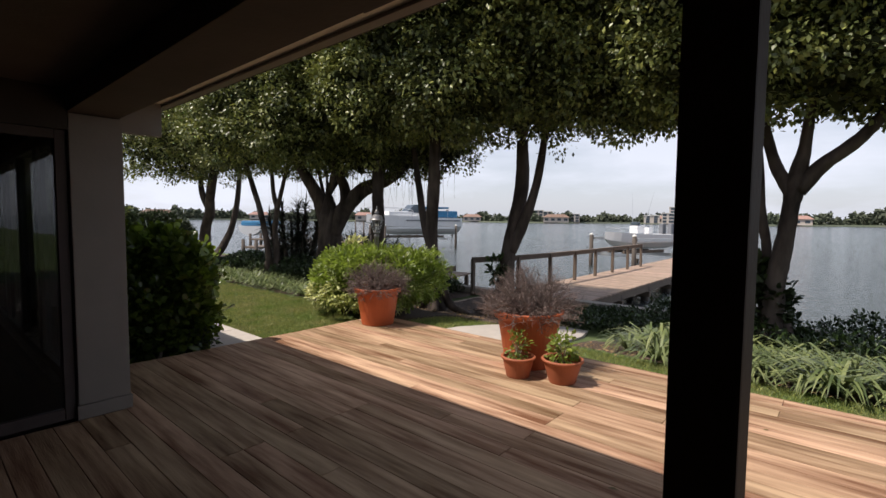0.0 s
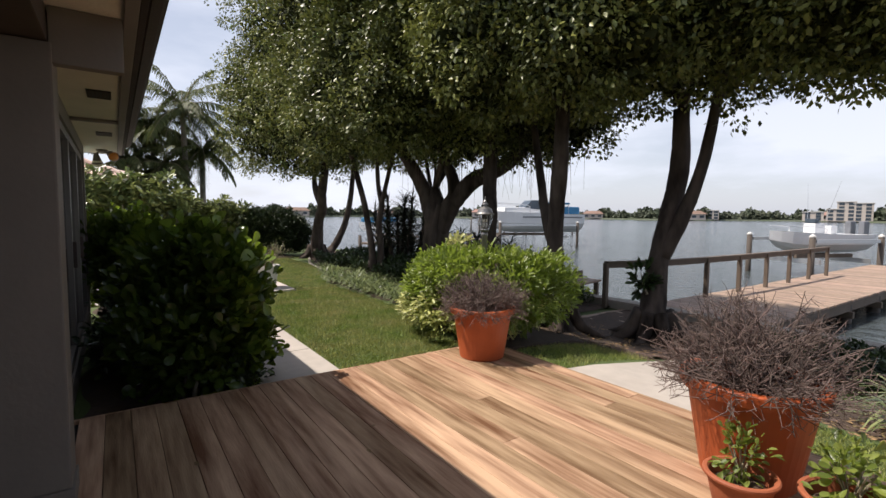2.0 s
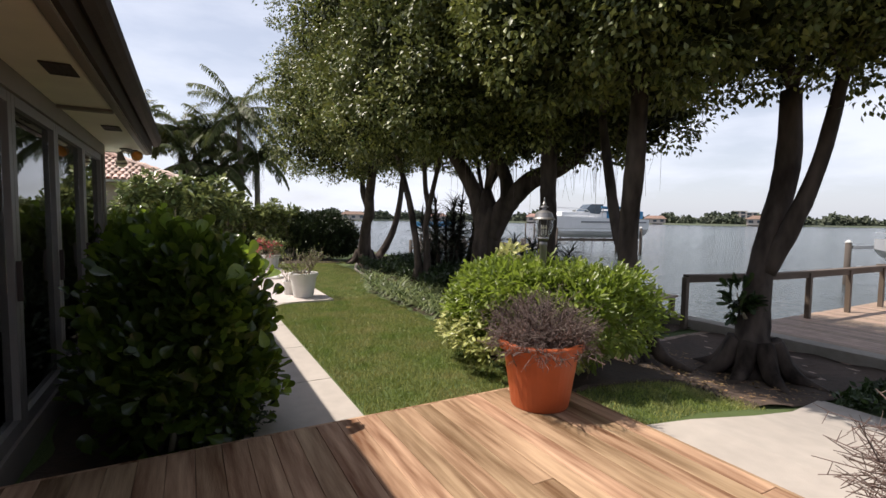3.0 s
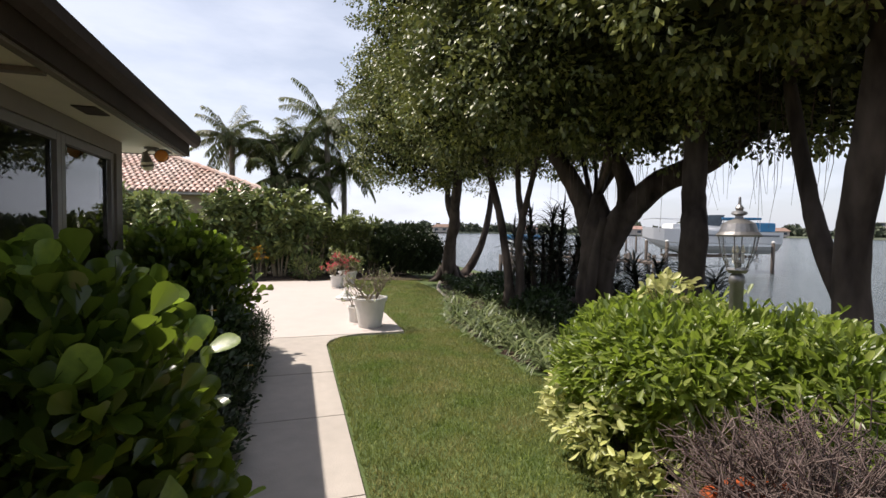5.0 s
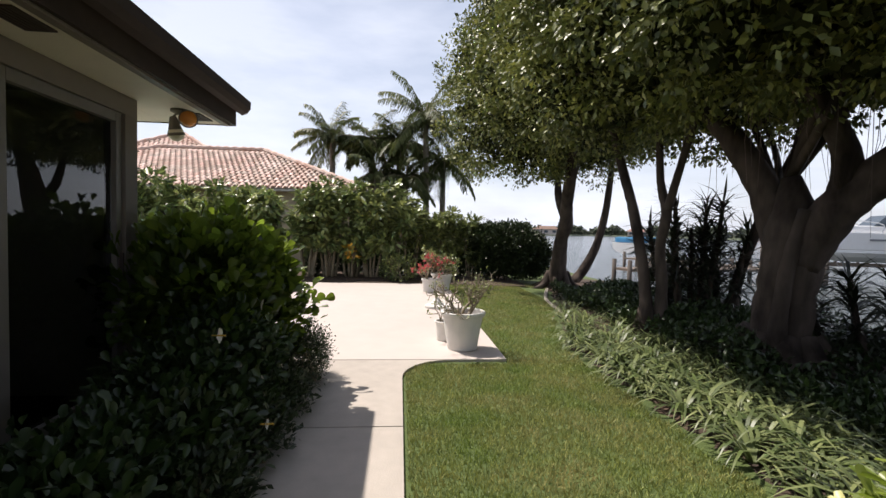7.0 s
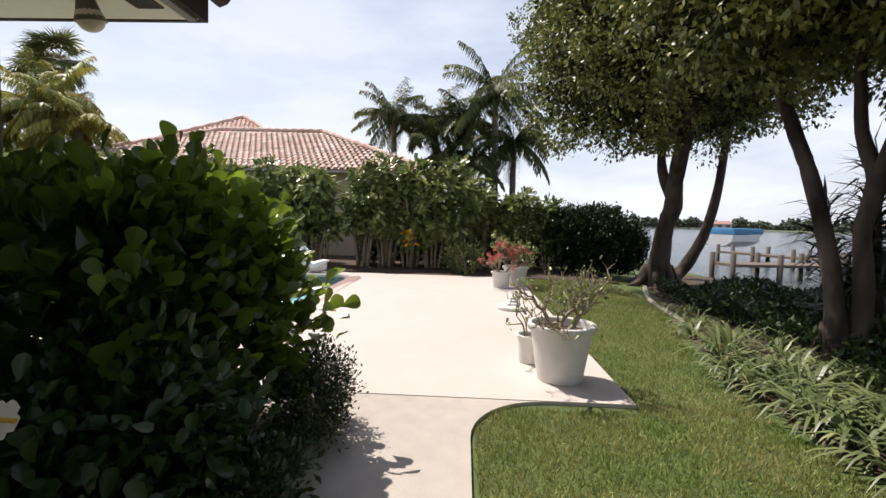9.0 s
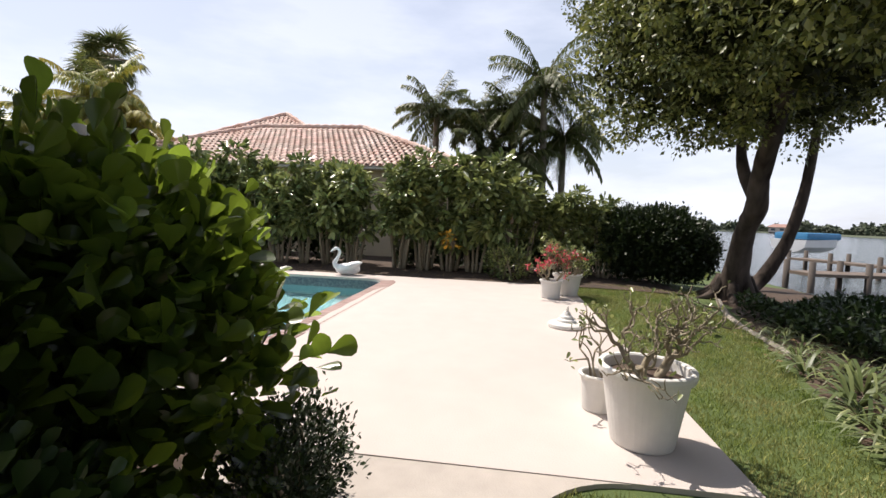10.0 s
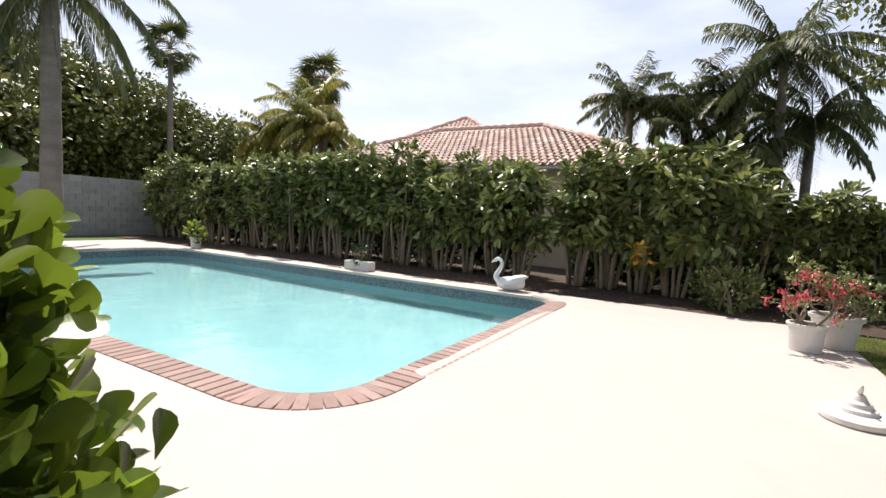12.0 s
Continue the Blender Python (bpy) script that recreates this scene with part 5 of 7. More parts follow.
p, r = smooth_path([(-17.6, 7.3, -0.05), (-15.6, 7.7, -0.05), (-14.6, 8.1, 0.05), (-14.4, 9.0, 0.3), (-15.6, 9.7, 0.5)], [0.16, 0.17, 0.15, 0.13, 0.10], 5)
tagged(part("low_root", tube(bm, p, r, 9, 0.12, 4), M_BARK, None, smooth=True), "thick dark root curving low over the ground", "root")
# twin trunks
tree((-12.3, 6.75, -0.1), [([(-12.2, 6.72, -0.15), (-12.3, 6.72, 0.6), (-12.45, 6.7, 1.2), (-12.75, 6.7, 1.9), (-12.95, 6.68, 2.3), (-13.4, 6.6, 3.3)], [0.13, 0.085, 0.08, 0.075, 0.075, 0.06]),
                            ([(-12.2, 6.9, -0.15), (-12.2, 6.92, 0.7), (-12.25, 6.9, 1.3), (-12.2, 6.95, 1.8), (-12.45, 6.98, 2.3), (-12.6, 7.0, 3.3)], [0.12, 0.085, 0.075, 0.08, 0.06, 0.05]),
                            ([(-12.2, 6.95, 1.8), (-12.05, 7.0, 2.3), (-11.8, 7.1, 3.2)], [0.065, 0.055, 0.05]),
                            ([(-12.7, 8.4, -0.4), (-12.6, 8.4, 0.6), (-12.3, 8.4, 1.4), (-11.9, 8.4, 2.1), (-11.3, 8.4, 3.1)], [0.10, 0.085, 0.08, 0.075, 0.06])],
     [(-13.2, 6.6, 5.0, 2.2, 2.2, 2.0), (-12.4, 6.2, 6.6, 2.4, 2.2, 1.9)], 32000, 103, "ficus with two slender trunks forking low down", roots=4)
# the big banyan
tree((-10.9, 7.7, -0.2), [([(-10.92, 7.7, -0.3), (-10.88, 7.7, 0.15), (-10.83, 7.7, 0.7), (-10.76, 7.7, 1.2), (-10.74, 7.7, 1.6), (-10.8, 7.68, 2.2)], [0.50, 0.33, 0.30, 0.31, 0.29, 0.10]),
                            ([(-10.86, 7.68, 1.25), (-10.98, 7.64, 1.75), (-11.1, 7.55, 2.15), (-11.4, 7.4, 2.7), (-11.9, 7.2, 3.4), (-12.4, 7.0, 4.3)], [0.19, 0.20, 0.18, 0.155, 0.12, 0.08]),
                            ([(-10.64, 7.72, 1.15), (-10.46, 7.8, 1.6), (-10.15, 7.9, 2.0), (-9.7, 8.05, 2.35), (-9.05, 8.25, 2.6), (-8.5, 8.4, 3.0), (-8.1, 8.5, 3.7)], [0.21, 0.24, 0.22, 0.19, 0.165, 0.13, 0.09]),
                            ([(-10.3, 7.85, 1.9), (-10.15, 7.7, 2.4), (-10.25, 7.3, 3.2)], [0.16, 0.13, 0.09]),
                            ([(-11.2, 7.85, -0.25), (-11.12, 7.85, 0.6), (-11.02, 7.8, 1.3), (-11.02, 7.75, 1.9)], [0.12, 0.09, 0.10, 0.08]),
                            ([(-10.62, 7.42, -0.25), (-10.62, 7.44, 0.5), (-10.58, 7.5, 1.2), (-10.5, 7.6, 1.8)], [0.14, 0.09, 0.08, 0.07])],
     [(-11.4, 7.6, 5.0, 3.0, 3.0, 2.2), (-9.4, 7.6, 5.0, 2.8, 3.0, 2.0), (-10.4, 6.2, 4.4, 2.4, 1.9, 1.5), (-10.2, 6.6, 7.0, 3.2, 2.8, 2.0), (-8.2, 7.4, 6.4, 2.2, 2.6, 2.0), (-13.0, 8.4, 4.4, 1.8, 2.0, 1.5), (-8.6, 8.6, 3.9, 1.7, 1.6, 1.1), (-9.4, 5.9, 3.9, 1.5, 1.3, 1.1), (-9.1, 7.5, 3.6, 1.6, 1.6, 1.0), (-8.0, 8.5, 3.5, 1.4, 1.4, 0.9), (-12.2, 6.0, 3.9, 1.4, 1.4, 1.1)],
     135000, 104, "massive old banyan with a fluted dark trunk and spreading limbs", roots=11)
# single trunk beside the hedge
tree((-8.4, 7.35, -0.25), [([(-8.4, 7.35, -0.3), (-8.36, 7.35, 0.5), (-8.40, 7.35, 1.0), (-8.32, 7.3, 1.5), (-8.42, 7.38, 1.9), (-8.45, 7.4, 2.4), (-8.3, 7.3, 3.4)], [0.22, 0.16, 0.145, 0.16, 0.135, 0.14, 0.11])],
     [(-8.2, 7.0, 4.8, 2.0, 2.0, 1.5)], 16000, 105, "single straight dark ficus trunk beyond the clipped hedge", roots=4)
tree((-6.2, 6.9, -0.25), [([(-6.2, 6.9, -0.35), (-6.35, 7.0, 0.2), (-6.5, 7.15, 0.8), (-6.55, 7.2, 1.5), (-6.4, 7.1, 2.3), (-6.2, 6.9, 3.3)], [0.30, 0.18, 0.14, 0.125, 0.13, 0.10]),
                            ([(-6.5, 7.2, 0.8), (-6.95, 7.4, 1.5), (-7.2, 7.5, 2.2), (-7.4, 7.5, 3.2)], [0.10, 0.085, 0.075, 0.06])],
     [(-6.4, 7.1, 4.7, 2.3, 2.1, 1.7), (-6.3, 6.6, 6.5, 2.6, 2.4, 1.8), (-5.4, 6.6, 3.9, 1.1, 1.1, 0.8), (-7.0, 6.2, 4.0, 1.3, 1.2, 0.9)], 50000, 106, "ficus with a slender leaning side stem beside the pier bench", roots=5)
tree((-5.35, 8.15, -0.4), [([(-5.35, 8.15, -0.5), (-5.45, 8.3, 0.1), (-5.5, 8.45, 0.7), (-5.5, 8.7, 1.5), (-5.45, 8.9, 2.3), (-5.45, 8.9, 3.3)], [0.34, 0.20, 0.16, 0.145, 0.15, 0.12]),
                            ([(-5.45, 8.5, 0.9), (-5.25, 8.65, 1.5), (-5.05, 8.8, 2.3), (-4.85, 8.8, 3.4)], [0.12, 0.11, 0.09, 0.07])],
     [(-5.2, 8.7, 4.9, 2.2, 2.2, 1.7), (-4.4, 7.9, 4.4, 1.6, 1.6, 1.0), (-3.4, 8.2, 4.0, 1.1, 1.2, 0.8), (-4.8, 7.6, 6.4, 2.6, 2.4, 1.8)], 50000, 107, "ficus with a two-toned forking trunk at the pier's head", roots=8)
tree((-1.7, 7.9, -0.38), [([(-1.72, 7.9, -0.45), (-1.72, 7.88, 0.1), (-1.72, 7.86, 0.7), (-1.74, 7.86, 1.0), (-1.80, 7.9, 1.5), (-1.86, 7.9, 2.0), (-1.88, 7.95, 2.6), (-2.15, 8.0, 3.4)], [0.24, 0.165, 0.15, 0.115, 0.082, 0.08, 0.09, 0.08]),
                           ([(-1.60, 7.86, -0.3), (-1.50, 7.8, 0.3), (-1.38, 7.76, 0.7), (-1.26, 7.72, 1.25), (-1.26, 7.72, 1.8), (-1.38, 7.76, 2.3), (-1.45, 7.8, 2.7), (-1.2, 7.9, 3.4)], [0.12, 0.09, 0.08, 0.085, 0.08, 0.095, 0.09, 0.08])],
     [(-1.9, 8.4, 4.6, 2.1, 2.2, 1.5), (-2.9, 8.2, 4.0, 1.4, 1.5, 0.9), (-1.4, 7.8, 3.8, 1.3, 1.3, 0.8), (-1.5, 8.0, 6.2, 2.5, 2.4, 1.8)], 48000, 108, "twin-stemmed ficus rising from the strap-leaved bed", roots=3)
tree((-0.8, 8.6, -0.38), [([(-0.85, 8.6, -0.45), (-0.84, 8.6, 0.2), (-0.80, 8.6, 0.8), (-0.73, 8.6, 1.3), (-0.68, 8.6, 1.8), (-0.64, 8.6, 2.15), (-0.55, 8.6, 2.7), (-0.5, 8.6, 3.4)], [0.22, 0.145, 0.13, 0.12, 0.11, 0.13, 0.08, 0.06]),
                            ([(-0.62, 8.6, 2.05), (-0.35, 8.6, 2.4), (0.05, 8.6, 2.75), (0.5, 8.6, 3.4)], [0.12, 0.10, 0.085, 0.06]),
                            ([(-0.68, 8.6, 2.0), (-0.9, 8.6, 2.45), (-1.1, 8.6, 3.2)], [0.10, 0.08, 0.06]),
                            ([(-0.95, 8.8, -0.4), (-0.98, 8.8, 0.6), (-0.97, 8.8, 1.2), (-1.06, 8.8, 1.7), (-1.1, 8.8, 2.2), (-1.2, 8.9, 3.3)], [0.08, 0.07, 0.065, 0.07, 0.065, 0.05])],
     [(0.0, 9.2, 4.7, 2.2, 2.2, 1.6), (0.2, 8.4, 3.7, 1.2, 1.2, 0.7), (2.6, 8.8, 3.6, 1.4, 1.4, 0.8), (1.6, 9.0, 4.4, 1.8, 2.0, 1.3), (0.6, 8.6, 6.2, 2.8, 2.4, 1.8), (3.4, 9.0, 4.8, 2.0, 2.0, 1.6)], 50000, 109, "ficus with a pale forking trunk near the water", roots=3)


def hanging_roots():
    t = thing("aerial_roots", (-10.0, 8.0, 2.0), "thin pale aerial roots and moss strands hanging from the limbs", "aerial roots")
    rg = np.random.default_rng(160)
    bm = bmesh.new()
    for i in range(130):
        x, y, z = rg.uniform(-2.6, 3.2), rg.uniform(-0.7, 1.2), rg.uniform(0.9, 1.7)
        l = rg.uniform(0.4, 1.5)
        tube(bm, [(x, y, z), (x + rg.normal() * 0.04, y, z - l * 0.5), (x + rg.normal() * 0.07, y + rg.normal() * 0.04, z - l)], [0.005, 0.004, 0.002], 3)
    part("root_tangle", bm, M_TWIG, t)["kind"] = "stuff"


hanging_roots()


def spiky(loc, h, n, seed, label):
    """Yucca-like stems with rosettes of sword leaves."""
    t = thing("yucca", loc, label, "plant", "spiky plants under the banyan")
    rg = np.random.default_rng(seed)
    bm = bmesh.new()
    C, A = [], []
    for i in range(n):
        x, y, hh = rg.normal() * 0.3, rg.normal() * 0.3, h * rg.uniform(0.35, 1)
        part("stem", tube(bmesh.new(), [(x * 0.4, y * 0.4, -0.05), (x, y, hh * 0.6), (x * 1.2, y * 1.2, hh)], [0.05, 0.04, 0.03], 7), M_BARK, t, smooth=True)
        for k in range(150):
            s = rg.random()
            C.append((x * (1 + .2 * s), y * (1 + .2 * s), hh * (0.45 + 0.55 * s)))
            d = rg.normal(size=3)
            A.append((d[0], d[1], d[2] * 0.5 + 0.5 * s))
    bm.free()
    C, A = np.array(C), np.array(A)
    L = 0.50 * (0.7 + 0.5 * rg.random(len(C)))
    foliage("leaves", C, A, rg.normal(size=C.shape) * .2 + [0, 0, 1.0], L, L * 0.07, M_YUCCA, t, kind="blade")["kind"] = "stuff"


spiky((-12.75, 7.75, -0.25), 2.6, 11, 111, "clump of tall spiky yucca stems beneath the banyan")
spiky((-10.0, 8.4, -0.28), 1.5, 6, 112, "low spiky yucca beside the banyan trunk")


# ---- palms ----
def palm(loc, h, r, fronds, flen, seed, label, material=None, lean=(0, 0), name="palm_tree", droop=1.0, trunk_r=(0.16, 0.11), leaflet=0.42, fan=False, el=(-25, 80), hang=0.7, wide=0.045):
    t = thing(name, loc, label, "palm tree", "palms beyond the hedge")
    rg = np.random.default_rng(seed)
    top = Vector((lean[0], lean[1], h))
    bm = bmesh.new()
    p, rr = smooth_path([(0, 0, -0.1), (lean[0] * 0.3, lean[1] * 0.3, h * 0.45), tuple(top)], [trunk_r[0], (trunk_r[0] + trunk_r[1]) / 2, trunk_r[1]], 7)
    rr = [q * (1 + 0.06 * (i % 2)) for i, q in enumerate(rr)]
    tube(bm, p, rr, 12)
    part("trunk", bm, M_BARKP, t, smooth=True)
    C, A, N, L = [], [], [], []
    for i in range(fronds):
        a = 2.399 * i + rg.uniform(-.3, .3)
        up = radians(rg.uniform(*el)) if not fan else radians(rg.uniform(-40, 85))
        d = Vector((math.cos(a) * math.cos(up), math.sin(a) * math.cos(up), math.sin(up)))
        pts = [top.copy()]
        cur = top.copy()
        dd = d.copy()
        steps = 9
        ll = flen * rg.uniform(0.8, 1.1)
        for s in range(steps):
            dd = (dd + Vector((0, 0, -0.16 * droop))).normalized()
            cur = cur + dd * ll / steps
            pts.append(cur.copy())
        n_rib = 6 if fan else steps + 1
        part("rib", tube(bmesh.new(), pts[:n_rib], [0.022 * (1 - 0.85 * k / steps) for k in range(n_rib)], 4), M_STEM, t)
        if fan:
            ax = (pts[5] - pts[4]).normalized()
            side = ax.cross(Vector((0, 0, 1))).normalized()
            for k in range(26):
                b = radians(-125 + 250 * k / 25)
                C.append(pts[5])
                A.append(ax * math.cos(b) + side * math.sin(b) + Vector((0, 0, -0.12 - 0.25 * rg.random())))
                N.append(side.cross(ax) + Vector(rg.normal(size=3) * 0.12))
                L.append(leaflet * rg.uniform(0.7, 1.0))
            continue
        rows = 60
        for k in range(2, rows):
            f = k / rows * steps
            j = min(int(f), steps - 1)
            q = pts[j].lerp(pts[j + 1], f - j)
            ax = (pts[j + 1] - pts[j]).normalized()
            side = ax.cross(Vector((0, 0, 1))).normalized()
            for s in (-1, 1):
                C.append(q)
                A.append(side * s + ax * 0.55 + Vector((0, 0, -hang * droop + rg.normal() * 0.32)))
                N.append(Vector((0, 0, 1)) + side * 0.1 * s)
                L.append(leaflet * (1 - 0.55 * abs(k / rows - 0.45) * 2) * rg.uniform(0.85, 1.1))
    C, A, N, L = (np.array([list(v) for v in q]) for q in (C, A, N)), None, None, np.array(L)
    C, A, N = C
    o = foliage("fronds", C, A, N, L, np.full(len(L), wide if not fan else 0.07), material or M_PALM, t, kind="blade")
    o["kind"] = "stuff"
    return t


palm((-28, -0.2, 0), 5.6, 1, 24, 2.2, 121, "short feathery palm beyond the hedge", droop=1.0, leaflet=0.6)
palm((-28, 1.6, 0), 5.65, 1, 24, 2.1, 122, "short feathery palm beyond the hedge", droop=1.0, leaflet=0.6)
palm((-28, 2.9, 0), 5.6, 1, 24, 2.1, 123, "dense dark feathery palm beyond the hedge", droop=1.05, leaflet=0.6)
palm((-27, 1.9, 0), 3.9, 1, 20, 2.0, 133, "low dark palm beyond the hedge", droop=1.05, leaflet=0.6)
palm((-26.5, 3.2, 0), 3.7, 1, 20, 1.9, 124, "low dark palm beyond the hedge", droop=1.0, leaflet=0.6)
palm((-27, 4.2, 0), 6.45, 1, 26, 2.9, 125, "tall coconut palm with wind-blown fronds", lean=(0.2, -0.15), droop=0.95, leaflet=0.7)
palm((-28, 5.0, 0), 4.7, 1, 22, 2.3, 126, "coconut palm with drooping fronds beyond the hedge", droop=1.35, leaflet=0.65)
palm((-24.5, -12.4, 0), 5.2, 1, 26, 2.4, 127, "yellowing areca palm beyond the hedge", M_PALMY, droop=1.15, leaflet=0.6)
palm((-25.0, -13.8, 0), 5.3, 1, 24, 2.3, 128, "yellowing areca palm beyond the hedge", M_PALMY, droop=1.15, leaflet=0.6)
palm((-24.2, -11.2, 0), 4.4, 1, 22, 2.0, 129, "areca palm beyond the hedge", M_PALMY, droop=1.2, leaflet=0.6)
palm((-24.6, -15.2, 0), 4.4, 1, 20, 2.0, 134, "areca palm beyond the hedge", M_PALMY, droop=1.2, leaflet=0.6)
palm((-28.5, -15.7, 0), 8.1, 1, 34, 1.7, 130, "tall fan palm above the arecas", droop=0.4, leaflet=0.95, fan=True, hang=0.2)
palm((-29.5, -17.5, 0), 7.6, 1, 30, 1.6, 135, "tall fan palm above the arecas", droop=0.4, leaflet=0.95, fan=True, hang=0.2)
palm((-16.0, -13.6, 0), 7.2, 1, 22, 3.6, 131, "royal palm with smooth grey trunk and long hanging fronds", droop=1.55, trunk_r=(0.27, 0.2), leaflet=0.75, el=(-35, 60), hang=1.1, wide=0.04)
palm((-24, -21.8, 0), 9.0, 1, 30, 1.8, 132, "small-headed palm behind the royal palm", droop=0.8, leaflet=0.8, fan=True)


def wood(loc, lobes, n, seed, label, leaf=0.30):
    t = thing("broad_tree", loc, label, "tree", "trees beyond the garden")
    bm = bmesh.new()
    h = max(l[2] for l in lobes)
    tube(bm, [(0, 0, -0.1), (0.1, 0, h * 0.4), (0, 0.1, h * 0.8)], [0.3, 0.22, 0.1], 9, 0.1)
    for l in lobes:
        tube(bm, [(0.05, 0, h * 0.35), (l[0] * 0.6, l[1] * 0.6, l[2] * 0.85), (l[0], l[1], l[2])], [0.15, 0.1, 0.04], 6)
    part("trunk", bm, M_BARK, t, smooth=True)
    rg = np.random.default_rng(seed)
    C, D = lobes_points(rg, lobes, n, 20, 0.28, 0.5)
    A = rg.normal(size=C.shape) + D * .5
    N = rg.normal(size=C.shape) * .5 + [0, 0, 1.0] + D * .5
    L = leaf * (0.7 + 0.6 * rg.random(len(C)))
    foliage("crown", C, A, N, L, L * .6, M_FICUS, t)["kind"] = "stuff"


wood((-30, -27, 0), [(0, 0, 3.6, 4.5, 4.5, 3.2), (3.5, -2, 4.8, 4, 4, 3.2), (-3, 3, 3.0, 4, 4, 2.6)], 60000, 141, "broad dark green trees at the back of the garden")
wood((-20, -27, 0), [(0, 0, 5.0, 4.5, 4.5, 4.0), (-4, 0, 4.8, 4, 4, 3.6), (4, 0, 4.6, 4.0, 4.0, 3.8)], 60000, 142, "broad dark green trees at the back of the garden")
wood((-13, -22, 0), [(0, 0, 4.5, 4.0, 4.0, 3.8), (-2, 2, 3.0, 3, 3, 2.6)], 40000, 143, "dark tree at the far end of the garden")


# ---- the tall hedge ----
def hedge():
    rnd = random.Random(31)
    group = "tall hedge plants behind the pool"
    src = []
    ys_h = [-15.2 + 0.62 * i for i in range(34)]
    for i, y in enumerate(ys_h):
        if i == 24:
            continue
        top = 2.55 if y < 3.0 else 2.05
        x = -19.75 + rnd.uniform(-0.15, 0.15) - (0.35 if y > 3 else 0)
        s = rnd.uniform(0.88, 1.10) * (top / 2.55)
        m = pose(x, y, 0.0, 0, 0, rnd.uniform(0, 360))
        if len(src) < 8 and i < 12:
            rg = np.random.default_rng(200 + i)
            t = thing("hedge_plant", (0, 0, 0), "tall leggy hedge plant with woody stems and glossy drooping leaves", "hedge", group)
            C, D = lobes_points(rg, [(rg.uniform(-.35, .35), rg.uniform(-.35, .35), zz + rg.uniform(-.12, .12), rg.uniform(.26, .42), rg.uniform(.26, .42), rg.uniform(.22, .34)) for zz in (0.95, 1.2, 1.4, 1.6, 1.75, 1.95, 2.1, 2.25, 2.4)], 1500, 9, 0.04, 0.5)
            for k in range(7):
                bm = bmesh.new()
                a = rg.random() * 6.28
                r0 = rg.uniform(0.05, 0.16)
                p, r = smooth_path([(r0 * math.cos(a), r0 * math.sin(a), -0.05), (r0 * 1.8 * math.cos(a), r0 * 1.8 * math.sin(a), 0.7), (0.4 * math.cos(a + .3), 0.4 * math.sin(a + .3), 1.7)], [0.042, 0.032, 0.014], 4)
                part("stem", tube(bm, p, r, 6, 0.15, k), M_STEM, t, smooth=True)
            A = rg.normal(size=C.shape) * 0.6 + D * 0.9 + [0, 0, -0.45]
            N = rg.normal(size=C.shape) * 0.4 + [0, 0, 1.0] + D * 0.4
            L = 0.24 * (0.6 + 0.6 * rg.random(len(C)))
            foliage("leaves", C, A, N, L, L * 0.40, M_HEDGE, t, kind="oval")["kind"] = "stuff"
            t.matrix_basis = m @ Matrix.Scale(s, 4)
            src.append(t)
        else:
            c = copy_thing(src[i % 8], m)
            c.scale = (s * rnd.uniform(1, 1.15), s * rnd.uniform(1, 1.1), s * rnd.uniform(0.92, 1.06))


hedge()
ground_cover("undergrowth", -20.9, -20.1, -15.4, -0.95, 15400, 1.5, M_HIB, "dark shrubs filling the foot of the tall hedge", 94, 0.16)
ground_cover("undergrowth", -20.9, -20.1, 0.1, 5.8, 6700, 1.3, M_HIB, "dark shrubs filling the foot of the tall hedge", 95, 0.16)
bush("clipped_bush", (-20.0, 6.45, 0.0), [(0, 0, 0.9, 0.9, 1.0, 0.85), (0, -0.6, 0.9, 0.7, 0.7, 0.8), (0, 0.6, 0.7, 0.7, 0.7, 0.7)], 42000, (0.08, 0.6), M_BOX, "dark clipped round bush at the end of the hedge", seed=150, spread=0.06, shell=0.55)
bush("climbing_plant", (-0.92, 8.75, -0.25), [(0, 0, 0.55, 0.3, 0.25, 0.5), (-0.15, 0, 0.9, 0.22, 0.2, 0.35)], 900, (0.14, 0.6), M_BOX, "dark large-leaved climber at the foot of a tree trunk", "plant", kind="oval", seed=171, stems=3)
bush("fern_clump", (-5.58, 8.15, 0.35), [(0, 0, 0.18, 0.14, 0.12, 0.2)], 140, (0.16, 0.35), M_HIB, "small fern growing on the tree trunk beside the pier", "plant", kind="oval", seed=172, stems=1, spread=0.03, floor_z=-0.2)
bush("flowering_bush", (-18.9, 3.0, 0.0), [(0, 0, 0.35, 0.4, 0.5, 0.35)], 900, (0.08, 0.5), M_HEDGE, "low shrub before the hedge", seed=151, kind="oval")
for i, (yy, zz) in enumerate(((1.55, 0.75), (1.7, 0.62))):
    pp = thing("bract_cluster", (-19.15, yy, zz), "small cluster of yellow-orange bracts in the hedge", "flower")
    leafy(pp, 0.0, 0.12, 0.14, 24, 0.13, M_YELLOWFL, 152 + i)


def picket_fence():
    t = thing("picket_fence", (-21.3, 0, 0), "white picket fence glimpsed behind the hedge", "fence")
    bm = bmesh.new()
    for i in range(60):
        y = 1.2 + i * 0.11
        box(bm, -0.01, 0.01, y, y + 0.07, 0.0, 1.35)
    o = part("picket", bm, M_WHITEPOT, t)
    o["kind"] = "stuff"
    boxed("rail", M_WHITEPOT, (-0.05, -0.012, 1.1, 7.9, 0.35, 0.43), t)
    boxed("rail", M_WHITEPOT, (-0.05, -0.012, 1.1, 7.9, 1.05, 1.13), t)


picket_fence()


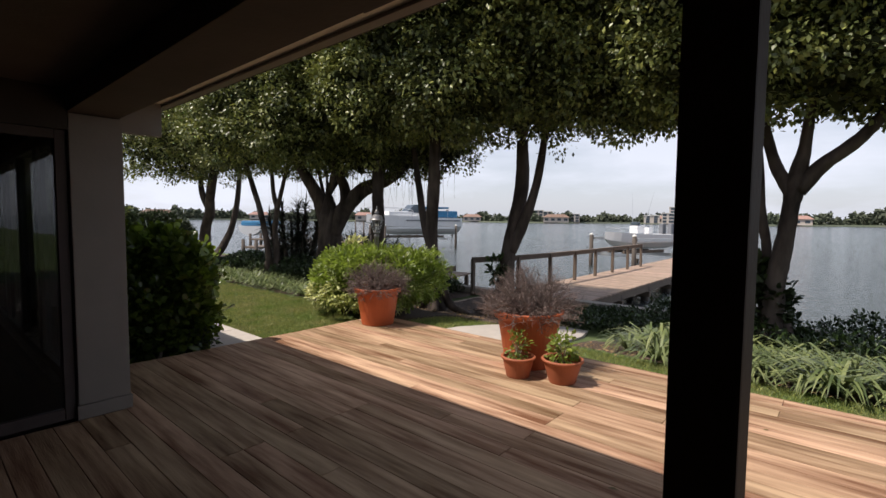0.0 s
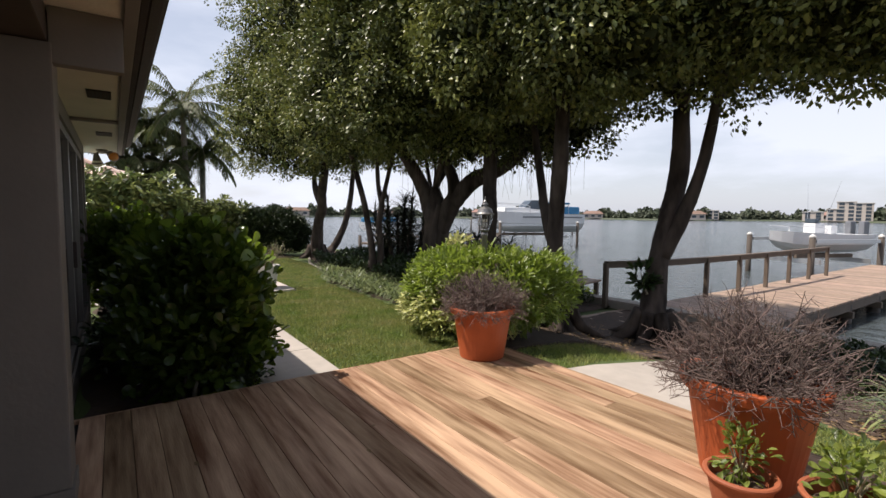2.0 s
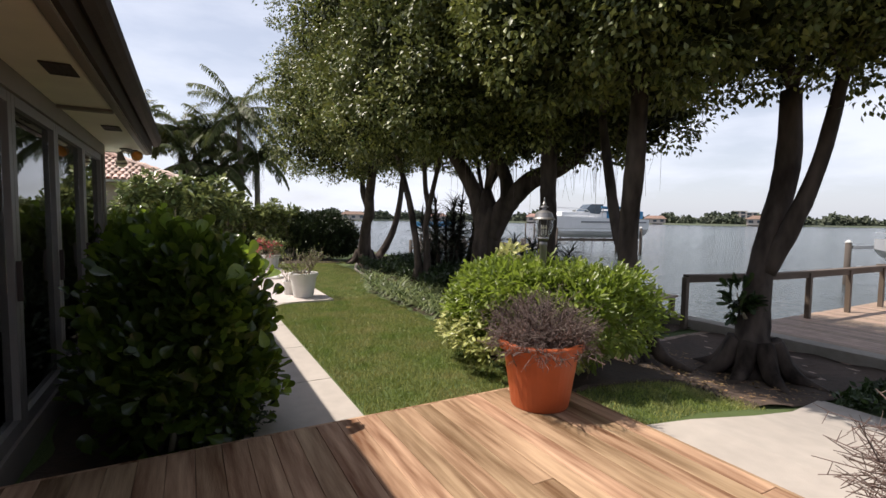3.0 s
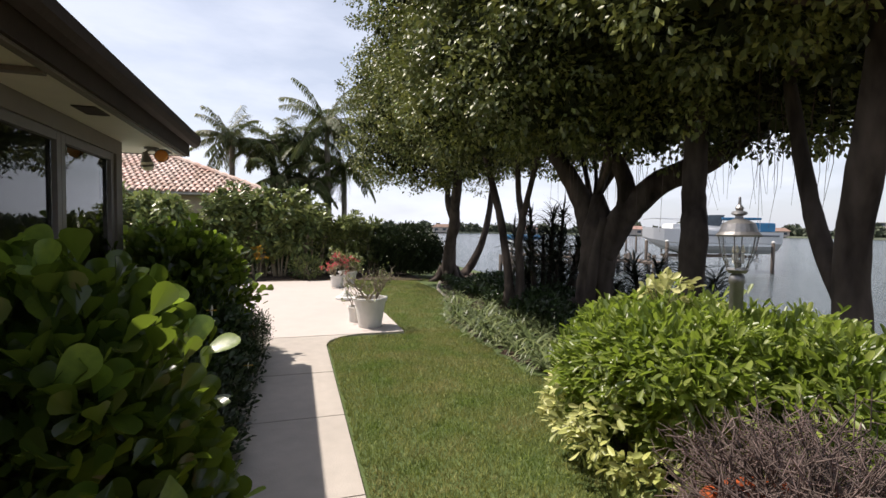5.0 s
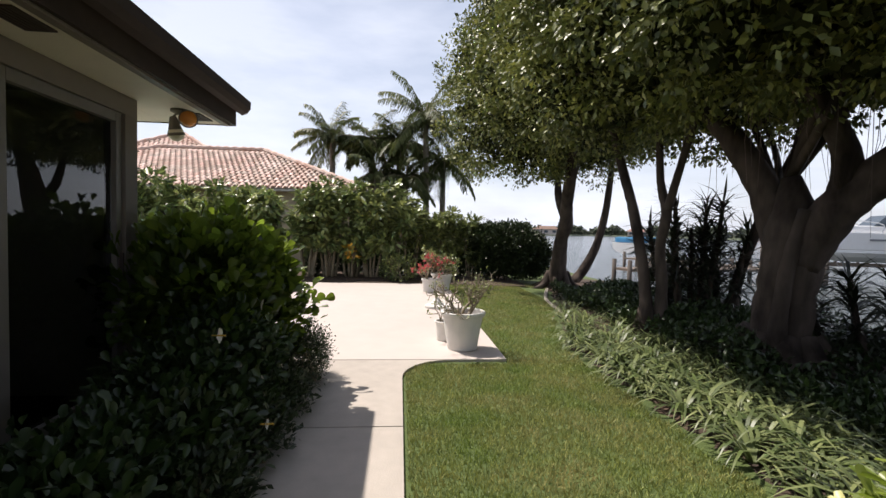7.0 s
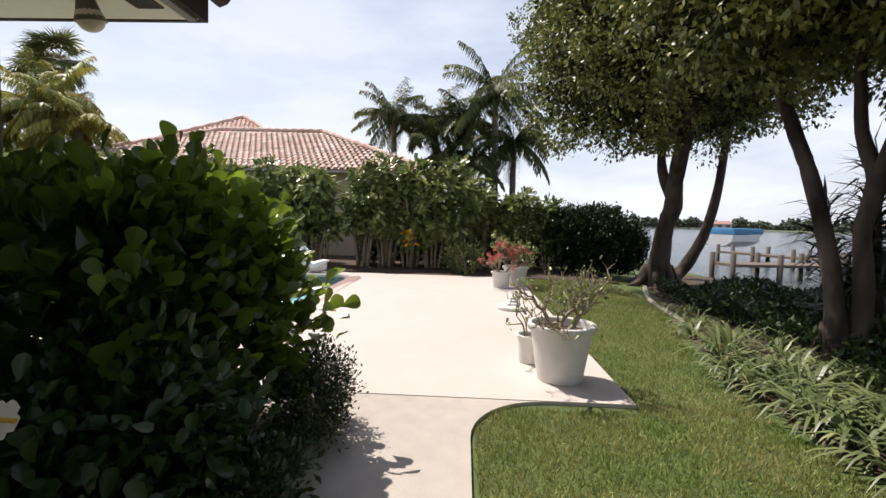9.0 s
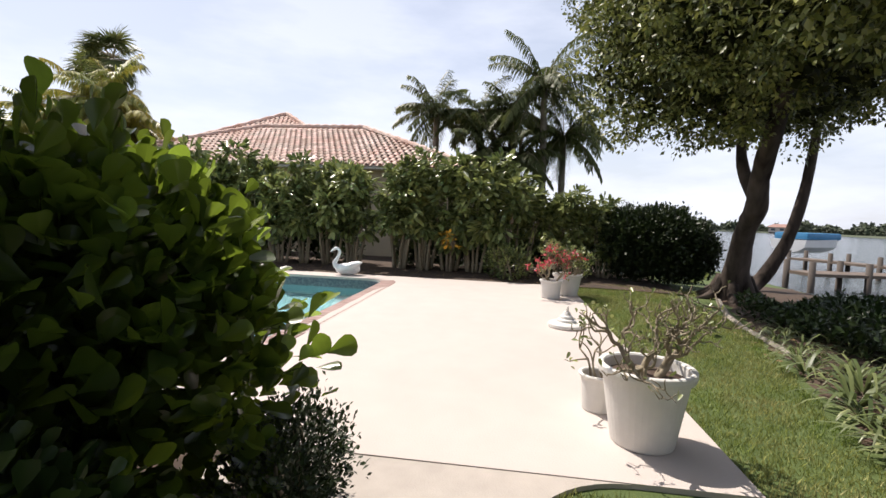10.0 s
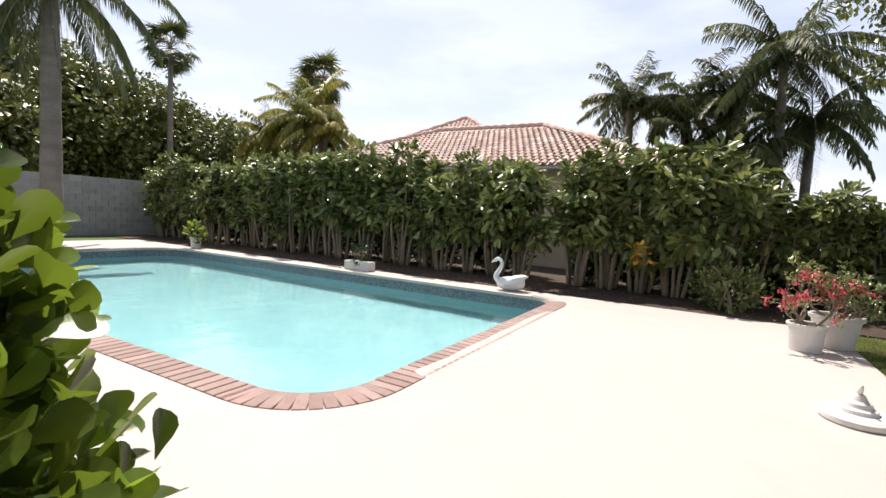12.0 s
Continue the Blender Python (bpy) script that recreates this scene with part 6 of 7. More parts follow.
# ---- neighbour's house ----
def neighbour():
    t = thing("neighbour_house", (-27, -5.3, 0), "single-storey cream stucco house with a pale terracotta tile roof", "house")
    boxed("wall", M_CREAM, (-4.2, 4.0, -5.9, 6.6, -0.05, 2.72), t, "cream stucco wall", bevel=0.02)
    boxed("eave_board", M_WHITEPOT, (-4.55, 4.45, -6.35, 7.05, 2.722, 2.80), t, "white eave board")
    w = boxed("window", M_WHITEPOT, (4.0, 4.04, -1.2, 0.4, 0.9, 2.1), t, "white framed window")
    boxed("pane", M_FARGLASS, (4.041, 4.05, -1.1, 0.3, 1.0, 2.0), w)
    ex0, ex1, ey0, ey1, ez = -4.6, 4.5, -6.4, 7.1, 2.81
    rz = 4.75
    ry0, ry1 = -2.0, 2.3
    faces = [((ex1, ey0), (ex1, ey1), (0, ry1), (0, ry0)), ((ex1, ey1), (ex0, ey1), (0, ry1)), ((ex0, ey1), (ex0, ey0), (0, ry0), (0, ry1)), ((ex0, ey0), (ex1, ey0), (0, ry0))]
    bm = bmesh.new()
    hgt = lambda q: rz if q in ((0, ry0), (0, ry1)) else ez
    for f in faces:
        bm.faces.new([bm.verts.new((*q, hgt(q))) for q in f])
    roof_ob = part("roof", bm, M_TILE2, t, "hipped roof of barrel tiles")
    # rear, higher roof
    bm = bmesh.new()
    pk = (-3.2, -2.6, 5.95)
    sq = [(1.5, -8.2, 3.0), (1.5, 3.0, 3.0), (-8.5, 3.0, 3.0), (-8.5, -8.2, 3.0)]
    for i in range(4):
        bm.faces.new([bm.verts.new(sq[i]), bm.verts.new(sq[(i + 1) % 4]), bm.verts.new(pk)])
    part("rear_roof", bm, M_TILE2, t, "higher pyramid roof behind")
    boxed("rear_wall", M_CREAM, (-8.0, 1.0, -7.7, 2.5, -0.05, 2.99), t, bevel=0)
    # tiles
    k = 7
    prof = [(math.cos(math.pi * i / (k - 1)), math.sin(math.pi * i / (k - 1))) for i in range(k)]
    tv = [(x, -c * 0.085, s * 0.055) for x in (0.0, 0.40) for c, s in prof]
    tv = [(x, y, z * (1.0 if x == 0 else 0.75) + (0.02 if x == 0 else 0)) for x, y, z in tv]
    tf = [(i, i + 1, k + i + 1, k + i) for i in range(k - 1)]
    me = bpy.data.meshes.new("tile")
    me.from_pydata(tv, [], tf)
    me.materials.append(M_TILE)
    V, F, S = [], [], []
    base = 0
    tva = np.array(tv)
    made = 0

    def lay(pA, pB, pC, pD, limit):
        """Rows of tiles over the plane whose eave runs pA-pB and whose top runs pD-pC."""
        nonlocal base, made
        A, B, C, D = (Vector(q) for q in (pA, pB, pC, pD))
        side = (B - A).normalized()
        nrm = (B - A).cross(D - A).normalized()
        if nrm.z < 0:
            nrm = -nrm
        up = nrm.cross(side)
        if up.z < 0:
            up = -up
        height = (D - A).dot(up)
        rows = int(height / 0.33)
        wid = (B - A).length
        la, lb = (D - A).dot(side), (C - A).dot(side)
        for r in range(rows):
            f = r * 0.33 / height
            s0, s1 = la * f, wid + (lb - wid) * f
            n = int((s1 - s0) / 0.215)
            for i in range(n):
                q = A + up * (r * 0.33) + side * (s0 + 0.11 + i * 0.215) + nrm * 0.012
                Rm = Matrix((up, nrm.cross(up), nrm)).transposed()
                if made < limit:
                    o = new("tile", me)
                    o.parent = roof_ob
                    o.matrix_basis = Matrix.Translation(q) @ Rm.to_4x4()
                    made += 1
                else:
                    m3 = np.array(Rm)
                    V.append(tva @ m3.T + np.array(q))
                    for a in tf:
                        F.extend([base + z for z in a])
                        S.append(4)
                    base += len(tv)

    lay((ex1, ey0, ez), (ex1, ey1, ez), (0, ry1, rz), (0, ry0, rz), 300)
    lay((ex1, ey1, ez), (ex0, ey1, ez), (0, ry1, rz), (0, ry1, rz), 300)
    lay((1.5, -8.2, 3.0), (1.5, 3.0, 3.0), pk, pk, 300)
    o = raw("tiles", np.concatenate(V), F, S, M_TILE2, roof_ob)
    o["kind"] = "stuff"
    # ridge caps
    for a, b in (((ex1, ey0, ez), (0, ry0, rz)), ((ex1, ey1, ez), (0, ry1, rz)), ((0, ry0, rz), (0, ry1, rz)), ((1.5, -8.2, 3.0), pk), ((1.5, 3.0, 3.0), pk)):
        bm = bmesh.new()
        n = 24
        pts = [Vector(a).lerp(Vector(b), i / n) + Vector((0, 0, 0.05 + 0.02 * (i % 2))) for i in range(n + 1)]
        tube(bm, pts, [0.10 + 0.015 * (i % 2) for i in range(n + 1)], 8)
        part("ridge_cap", bm, M_TILE2, roof_ob, "rounded hip and ridge tiles")


neighbour()


def block_wall():
    t = thing("block_wall", (-20, -16.0, 0), "grey concrete block boundary wall beyond the pool", "wall")
    t["kind"] = "structure"
    boxed("core", M_MORTAR, (-4, 8, -0.07, 0.07, -0.05, 2.0), t, bevel=0)
    me_bm = box(bmesh.new(), -0.195, 0.195, -0.012, 0.012, -0.095, 0.095, 0.004)
    me = bpy.data.meshes.new("block")
    me_bm.to_mesh(me)
    me_bm.free()
    me.materials.append(M_GREYWALL)
    for r in range(10):
        for c in range(29):
            o = new("block", me)
            o.parent = t
            o.matrix_basis = Matrix.Translation((-3.7 + c * 0.4 + (0.2 if r % 2 else 0), 0.08, 0.1 + r * 0.2))


block_wall()


# ---- pier, rail, bench, piles ----
def pier():
    t = thing("pier", (0, 0, -0.38), "long weathered timber pier running out over the bay", "pier")
    t["kind"] = "structure"
    x0, x1 = -7.1, -4.75
    boxed("stringer", M_RAIL, (x1 - 0.06, x1 - 0.01, 8.35, 27.4, -0.26, -0.045), t)
    boxed("stringer", M_RAIL, (x0 + 0.01, x0 + 0.06, 8.35, 27.4, -0.26, -0.045), t)
    boxed("stringer", M_RAIL, (-5.95, -5.9, 8.35, 27.4, -0.26, -0.045), t)
    for i in range(8):
        y = 10.7 + i * 2.35
        boxed("crossbeam", M_RAIL, (x0 - 0.08, x1 + 0.08, y - 0.07, y + 0.07, -0.42, -0.262), t)
        for x in (x0 + 0.12, x1 - 0.12):
            bm = bmesh.new()
            tube(bm, [(x, y + 0.15, -2.4), (x, y + 0.15, -0.8), (x, y + 0.15, -0.12)], [0.14, 0.135, 0.125], 12, 0.05, i)
            part("dock_post", bm, M_PILE, t, smooth=True)
    boxed("end_stringer", M_RAIL, (x1 + 0.02, -2.9, 23.4, 23.46, -0.26, -0.045), t)
    for x in (-3.1,):
        for y in (23.8, 26.8):
            bm = bmesh.new()
            tube(bm, [(x, y, -2.4), (x, y, -0.05)], [0.14, 0.125], 12)
            part("dock_post", bm, M_PILE, t, smooth=True)
    r = thing("pier_rail", (0, 0, -0.38), "low dark timber handrail along one side of the pier", "railing")
    r["kind"] = "structure"
    ps = [(-7.4, 9.75), (-6.98, 11.3), (-6.85, 12.9), (-6.8, 14.5), (-6.78, 16.1), (-6.78, 17.7), (-6.78, 19.3), (-6.78, 20.9)]
    for i, (x, y) in enumerate(ps):
        boxed("post", M_RAIL, (x - 0.045, x + 0.045, y - 0.045, y + 0.045, -0.2, 0.93), r)
    for i in range(len(ps) - 1):
        bm = bmesh.new()
        (xa, ya), (xb, yb) = ps[i], ps[i + 1]
        box(bm, -0.07, 0.07, 0, math.hypot(xb - xa, yb - ya) - 0.004, 0.932, 0.975, 0.005)
        bmesh.ops.transform(bm, matrix=Matrix.Translation((xa, ya, 0)) @ Matrix.Rotation(math.atan2(-(xb - xa), yb - ya), 4, "Z"), verts=bm.verts[:])
        part("handrail", bm, M_RAIL, r)
        bm = bmesh.new()
        box(bm, -0.02, 0.02, 0.05, math.hypot(xb - xa, yb - ya) - 0.05, 0.83, 0.93, 0.003)
        bmesh.ops.transform(bm, matrix=Matrix.Translation((xa, ya, 0)) @ Matrix.Rotation(math.atan2(-(xb - xa), yb - ya), 4, "Z"), verts=bm.verts[:])
        part("side_rail", bm, M_RAIL, r)
    b = thing("bench", (-8.15, 9.75, -0.37), "plain weathered timber bench at the head of the pier", "bench", rz=12)
    for x in (-0.18, -0.06, 0.06, 0.18):
        boxed("seat_board", M_PIER, (x - 0.055, x + 0.055, -0.75, 0.75, 0.40, 0.44), b)
    for x in (-0.18, 0.18):
        for y in (-0.6, 0.6):
            boxed("leg", M_RAIL, (x - 0.045, x + 0.045, y - 0.045, y + 0.045, 0.0, 0.36), b)
    for y in (-0.6, 0.6):
        boxed("brace", M_RAIL, (-0.22, 0.22, y - 0.045, y + 0.045, 0.361, 0.398), b)
    boxed("back", M_RAIL, (-0.26, -0.23, -0.75, 0.75, 0.45, 0.62), b)
    return t


PIER = pier()


# ---- boats ----
def hull(bm, length, beam, height, n=14):
    rings = []
    for i in range(n + 1):
        s = i / n
        w = beam / 2 * (1 - max(0, (s - 0.55) / 0.45) ** 2.2)
        sheer = height * (1 + 0.18 * s * s)
        keel = height * 0.05 + height * 0.75 * max(0, (s - 0.7) / 0.3) ** 2
        x = -length / 2 + length * s
        rings.append([bm.verts.new(p) for p in ((x, -w, sheer), (x, -w * 0.93, height * 0.5 + keel * 0.3), (x, -w * 0.6, height * 0.2 + keel * 0.7), (x, 0, keel), (x, w * 0.6, height * 0.2 + keel * 0.7), (x, w * 0.93, height * 0.5 + keel * 0.3), (x, w, sheer))])
    for a, b in zip(rings, rings[1:]):
        for k in range(6):
            bm.faces.new((a[k], a[k + 1], b[k + 1], b[k]))
        bm.faces.new((a[0], b[0], b[6], a[6]))
    bm.faces.new(rings[0])
    bmesh.ops.remove_doubles(bm, verts=bm.verts[:], dist=0.001)
    bmesh.ops.recalc_face_normals(bm, faces=bm.faces[:])
    return bm


def lift(loc, rz, L, W, top, label):
    t = thing("boat_lift", loc, label, "boat lift", rz=rz)
    for x in (-L / 2, L / 2):
        for y in (-W / 2, W / 2):
            bm = bmesh.new()
            tube(bm, [(x, y, -2.2), (x, y, top)], [0.12, 0.11], 12)
            p = part("lift_post", bm, M_PILE if top < 1.2 else M_WHITEPOT, t, smooth=True)
            part("cap", lathe(bmesh.new(), [(0.12, top + 0.001), (0.12, top + 0.05), (0.0, top + 0.14)], 14, x, y), M_WHITEPOT, p)
        boxed("cross_beam", M_ALU, (x * 0.75 - 0.06, x * 0.75 + 0.06, -W / 2, W / 2, -0.25, -0.05), t)
    for y in (-W / 2, W / 2):
        boxed("top_beam", M_ALU, (-L / 2 + 0.15, L / 2 - 0.15, y - 0.07, y + 0.07, top - 0.25, top - 0.1), t)
    for y in (-0.5, 0.5):
        boxed("bunk", M_RAIL, (-L * 0.42, L * 0.42, y - 0.08, y + 0.08, -0.048, 0.12), t)
    return t


def cruiser(loc, rz):
    t = thing("motor_cruiser", loc, "white motor cruiser with a blue canvas top, raised on a lift", "boat", rz=rz)
    part("hull", hull(bmesh.new(), 8.5, 2.7, 1.25), M_GEL, t, "white hull with a dark stripe")
    for s in (-1, 1):
        boxed("stripe", M_GREY, (-4.0, 1.2, s * 1.365 - 0.008, s * 1.365 + 0.008, 1.02, 1.10), t, bevel=0)
        bm = bmesh.new()
        p, r = smooth_path([(0.6, s * 1.15, 1.32), (0.7, s * 1.1, 1.8), (3.2, s * 0.6, 1.95), (4.2, s * 0.05, 1.9)], [0.02] * 4, 4)
        tube(bm, p, r, 6)
        part("bow_rail", bm, M_ALU, t)
    bm = bmesh.new()
    box(bm, -1.2, 2.6, -0.95, 0.95, 1.27, 1.68, 0.16)
    part("cabin", bm, M_GEL, t)
    bm = bmesh.new()
    a = [bm.verts.new(p) for p in ((-0.4, -1.05, 1.55), (0.9, -0.85, 1.62), (0.9, 0.85, 1.62), (-0.4, 1.05, 1.55), (-0.7, -1.0, 2.15), (0.2, -0.8, 2.15), (0.2, 0.8, 2.15), (-0.7, 1.0, 2.15))]
    for f in ((0, 1, 5, 4), (1, 2, 6, 5), (2, 3, 7, 6), (4, 5, 6, 7)):
        bm.faces.new([a[i] for i in f])
    part("windscreen", bm, M_FARGLASS, t)
    bm = bmesh.new()
    box(bm, -3.0, -0.5, -1.1, 1.1, 1.90, 2.02, 0.05)
    part("canopy", bm, M_BLUE, t, "blue canvas canopy")
    bm = bmesh.new()
    box(bm, -3.9, -1.0, -1.1, 1.1, 1.27, 1.75, 0.12)
    part("cockpit_cover", bm, M_BLUE, t, "blue canvas cover")
    for x in (-2.9, -0.6):
        for s in (-1, 1):
            boxed("canopy_post", M_ALU, (x - 0.02, x + 0.02, s * 1.08 - 0.02, s * 1.08 + 0.02, 1.3, 1.90), t)
    t.scale = (1.0, 1.0, 1.25)




def console_boat(loc, rz):
    t = thing("centre_console_boat", loc, "white centre console fishing boat raised on a lift", "boat", rz=rz)
    part("hull", hull(bmesh.new(), 6.6, 2.3, 1.05), M_GEL, t, "white hull")
    bm = bmesh.new()
    box(bm, -0.45, 0.35, -0.34, 0.34, 1.06, 1.62, 0.10)
    part("console", bm, M_GEL, t)
    bm = bmesh.new()
    box(bm, 0.0, 0.3, -0.3, 0.3, 1.621, 1.86, 0.05)
    part("windshield", bm, M_FARGLASS, t)
    bm = bmesh.new()
    box(bm, -1.3, -0.8, -0.4, 0.4, 1.06, 1.5, 0.08)
    part("seat", bm, M_GEL, t)
    for s in (-0.35, 0.35):
        bm = bmesh.new()
        box(bm, -3.7, -3.25, s - 0.16, s + 0.16, 0.7, 1.75, 0.08)
        part("outboard_motor", bm, M_GREY, t)
    for s in (-1, 1):
        bm = bmesh.new()
        p, r = smooth_path([(0.5, s * 1.05, 1.12), (0.6, s * 1.0, 1.4), (2.4, s * 0.6, 1.5), (3.1, s * 0.05, 1.5)], [0.018] * 4, 4)
        tube(bm, p, r, 6)
        part("bow_rail", bm, M_ALU, t)
        bm = bmesh.new()
        tube(bm, [(-0.2, s * 0.5, 1.8), (-0.6, s * 0.9, 3.8)], [0.014, 0.006], 5)
        part("outrigger", bm, M_ALU, t)
    t.scale = (0.76, 0.80, 0.85)


cruiser((-29.2, 29.6, 0.12), -112)
lift((-29.2, 29.6, 0.0), -112, 6.6, 3.8, 1.0, "boat lift with dark piles under the cruiser")
console_boat((-9.05, 27.0, -0.05), -110)
lift((-9.05, 27.0, -0.13), -110, 3.9, 2.9, 0.9, "boat lift with white piles beside the pier")


def small_dock(loc, rz, L, label):
    t = thing("neighbour_dock", loc, label, "dock", rz=rz)
    boxed("deck", M_RAIL, (-L / 2, L / 2, -0.7, 0.7, 0.0, 0.12), t, bevel=0.01)
    n = int(L / 2.2)
    for i in range(n + 1):
        for y in (-0.62, 0.62):
            x = -L / 2 + L * i / n
            bm = bmesh.new()
            tube(bm, [(x, y, -2.0), (x, y, 0.55)], [0.12, 0.11], 9)
            part("dock_post", bm, M_PILE, t, smooth=True)


small_dock((-29, 19.5, -0.35), 100, 11, "neighbour's dark timber dock on piles")
small_dock((-33, 22.0, -0.35), 20, 12, "neighbour's dark timber dock on piles")
t = thing("covered_boat", (-41.5, 22.3, -0.1), "small boat under a blue canvas cover by the neighbour's dock", "boat", rz=125)
part("hull", hull(bmesh.new(), 5.5, 2.0, 0.9), M_GEL, t)
bm = bmesh.new()
box(bm, -2.5, 1.6, -0.95, 0.95, 0.92, 1.35, 0.18)
part("cover", bm, M_BLUE, t, "blue canvas cover")
for i in range(10):
    o = bmesh.new()
    x, y = -45 - (i % 5) * 3.2, 45 + (i // 5) * 7 + (i % 3)
    tube(o, [(0, 0, -2), (0, 0, 1.6)], [0.13, 0.12], 8)
    q = part("mooring_post", o, M_PILE, None, smooth=True)
    q.location = (x, y, -0.5)
    tagged(q, "dark mooring pile standing in the bay", "pile", "mooring piles")


# ---- the far shore ----
def far_shore():
    rg = np.random.default_rng(77)
    n = 90
    V, F = [], []
    for i in range(n + 1):
        a = radians(60 + 125 * i / n)
        r = 430 + 40 * math.sin(i * 0.4)
        for rr, z in ((r, -1.4), (r + 3, 0.2), (r + 160, 1.5)):
            V.append((rr * math.cos(a), rr * math.sin(a), z))
    for i in range(n):
        b = i * 3
        for k in range(2):
            F.append((b + k, b + k + 1, b + k + 4, b + k + 3))
    o = raw("backdrop", np.array(V), np.array(F).ravel(), np.full(len(F), 4), M_FAR)
    tagged(o, "low far shore across the bay", "shore", kind="structure")
    m = 52000
    a = radians(60) + radians(125) * rg.random(m)
    r = 436 + 40 * np.sin((np.degrees(a) - 60) / 125 * 90 * 0.4) + 45 * rg.random(m)
    deg = np.degrees(a)
    h = 4.6 + 1.6 * np.sin(deg * 3.1) + 2.0 * np.sin(deg * 1.3 + 1) + 1.5 * np.sin(deg * 11) + np.where(deg < 90, 4.0, 0)
    z = np.abs(h) * rg.random(m) ** 0.7
    C = np.column_stack([r * np.cos(a), r * np.sin(a), z + 0.3])
    A = rg.normal(size=C.shape)
    N = rg.normal(size=C.shape) + [0, 0, 1.0]
    L = 2.6 * (0.6 + 0.8 * rg.random(m))
    tagged(foliage("far_woods", C, A, N, L, L * 0.8, M_FAR), "hazy line of trees on the far shore", "woods", kind="stuff")

    def block(deg, r, w, d, h, storeys, label, roof=False):
        a = radians(deg)
        t = thing("apartment_building" if storeys > 2 else "shore_house", (r * math.cos(a), r * math.sin(a), 0.0), label, "building", "buildings on the far shore", rz=deg + 90)
        boxed("wall", M_FARWALL, (-w / 2, w / 2, -d / 2, d / 2, -0.2, h), t, bevel=0.1)
        if roof:
            bm = bmesh.new()
            q = [bm.verts.new(p) for p in ((-w / 2 - 1, -d / 2 - 1, h), (w / 2 + 1, -d / 2 - 1, h), (w / 2 + 1, d / 2 + 1, h), (-w / 2 - 1, d / 2 + 1, h), (-w / 3, 0, h + 2.6), (w / 3, 0, h + 2.6))]
            for f in ((0, 1, 5, 4), (1, 2, 5), (2, 3, 4, 5), (3, 0, 4)):
                bm.faces.new([q[i] for i in f])
            part("roof", bm, M_FARROOF, t)
        else:
            boxed("roof", M_WHITEPOT, (-w / 2 - 0.5, w / 2 + 0.5, -d / 2 - 0.5, d / 2 + 0.5, h + 0.01, h + 0.5), t, bevel=0)
        n = max(2, int(w / 5))
        for s in range(storeys):
            for k in range(n):
                x = -w / 2 + w * (k + 0.5) / n
                z = h * (s + 0.55) / storeys
                boxed("window", M_FARGLASS, (x - 1.4, x + 1.4, d / 2 + 0.02, d / 2 + 0.12, z - 0.9, z + 0.9), t, bevel=0)

    for deg, w, h, st in ((119.5, 9, 10, 4), (118.4, 8, 9, 4), (115.3, 8, 7, 3), (105.4, 9, 8, 3), (104.6, 10, 13, 5), (103.4, 10, 12, 5), (101.4, 8, 11, 4), (100.3, 11, 13, 5), (98.8, 12, 13, 5), (96.9, 7, 10, 4), (107, 12, 6, 3)):
        block(deg, 432, w, 14, h, st, "pale apartment building on the far shore")
    for k in range(8):
        deg = 84 + k * 11.2 + rg.uniform(-1.5, 1.5)
        block(deg, 428 + 40 * math.sin((deg - 60) / 125 * 90 * 0.4), rg.uniform(12, 22), 9, 4.0, 1, "low waterfront house on the far shore", True)


far_shore()


# ---- pieces: planks, boards, bricks ----
def plank_mesh(l, w, h, bevel=0.004):
    bm = box(bmesh.new(), 0, l, 0, w, -h, 0)
    me = bpy.data.meshes.new("plank")
    top = [e for e in bm.edges if all(v.co.z > -0.001 for v in e.verts)]
    bmesh.ops.bevel(bm, geom=top, offset=bevel, segments=1, affect="EDGES")
    bm.to_mesh(me)
    bm.free()
    return me


def deck():
    t = thing("timber_deck", (0, 0, DECK), "broad weathered cedar plank deck, half in the eave's shade", "deck")
    t["kind"] = "structure"
    rnd = random.Random(3)
    x0, x1, y0, y1 = -5.13, 5.2, -3.04, 4.56
    w = 0.1388
    pitch = 0.1412
    rows = int((y1 - y0) / pitch)
    cache = {}
    for r in range(rows):
        y = y1 - (r + 1) * pitch
        x = x0
        first = True
        while x < x1 - 0.1:
            l = rnd.choice((1.2, 1.8, 2.4, 3.0, 3.6)) if first else rnd.choice((2.4, 3.0, 3.6, 4.2))
            l = min(l, x1 - x)
            if y < 0.74 and x + l < -3.96:
                x += l
                first = False
                continue
            k = round(l, 2)
            if k not in cache:
                cache[k] = plank_mesh(k - 0.003, w, 0.028, 0.0025)
                cache[k].materials.append(M_DECK)
            if l > 0.0:
                xx = x if y > 0.95 else max(x, -3.96)
                if xx == x:
                    o = new("plank", cache[k])
                    o.parent = t
                    o.matrix_basis = Matrix.Translation((x, y, rnd.uniform(-0.0015, 0.0)))
                else:
                    k2 = round(x + l - xx, 3)
                    me = plank_mesh(k2 - 0.004, w, 0.028)
                    me.materials.append(M_DECK)
                    o = new("plank", me)
                    o.parent = t
                    o.matrix_basis = Matrix.Translation((xx, y, 0))
            x += l
            first = False
    boxed("skirt", M_DECK, (x0 - 0.024, x0 - 0.001, 0.97, y1, -0.20, -0.002), t)
    boxed("skirt", M_DECK, (x0 - 0.024, x1, y1 + 0.001, y1 + 0.024, -0.20, -0.002), t)
    boxed("subfloor", M_RUBBER, (x0, x1, 0.96, y1, -0.2, -0.032), t, bevel=0)
    boxed("subfloor", M_RUBBER, (-3.96, x1, y0, 0.957, -0.2, -0.032), t, bevel=0)


deck()


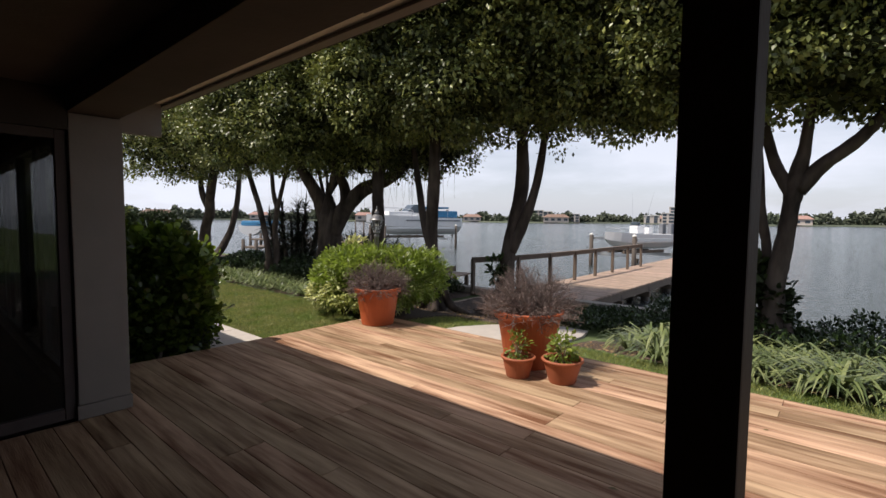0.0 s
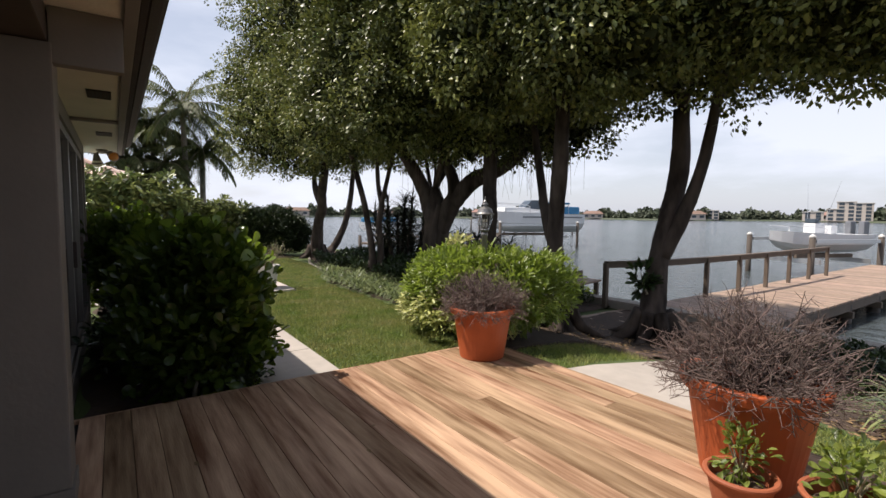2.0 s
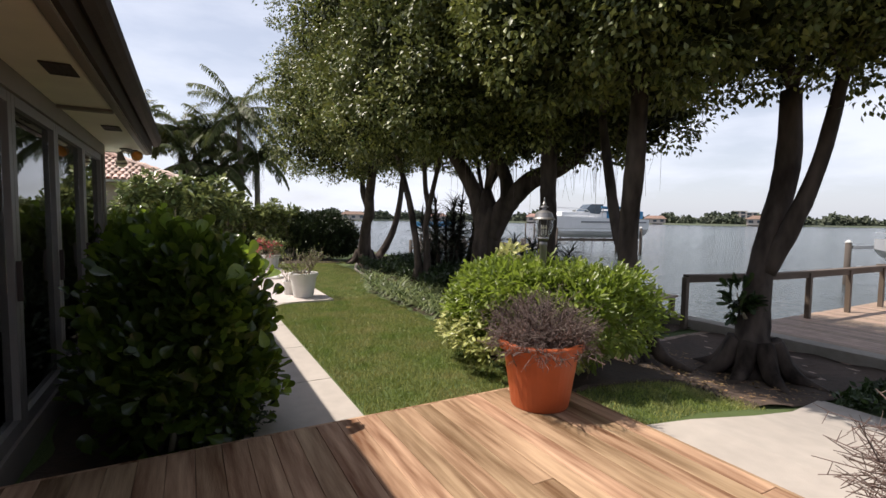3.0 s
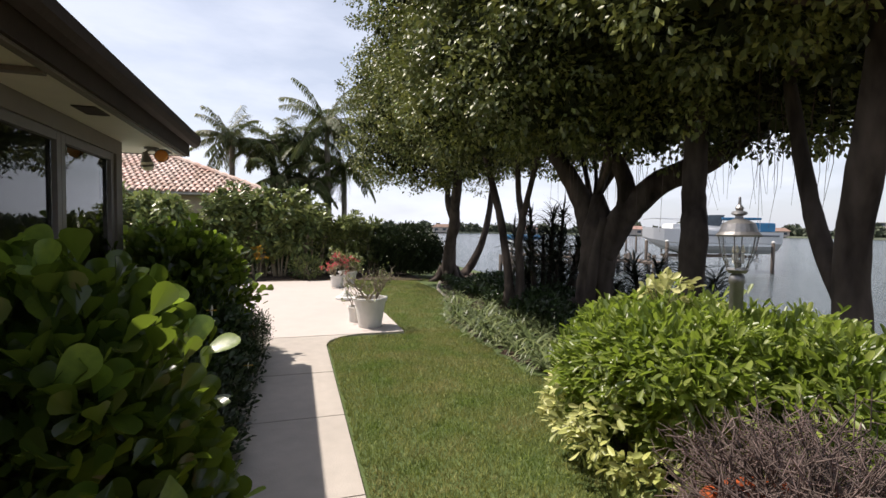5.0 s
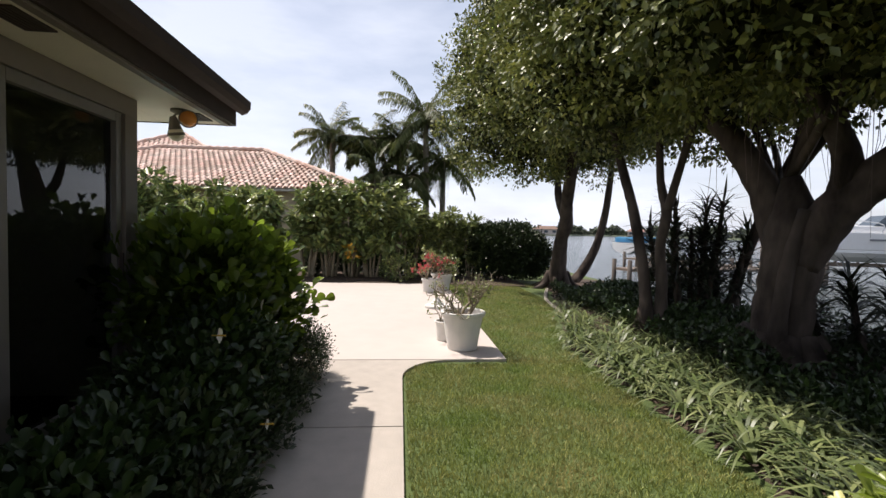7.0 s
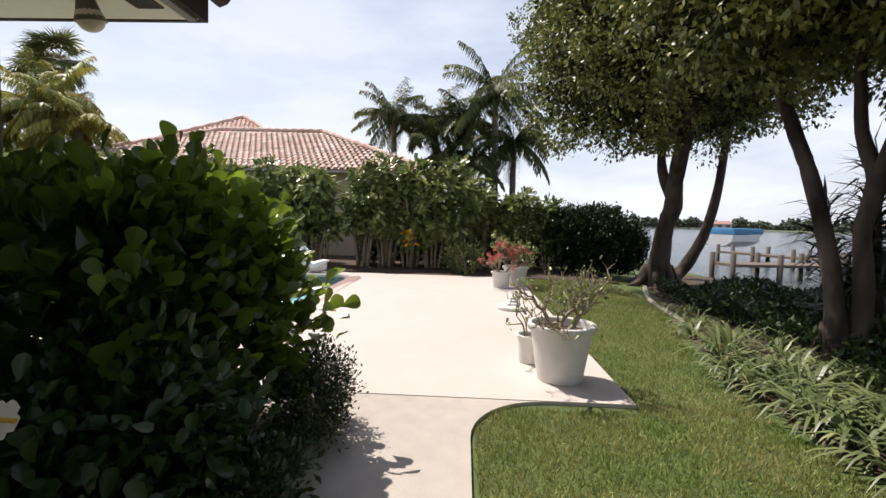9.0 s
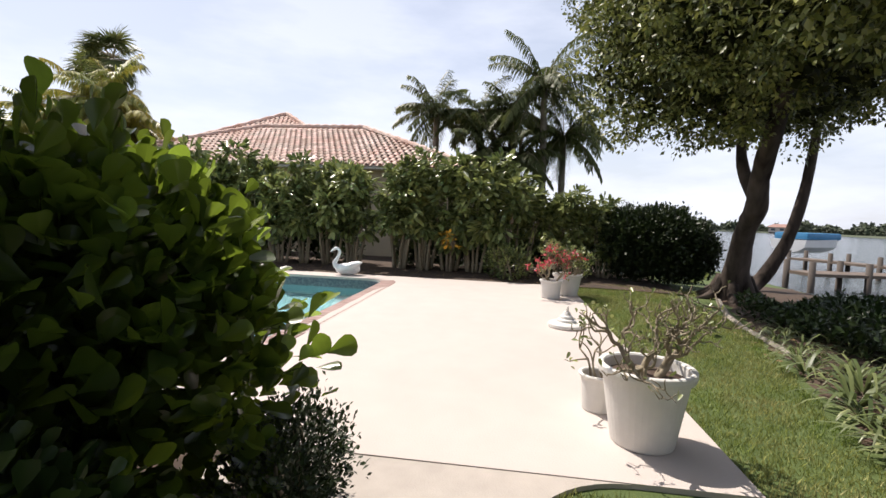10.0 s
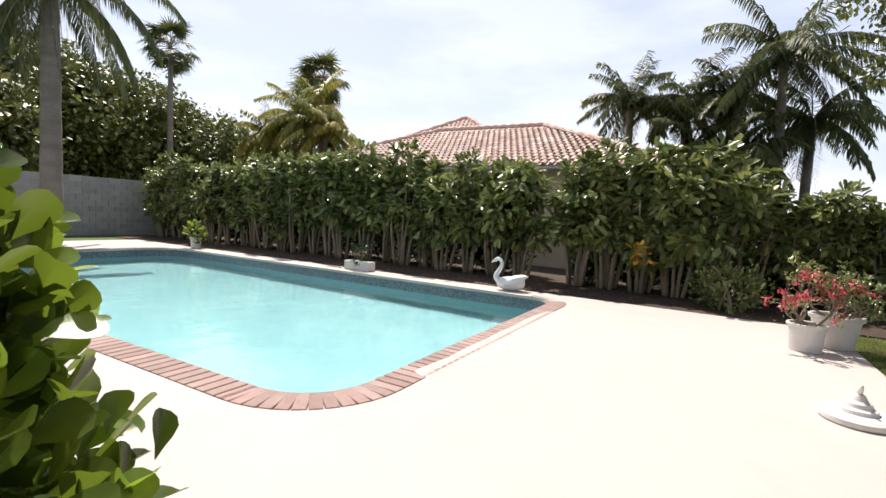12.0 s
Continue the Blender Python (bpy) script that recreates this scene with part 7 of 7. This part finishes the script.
def pier_boards():
    rnd = random.Random(4)
    me = plank_mesh(2.35, 0.14, 0.04)
    me.materials.append(M_PIER)
    me2 = plank_mesh(4.1, 0.14, 0.04)
    me2.materials.append(M_PIER)
    y = 8.3
    while y < 27.3:
        wide = y > 23.4
        o = new("board", me2 if wide else me)
        o.parent = PIER
        o.matrix_basis = Matrix.Translation((-7.1 + rnd.uniform(-0.012, 0.012), y, rnd.uniform(-0.004, 0.0)))
        y += 0.148


pier_boards()


def bricks():
    """Coping bricks laid on edge round the front and the side of the pool."""
    me_bm = box(bmesh.new(), 0.005, 0.295, -0.048, 0.048, -0.05, 0.006)
    bmesh.ops.bevel(me_bm, geom=me_bm.edges[:], offset=0.005, segments=1, affect="EDGES")
    me = bpy.data.meshes.new("brick")
    me_bm.to_mesh(me)
    me_bm.free()
    me.materials.append(M_BRICK)
    bm = bmesh.new()
    pts = [Vector((x, y, 0)) for x, y in COP_IN] + [Vector((*COP_IN[0], 0))]
    outs = [Vector((x, y, 0)) for x, y in COP_OUT] + [Vector((*COP_OUT[0], 0))]
    d = 0.0
    for i in range(len(pts) - 1):
        seg = (outs[i + 1] - outs[i]).length
        if seg < 1e-4:
            continue
        while d < seg:
            a = pts[i].lerp(pts[i + 1], d / seg)
            o_ = outs[i].lerp(outs[i + 1], d / seg)
            n = (o_ - a).normalized()
            back = o_.x < -17.6
            if back:
                b = box(bm, 0.003, 0.297, -0.056, 0.056, -0.05, 0.004)
                vs = b.verts[-8:]
                bmesh.ops.transform(bm, matrix=Matrix.Translation(a + Vector((15, 5, 0))) @ Matrix.Rotation(math.atan2(n.y, n.x), 4, "Z"), verts=vs)
            else:
                o = new("brick", me)
                o.parent = POOL
                o.matrix_basis = Matrix.Translation(a + Vector((15, 5, 0))) @ Matrix.Rotation(math.atan2(n.y, n.x), 4, "Z")
            d += 0.113
        d -= seg
    part("coping", bm, M_PATIO, POOL, "white coated coping along the far side")


def coat_lip():
    """The patio's white coat laps over the outer ends of the bricks along one side, with a rounded end."""
    bm = bmesh.new()
    y0, y1, x0, x1 = 5.70, 5.84, -1.75, 1.82
    ring = [(x0, y1), (x0 + 0.25, y0 + 0.05), (x0 + 0.6, y0)] + [(x0 + 0.6 + i * 0.4, y0 + 0.008 * (-1) ** i) for i in range(1, 7)]
    ring += [(x1 - 0.10, y0 - 0.03), (x1 - 0.04, y0 - 0.02), (x1, y0 + 0.03), (x1 + 0.02, y1)]
    lo, hi = ([bm.verts.new((x, y, z)) for x, y in ring] for z in (-0.01, 0.011))
    bm.faces.new(hi[::-1])
    for v in hi:
        if v.co.y > y1 - 0.001:
            v.co.z = 0.001
    for a in range(len(ring)):
        b = (a + 1) % len(ring)
        bm.faces.new((lo[a], lo[b], hi[b], hi[a]))
    bmesh.ops.recalc_face_normals(bm, faces=bm.faces[:])
    part("coat_lip", bm, M_PATIO, POOL, "white coating lapping over the brick ends")


bricks()
coat_lip()
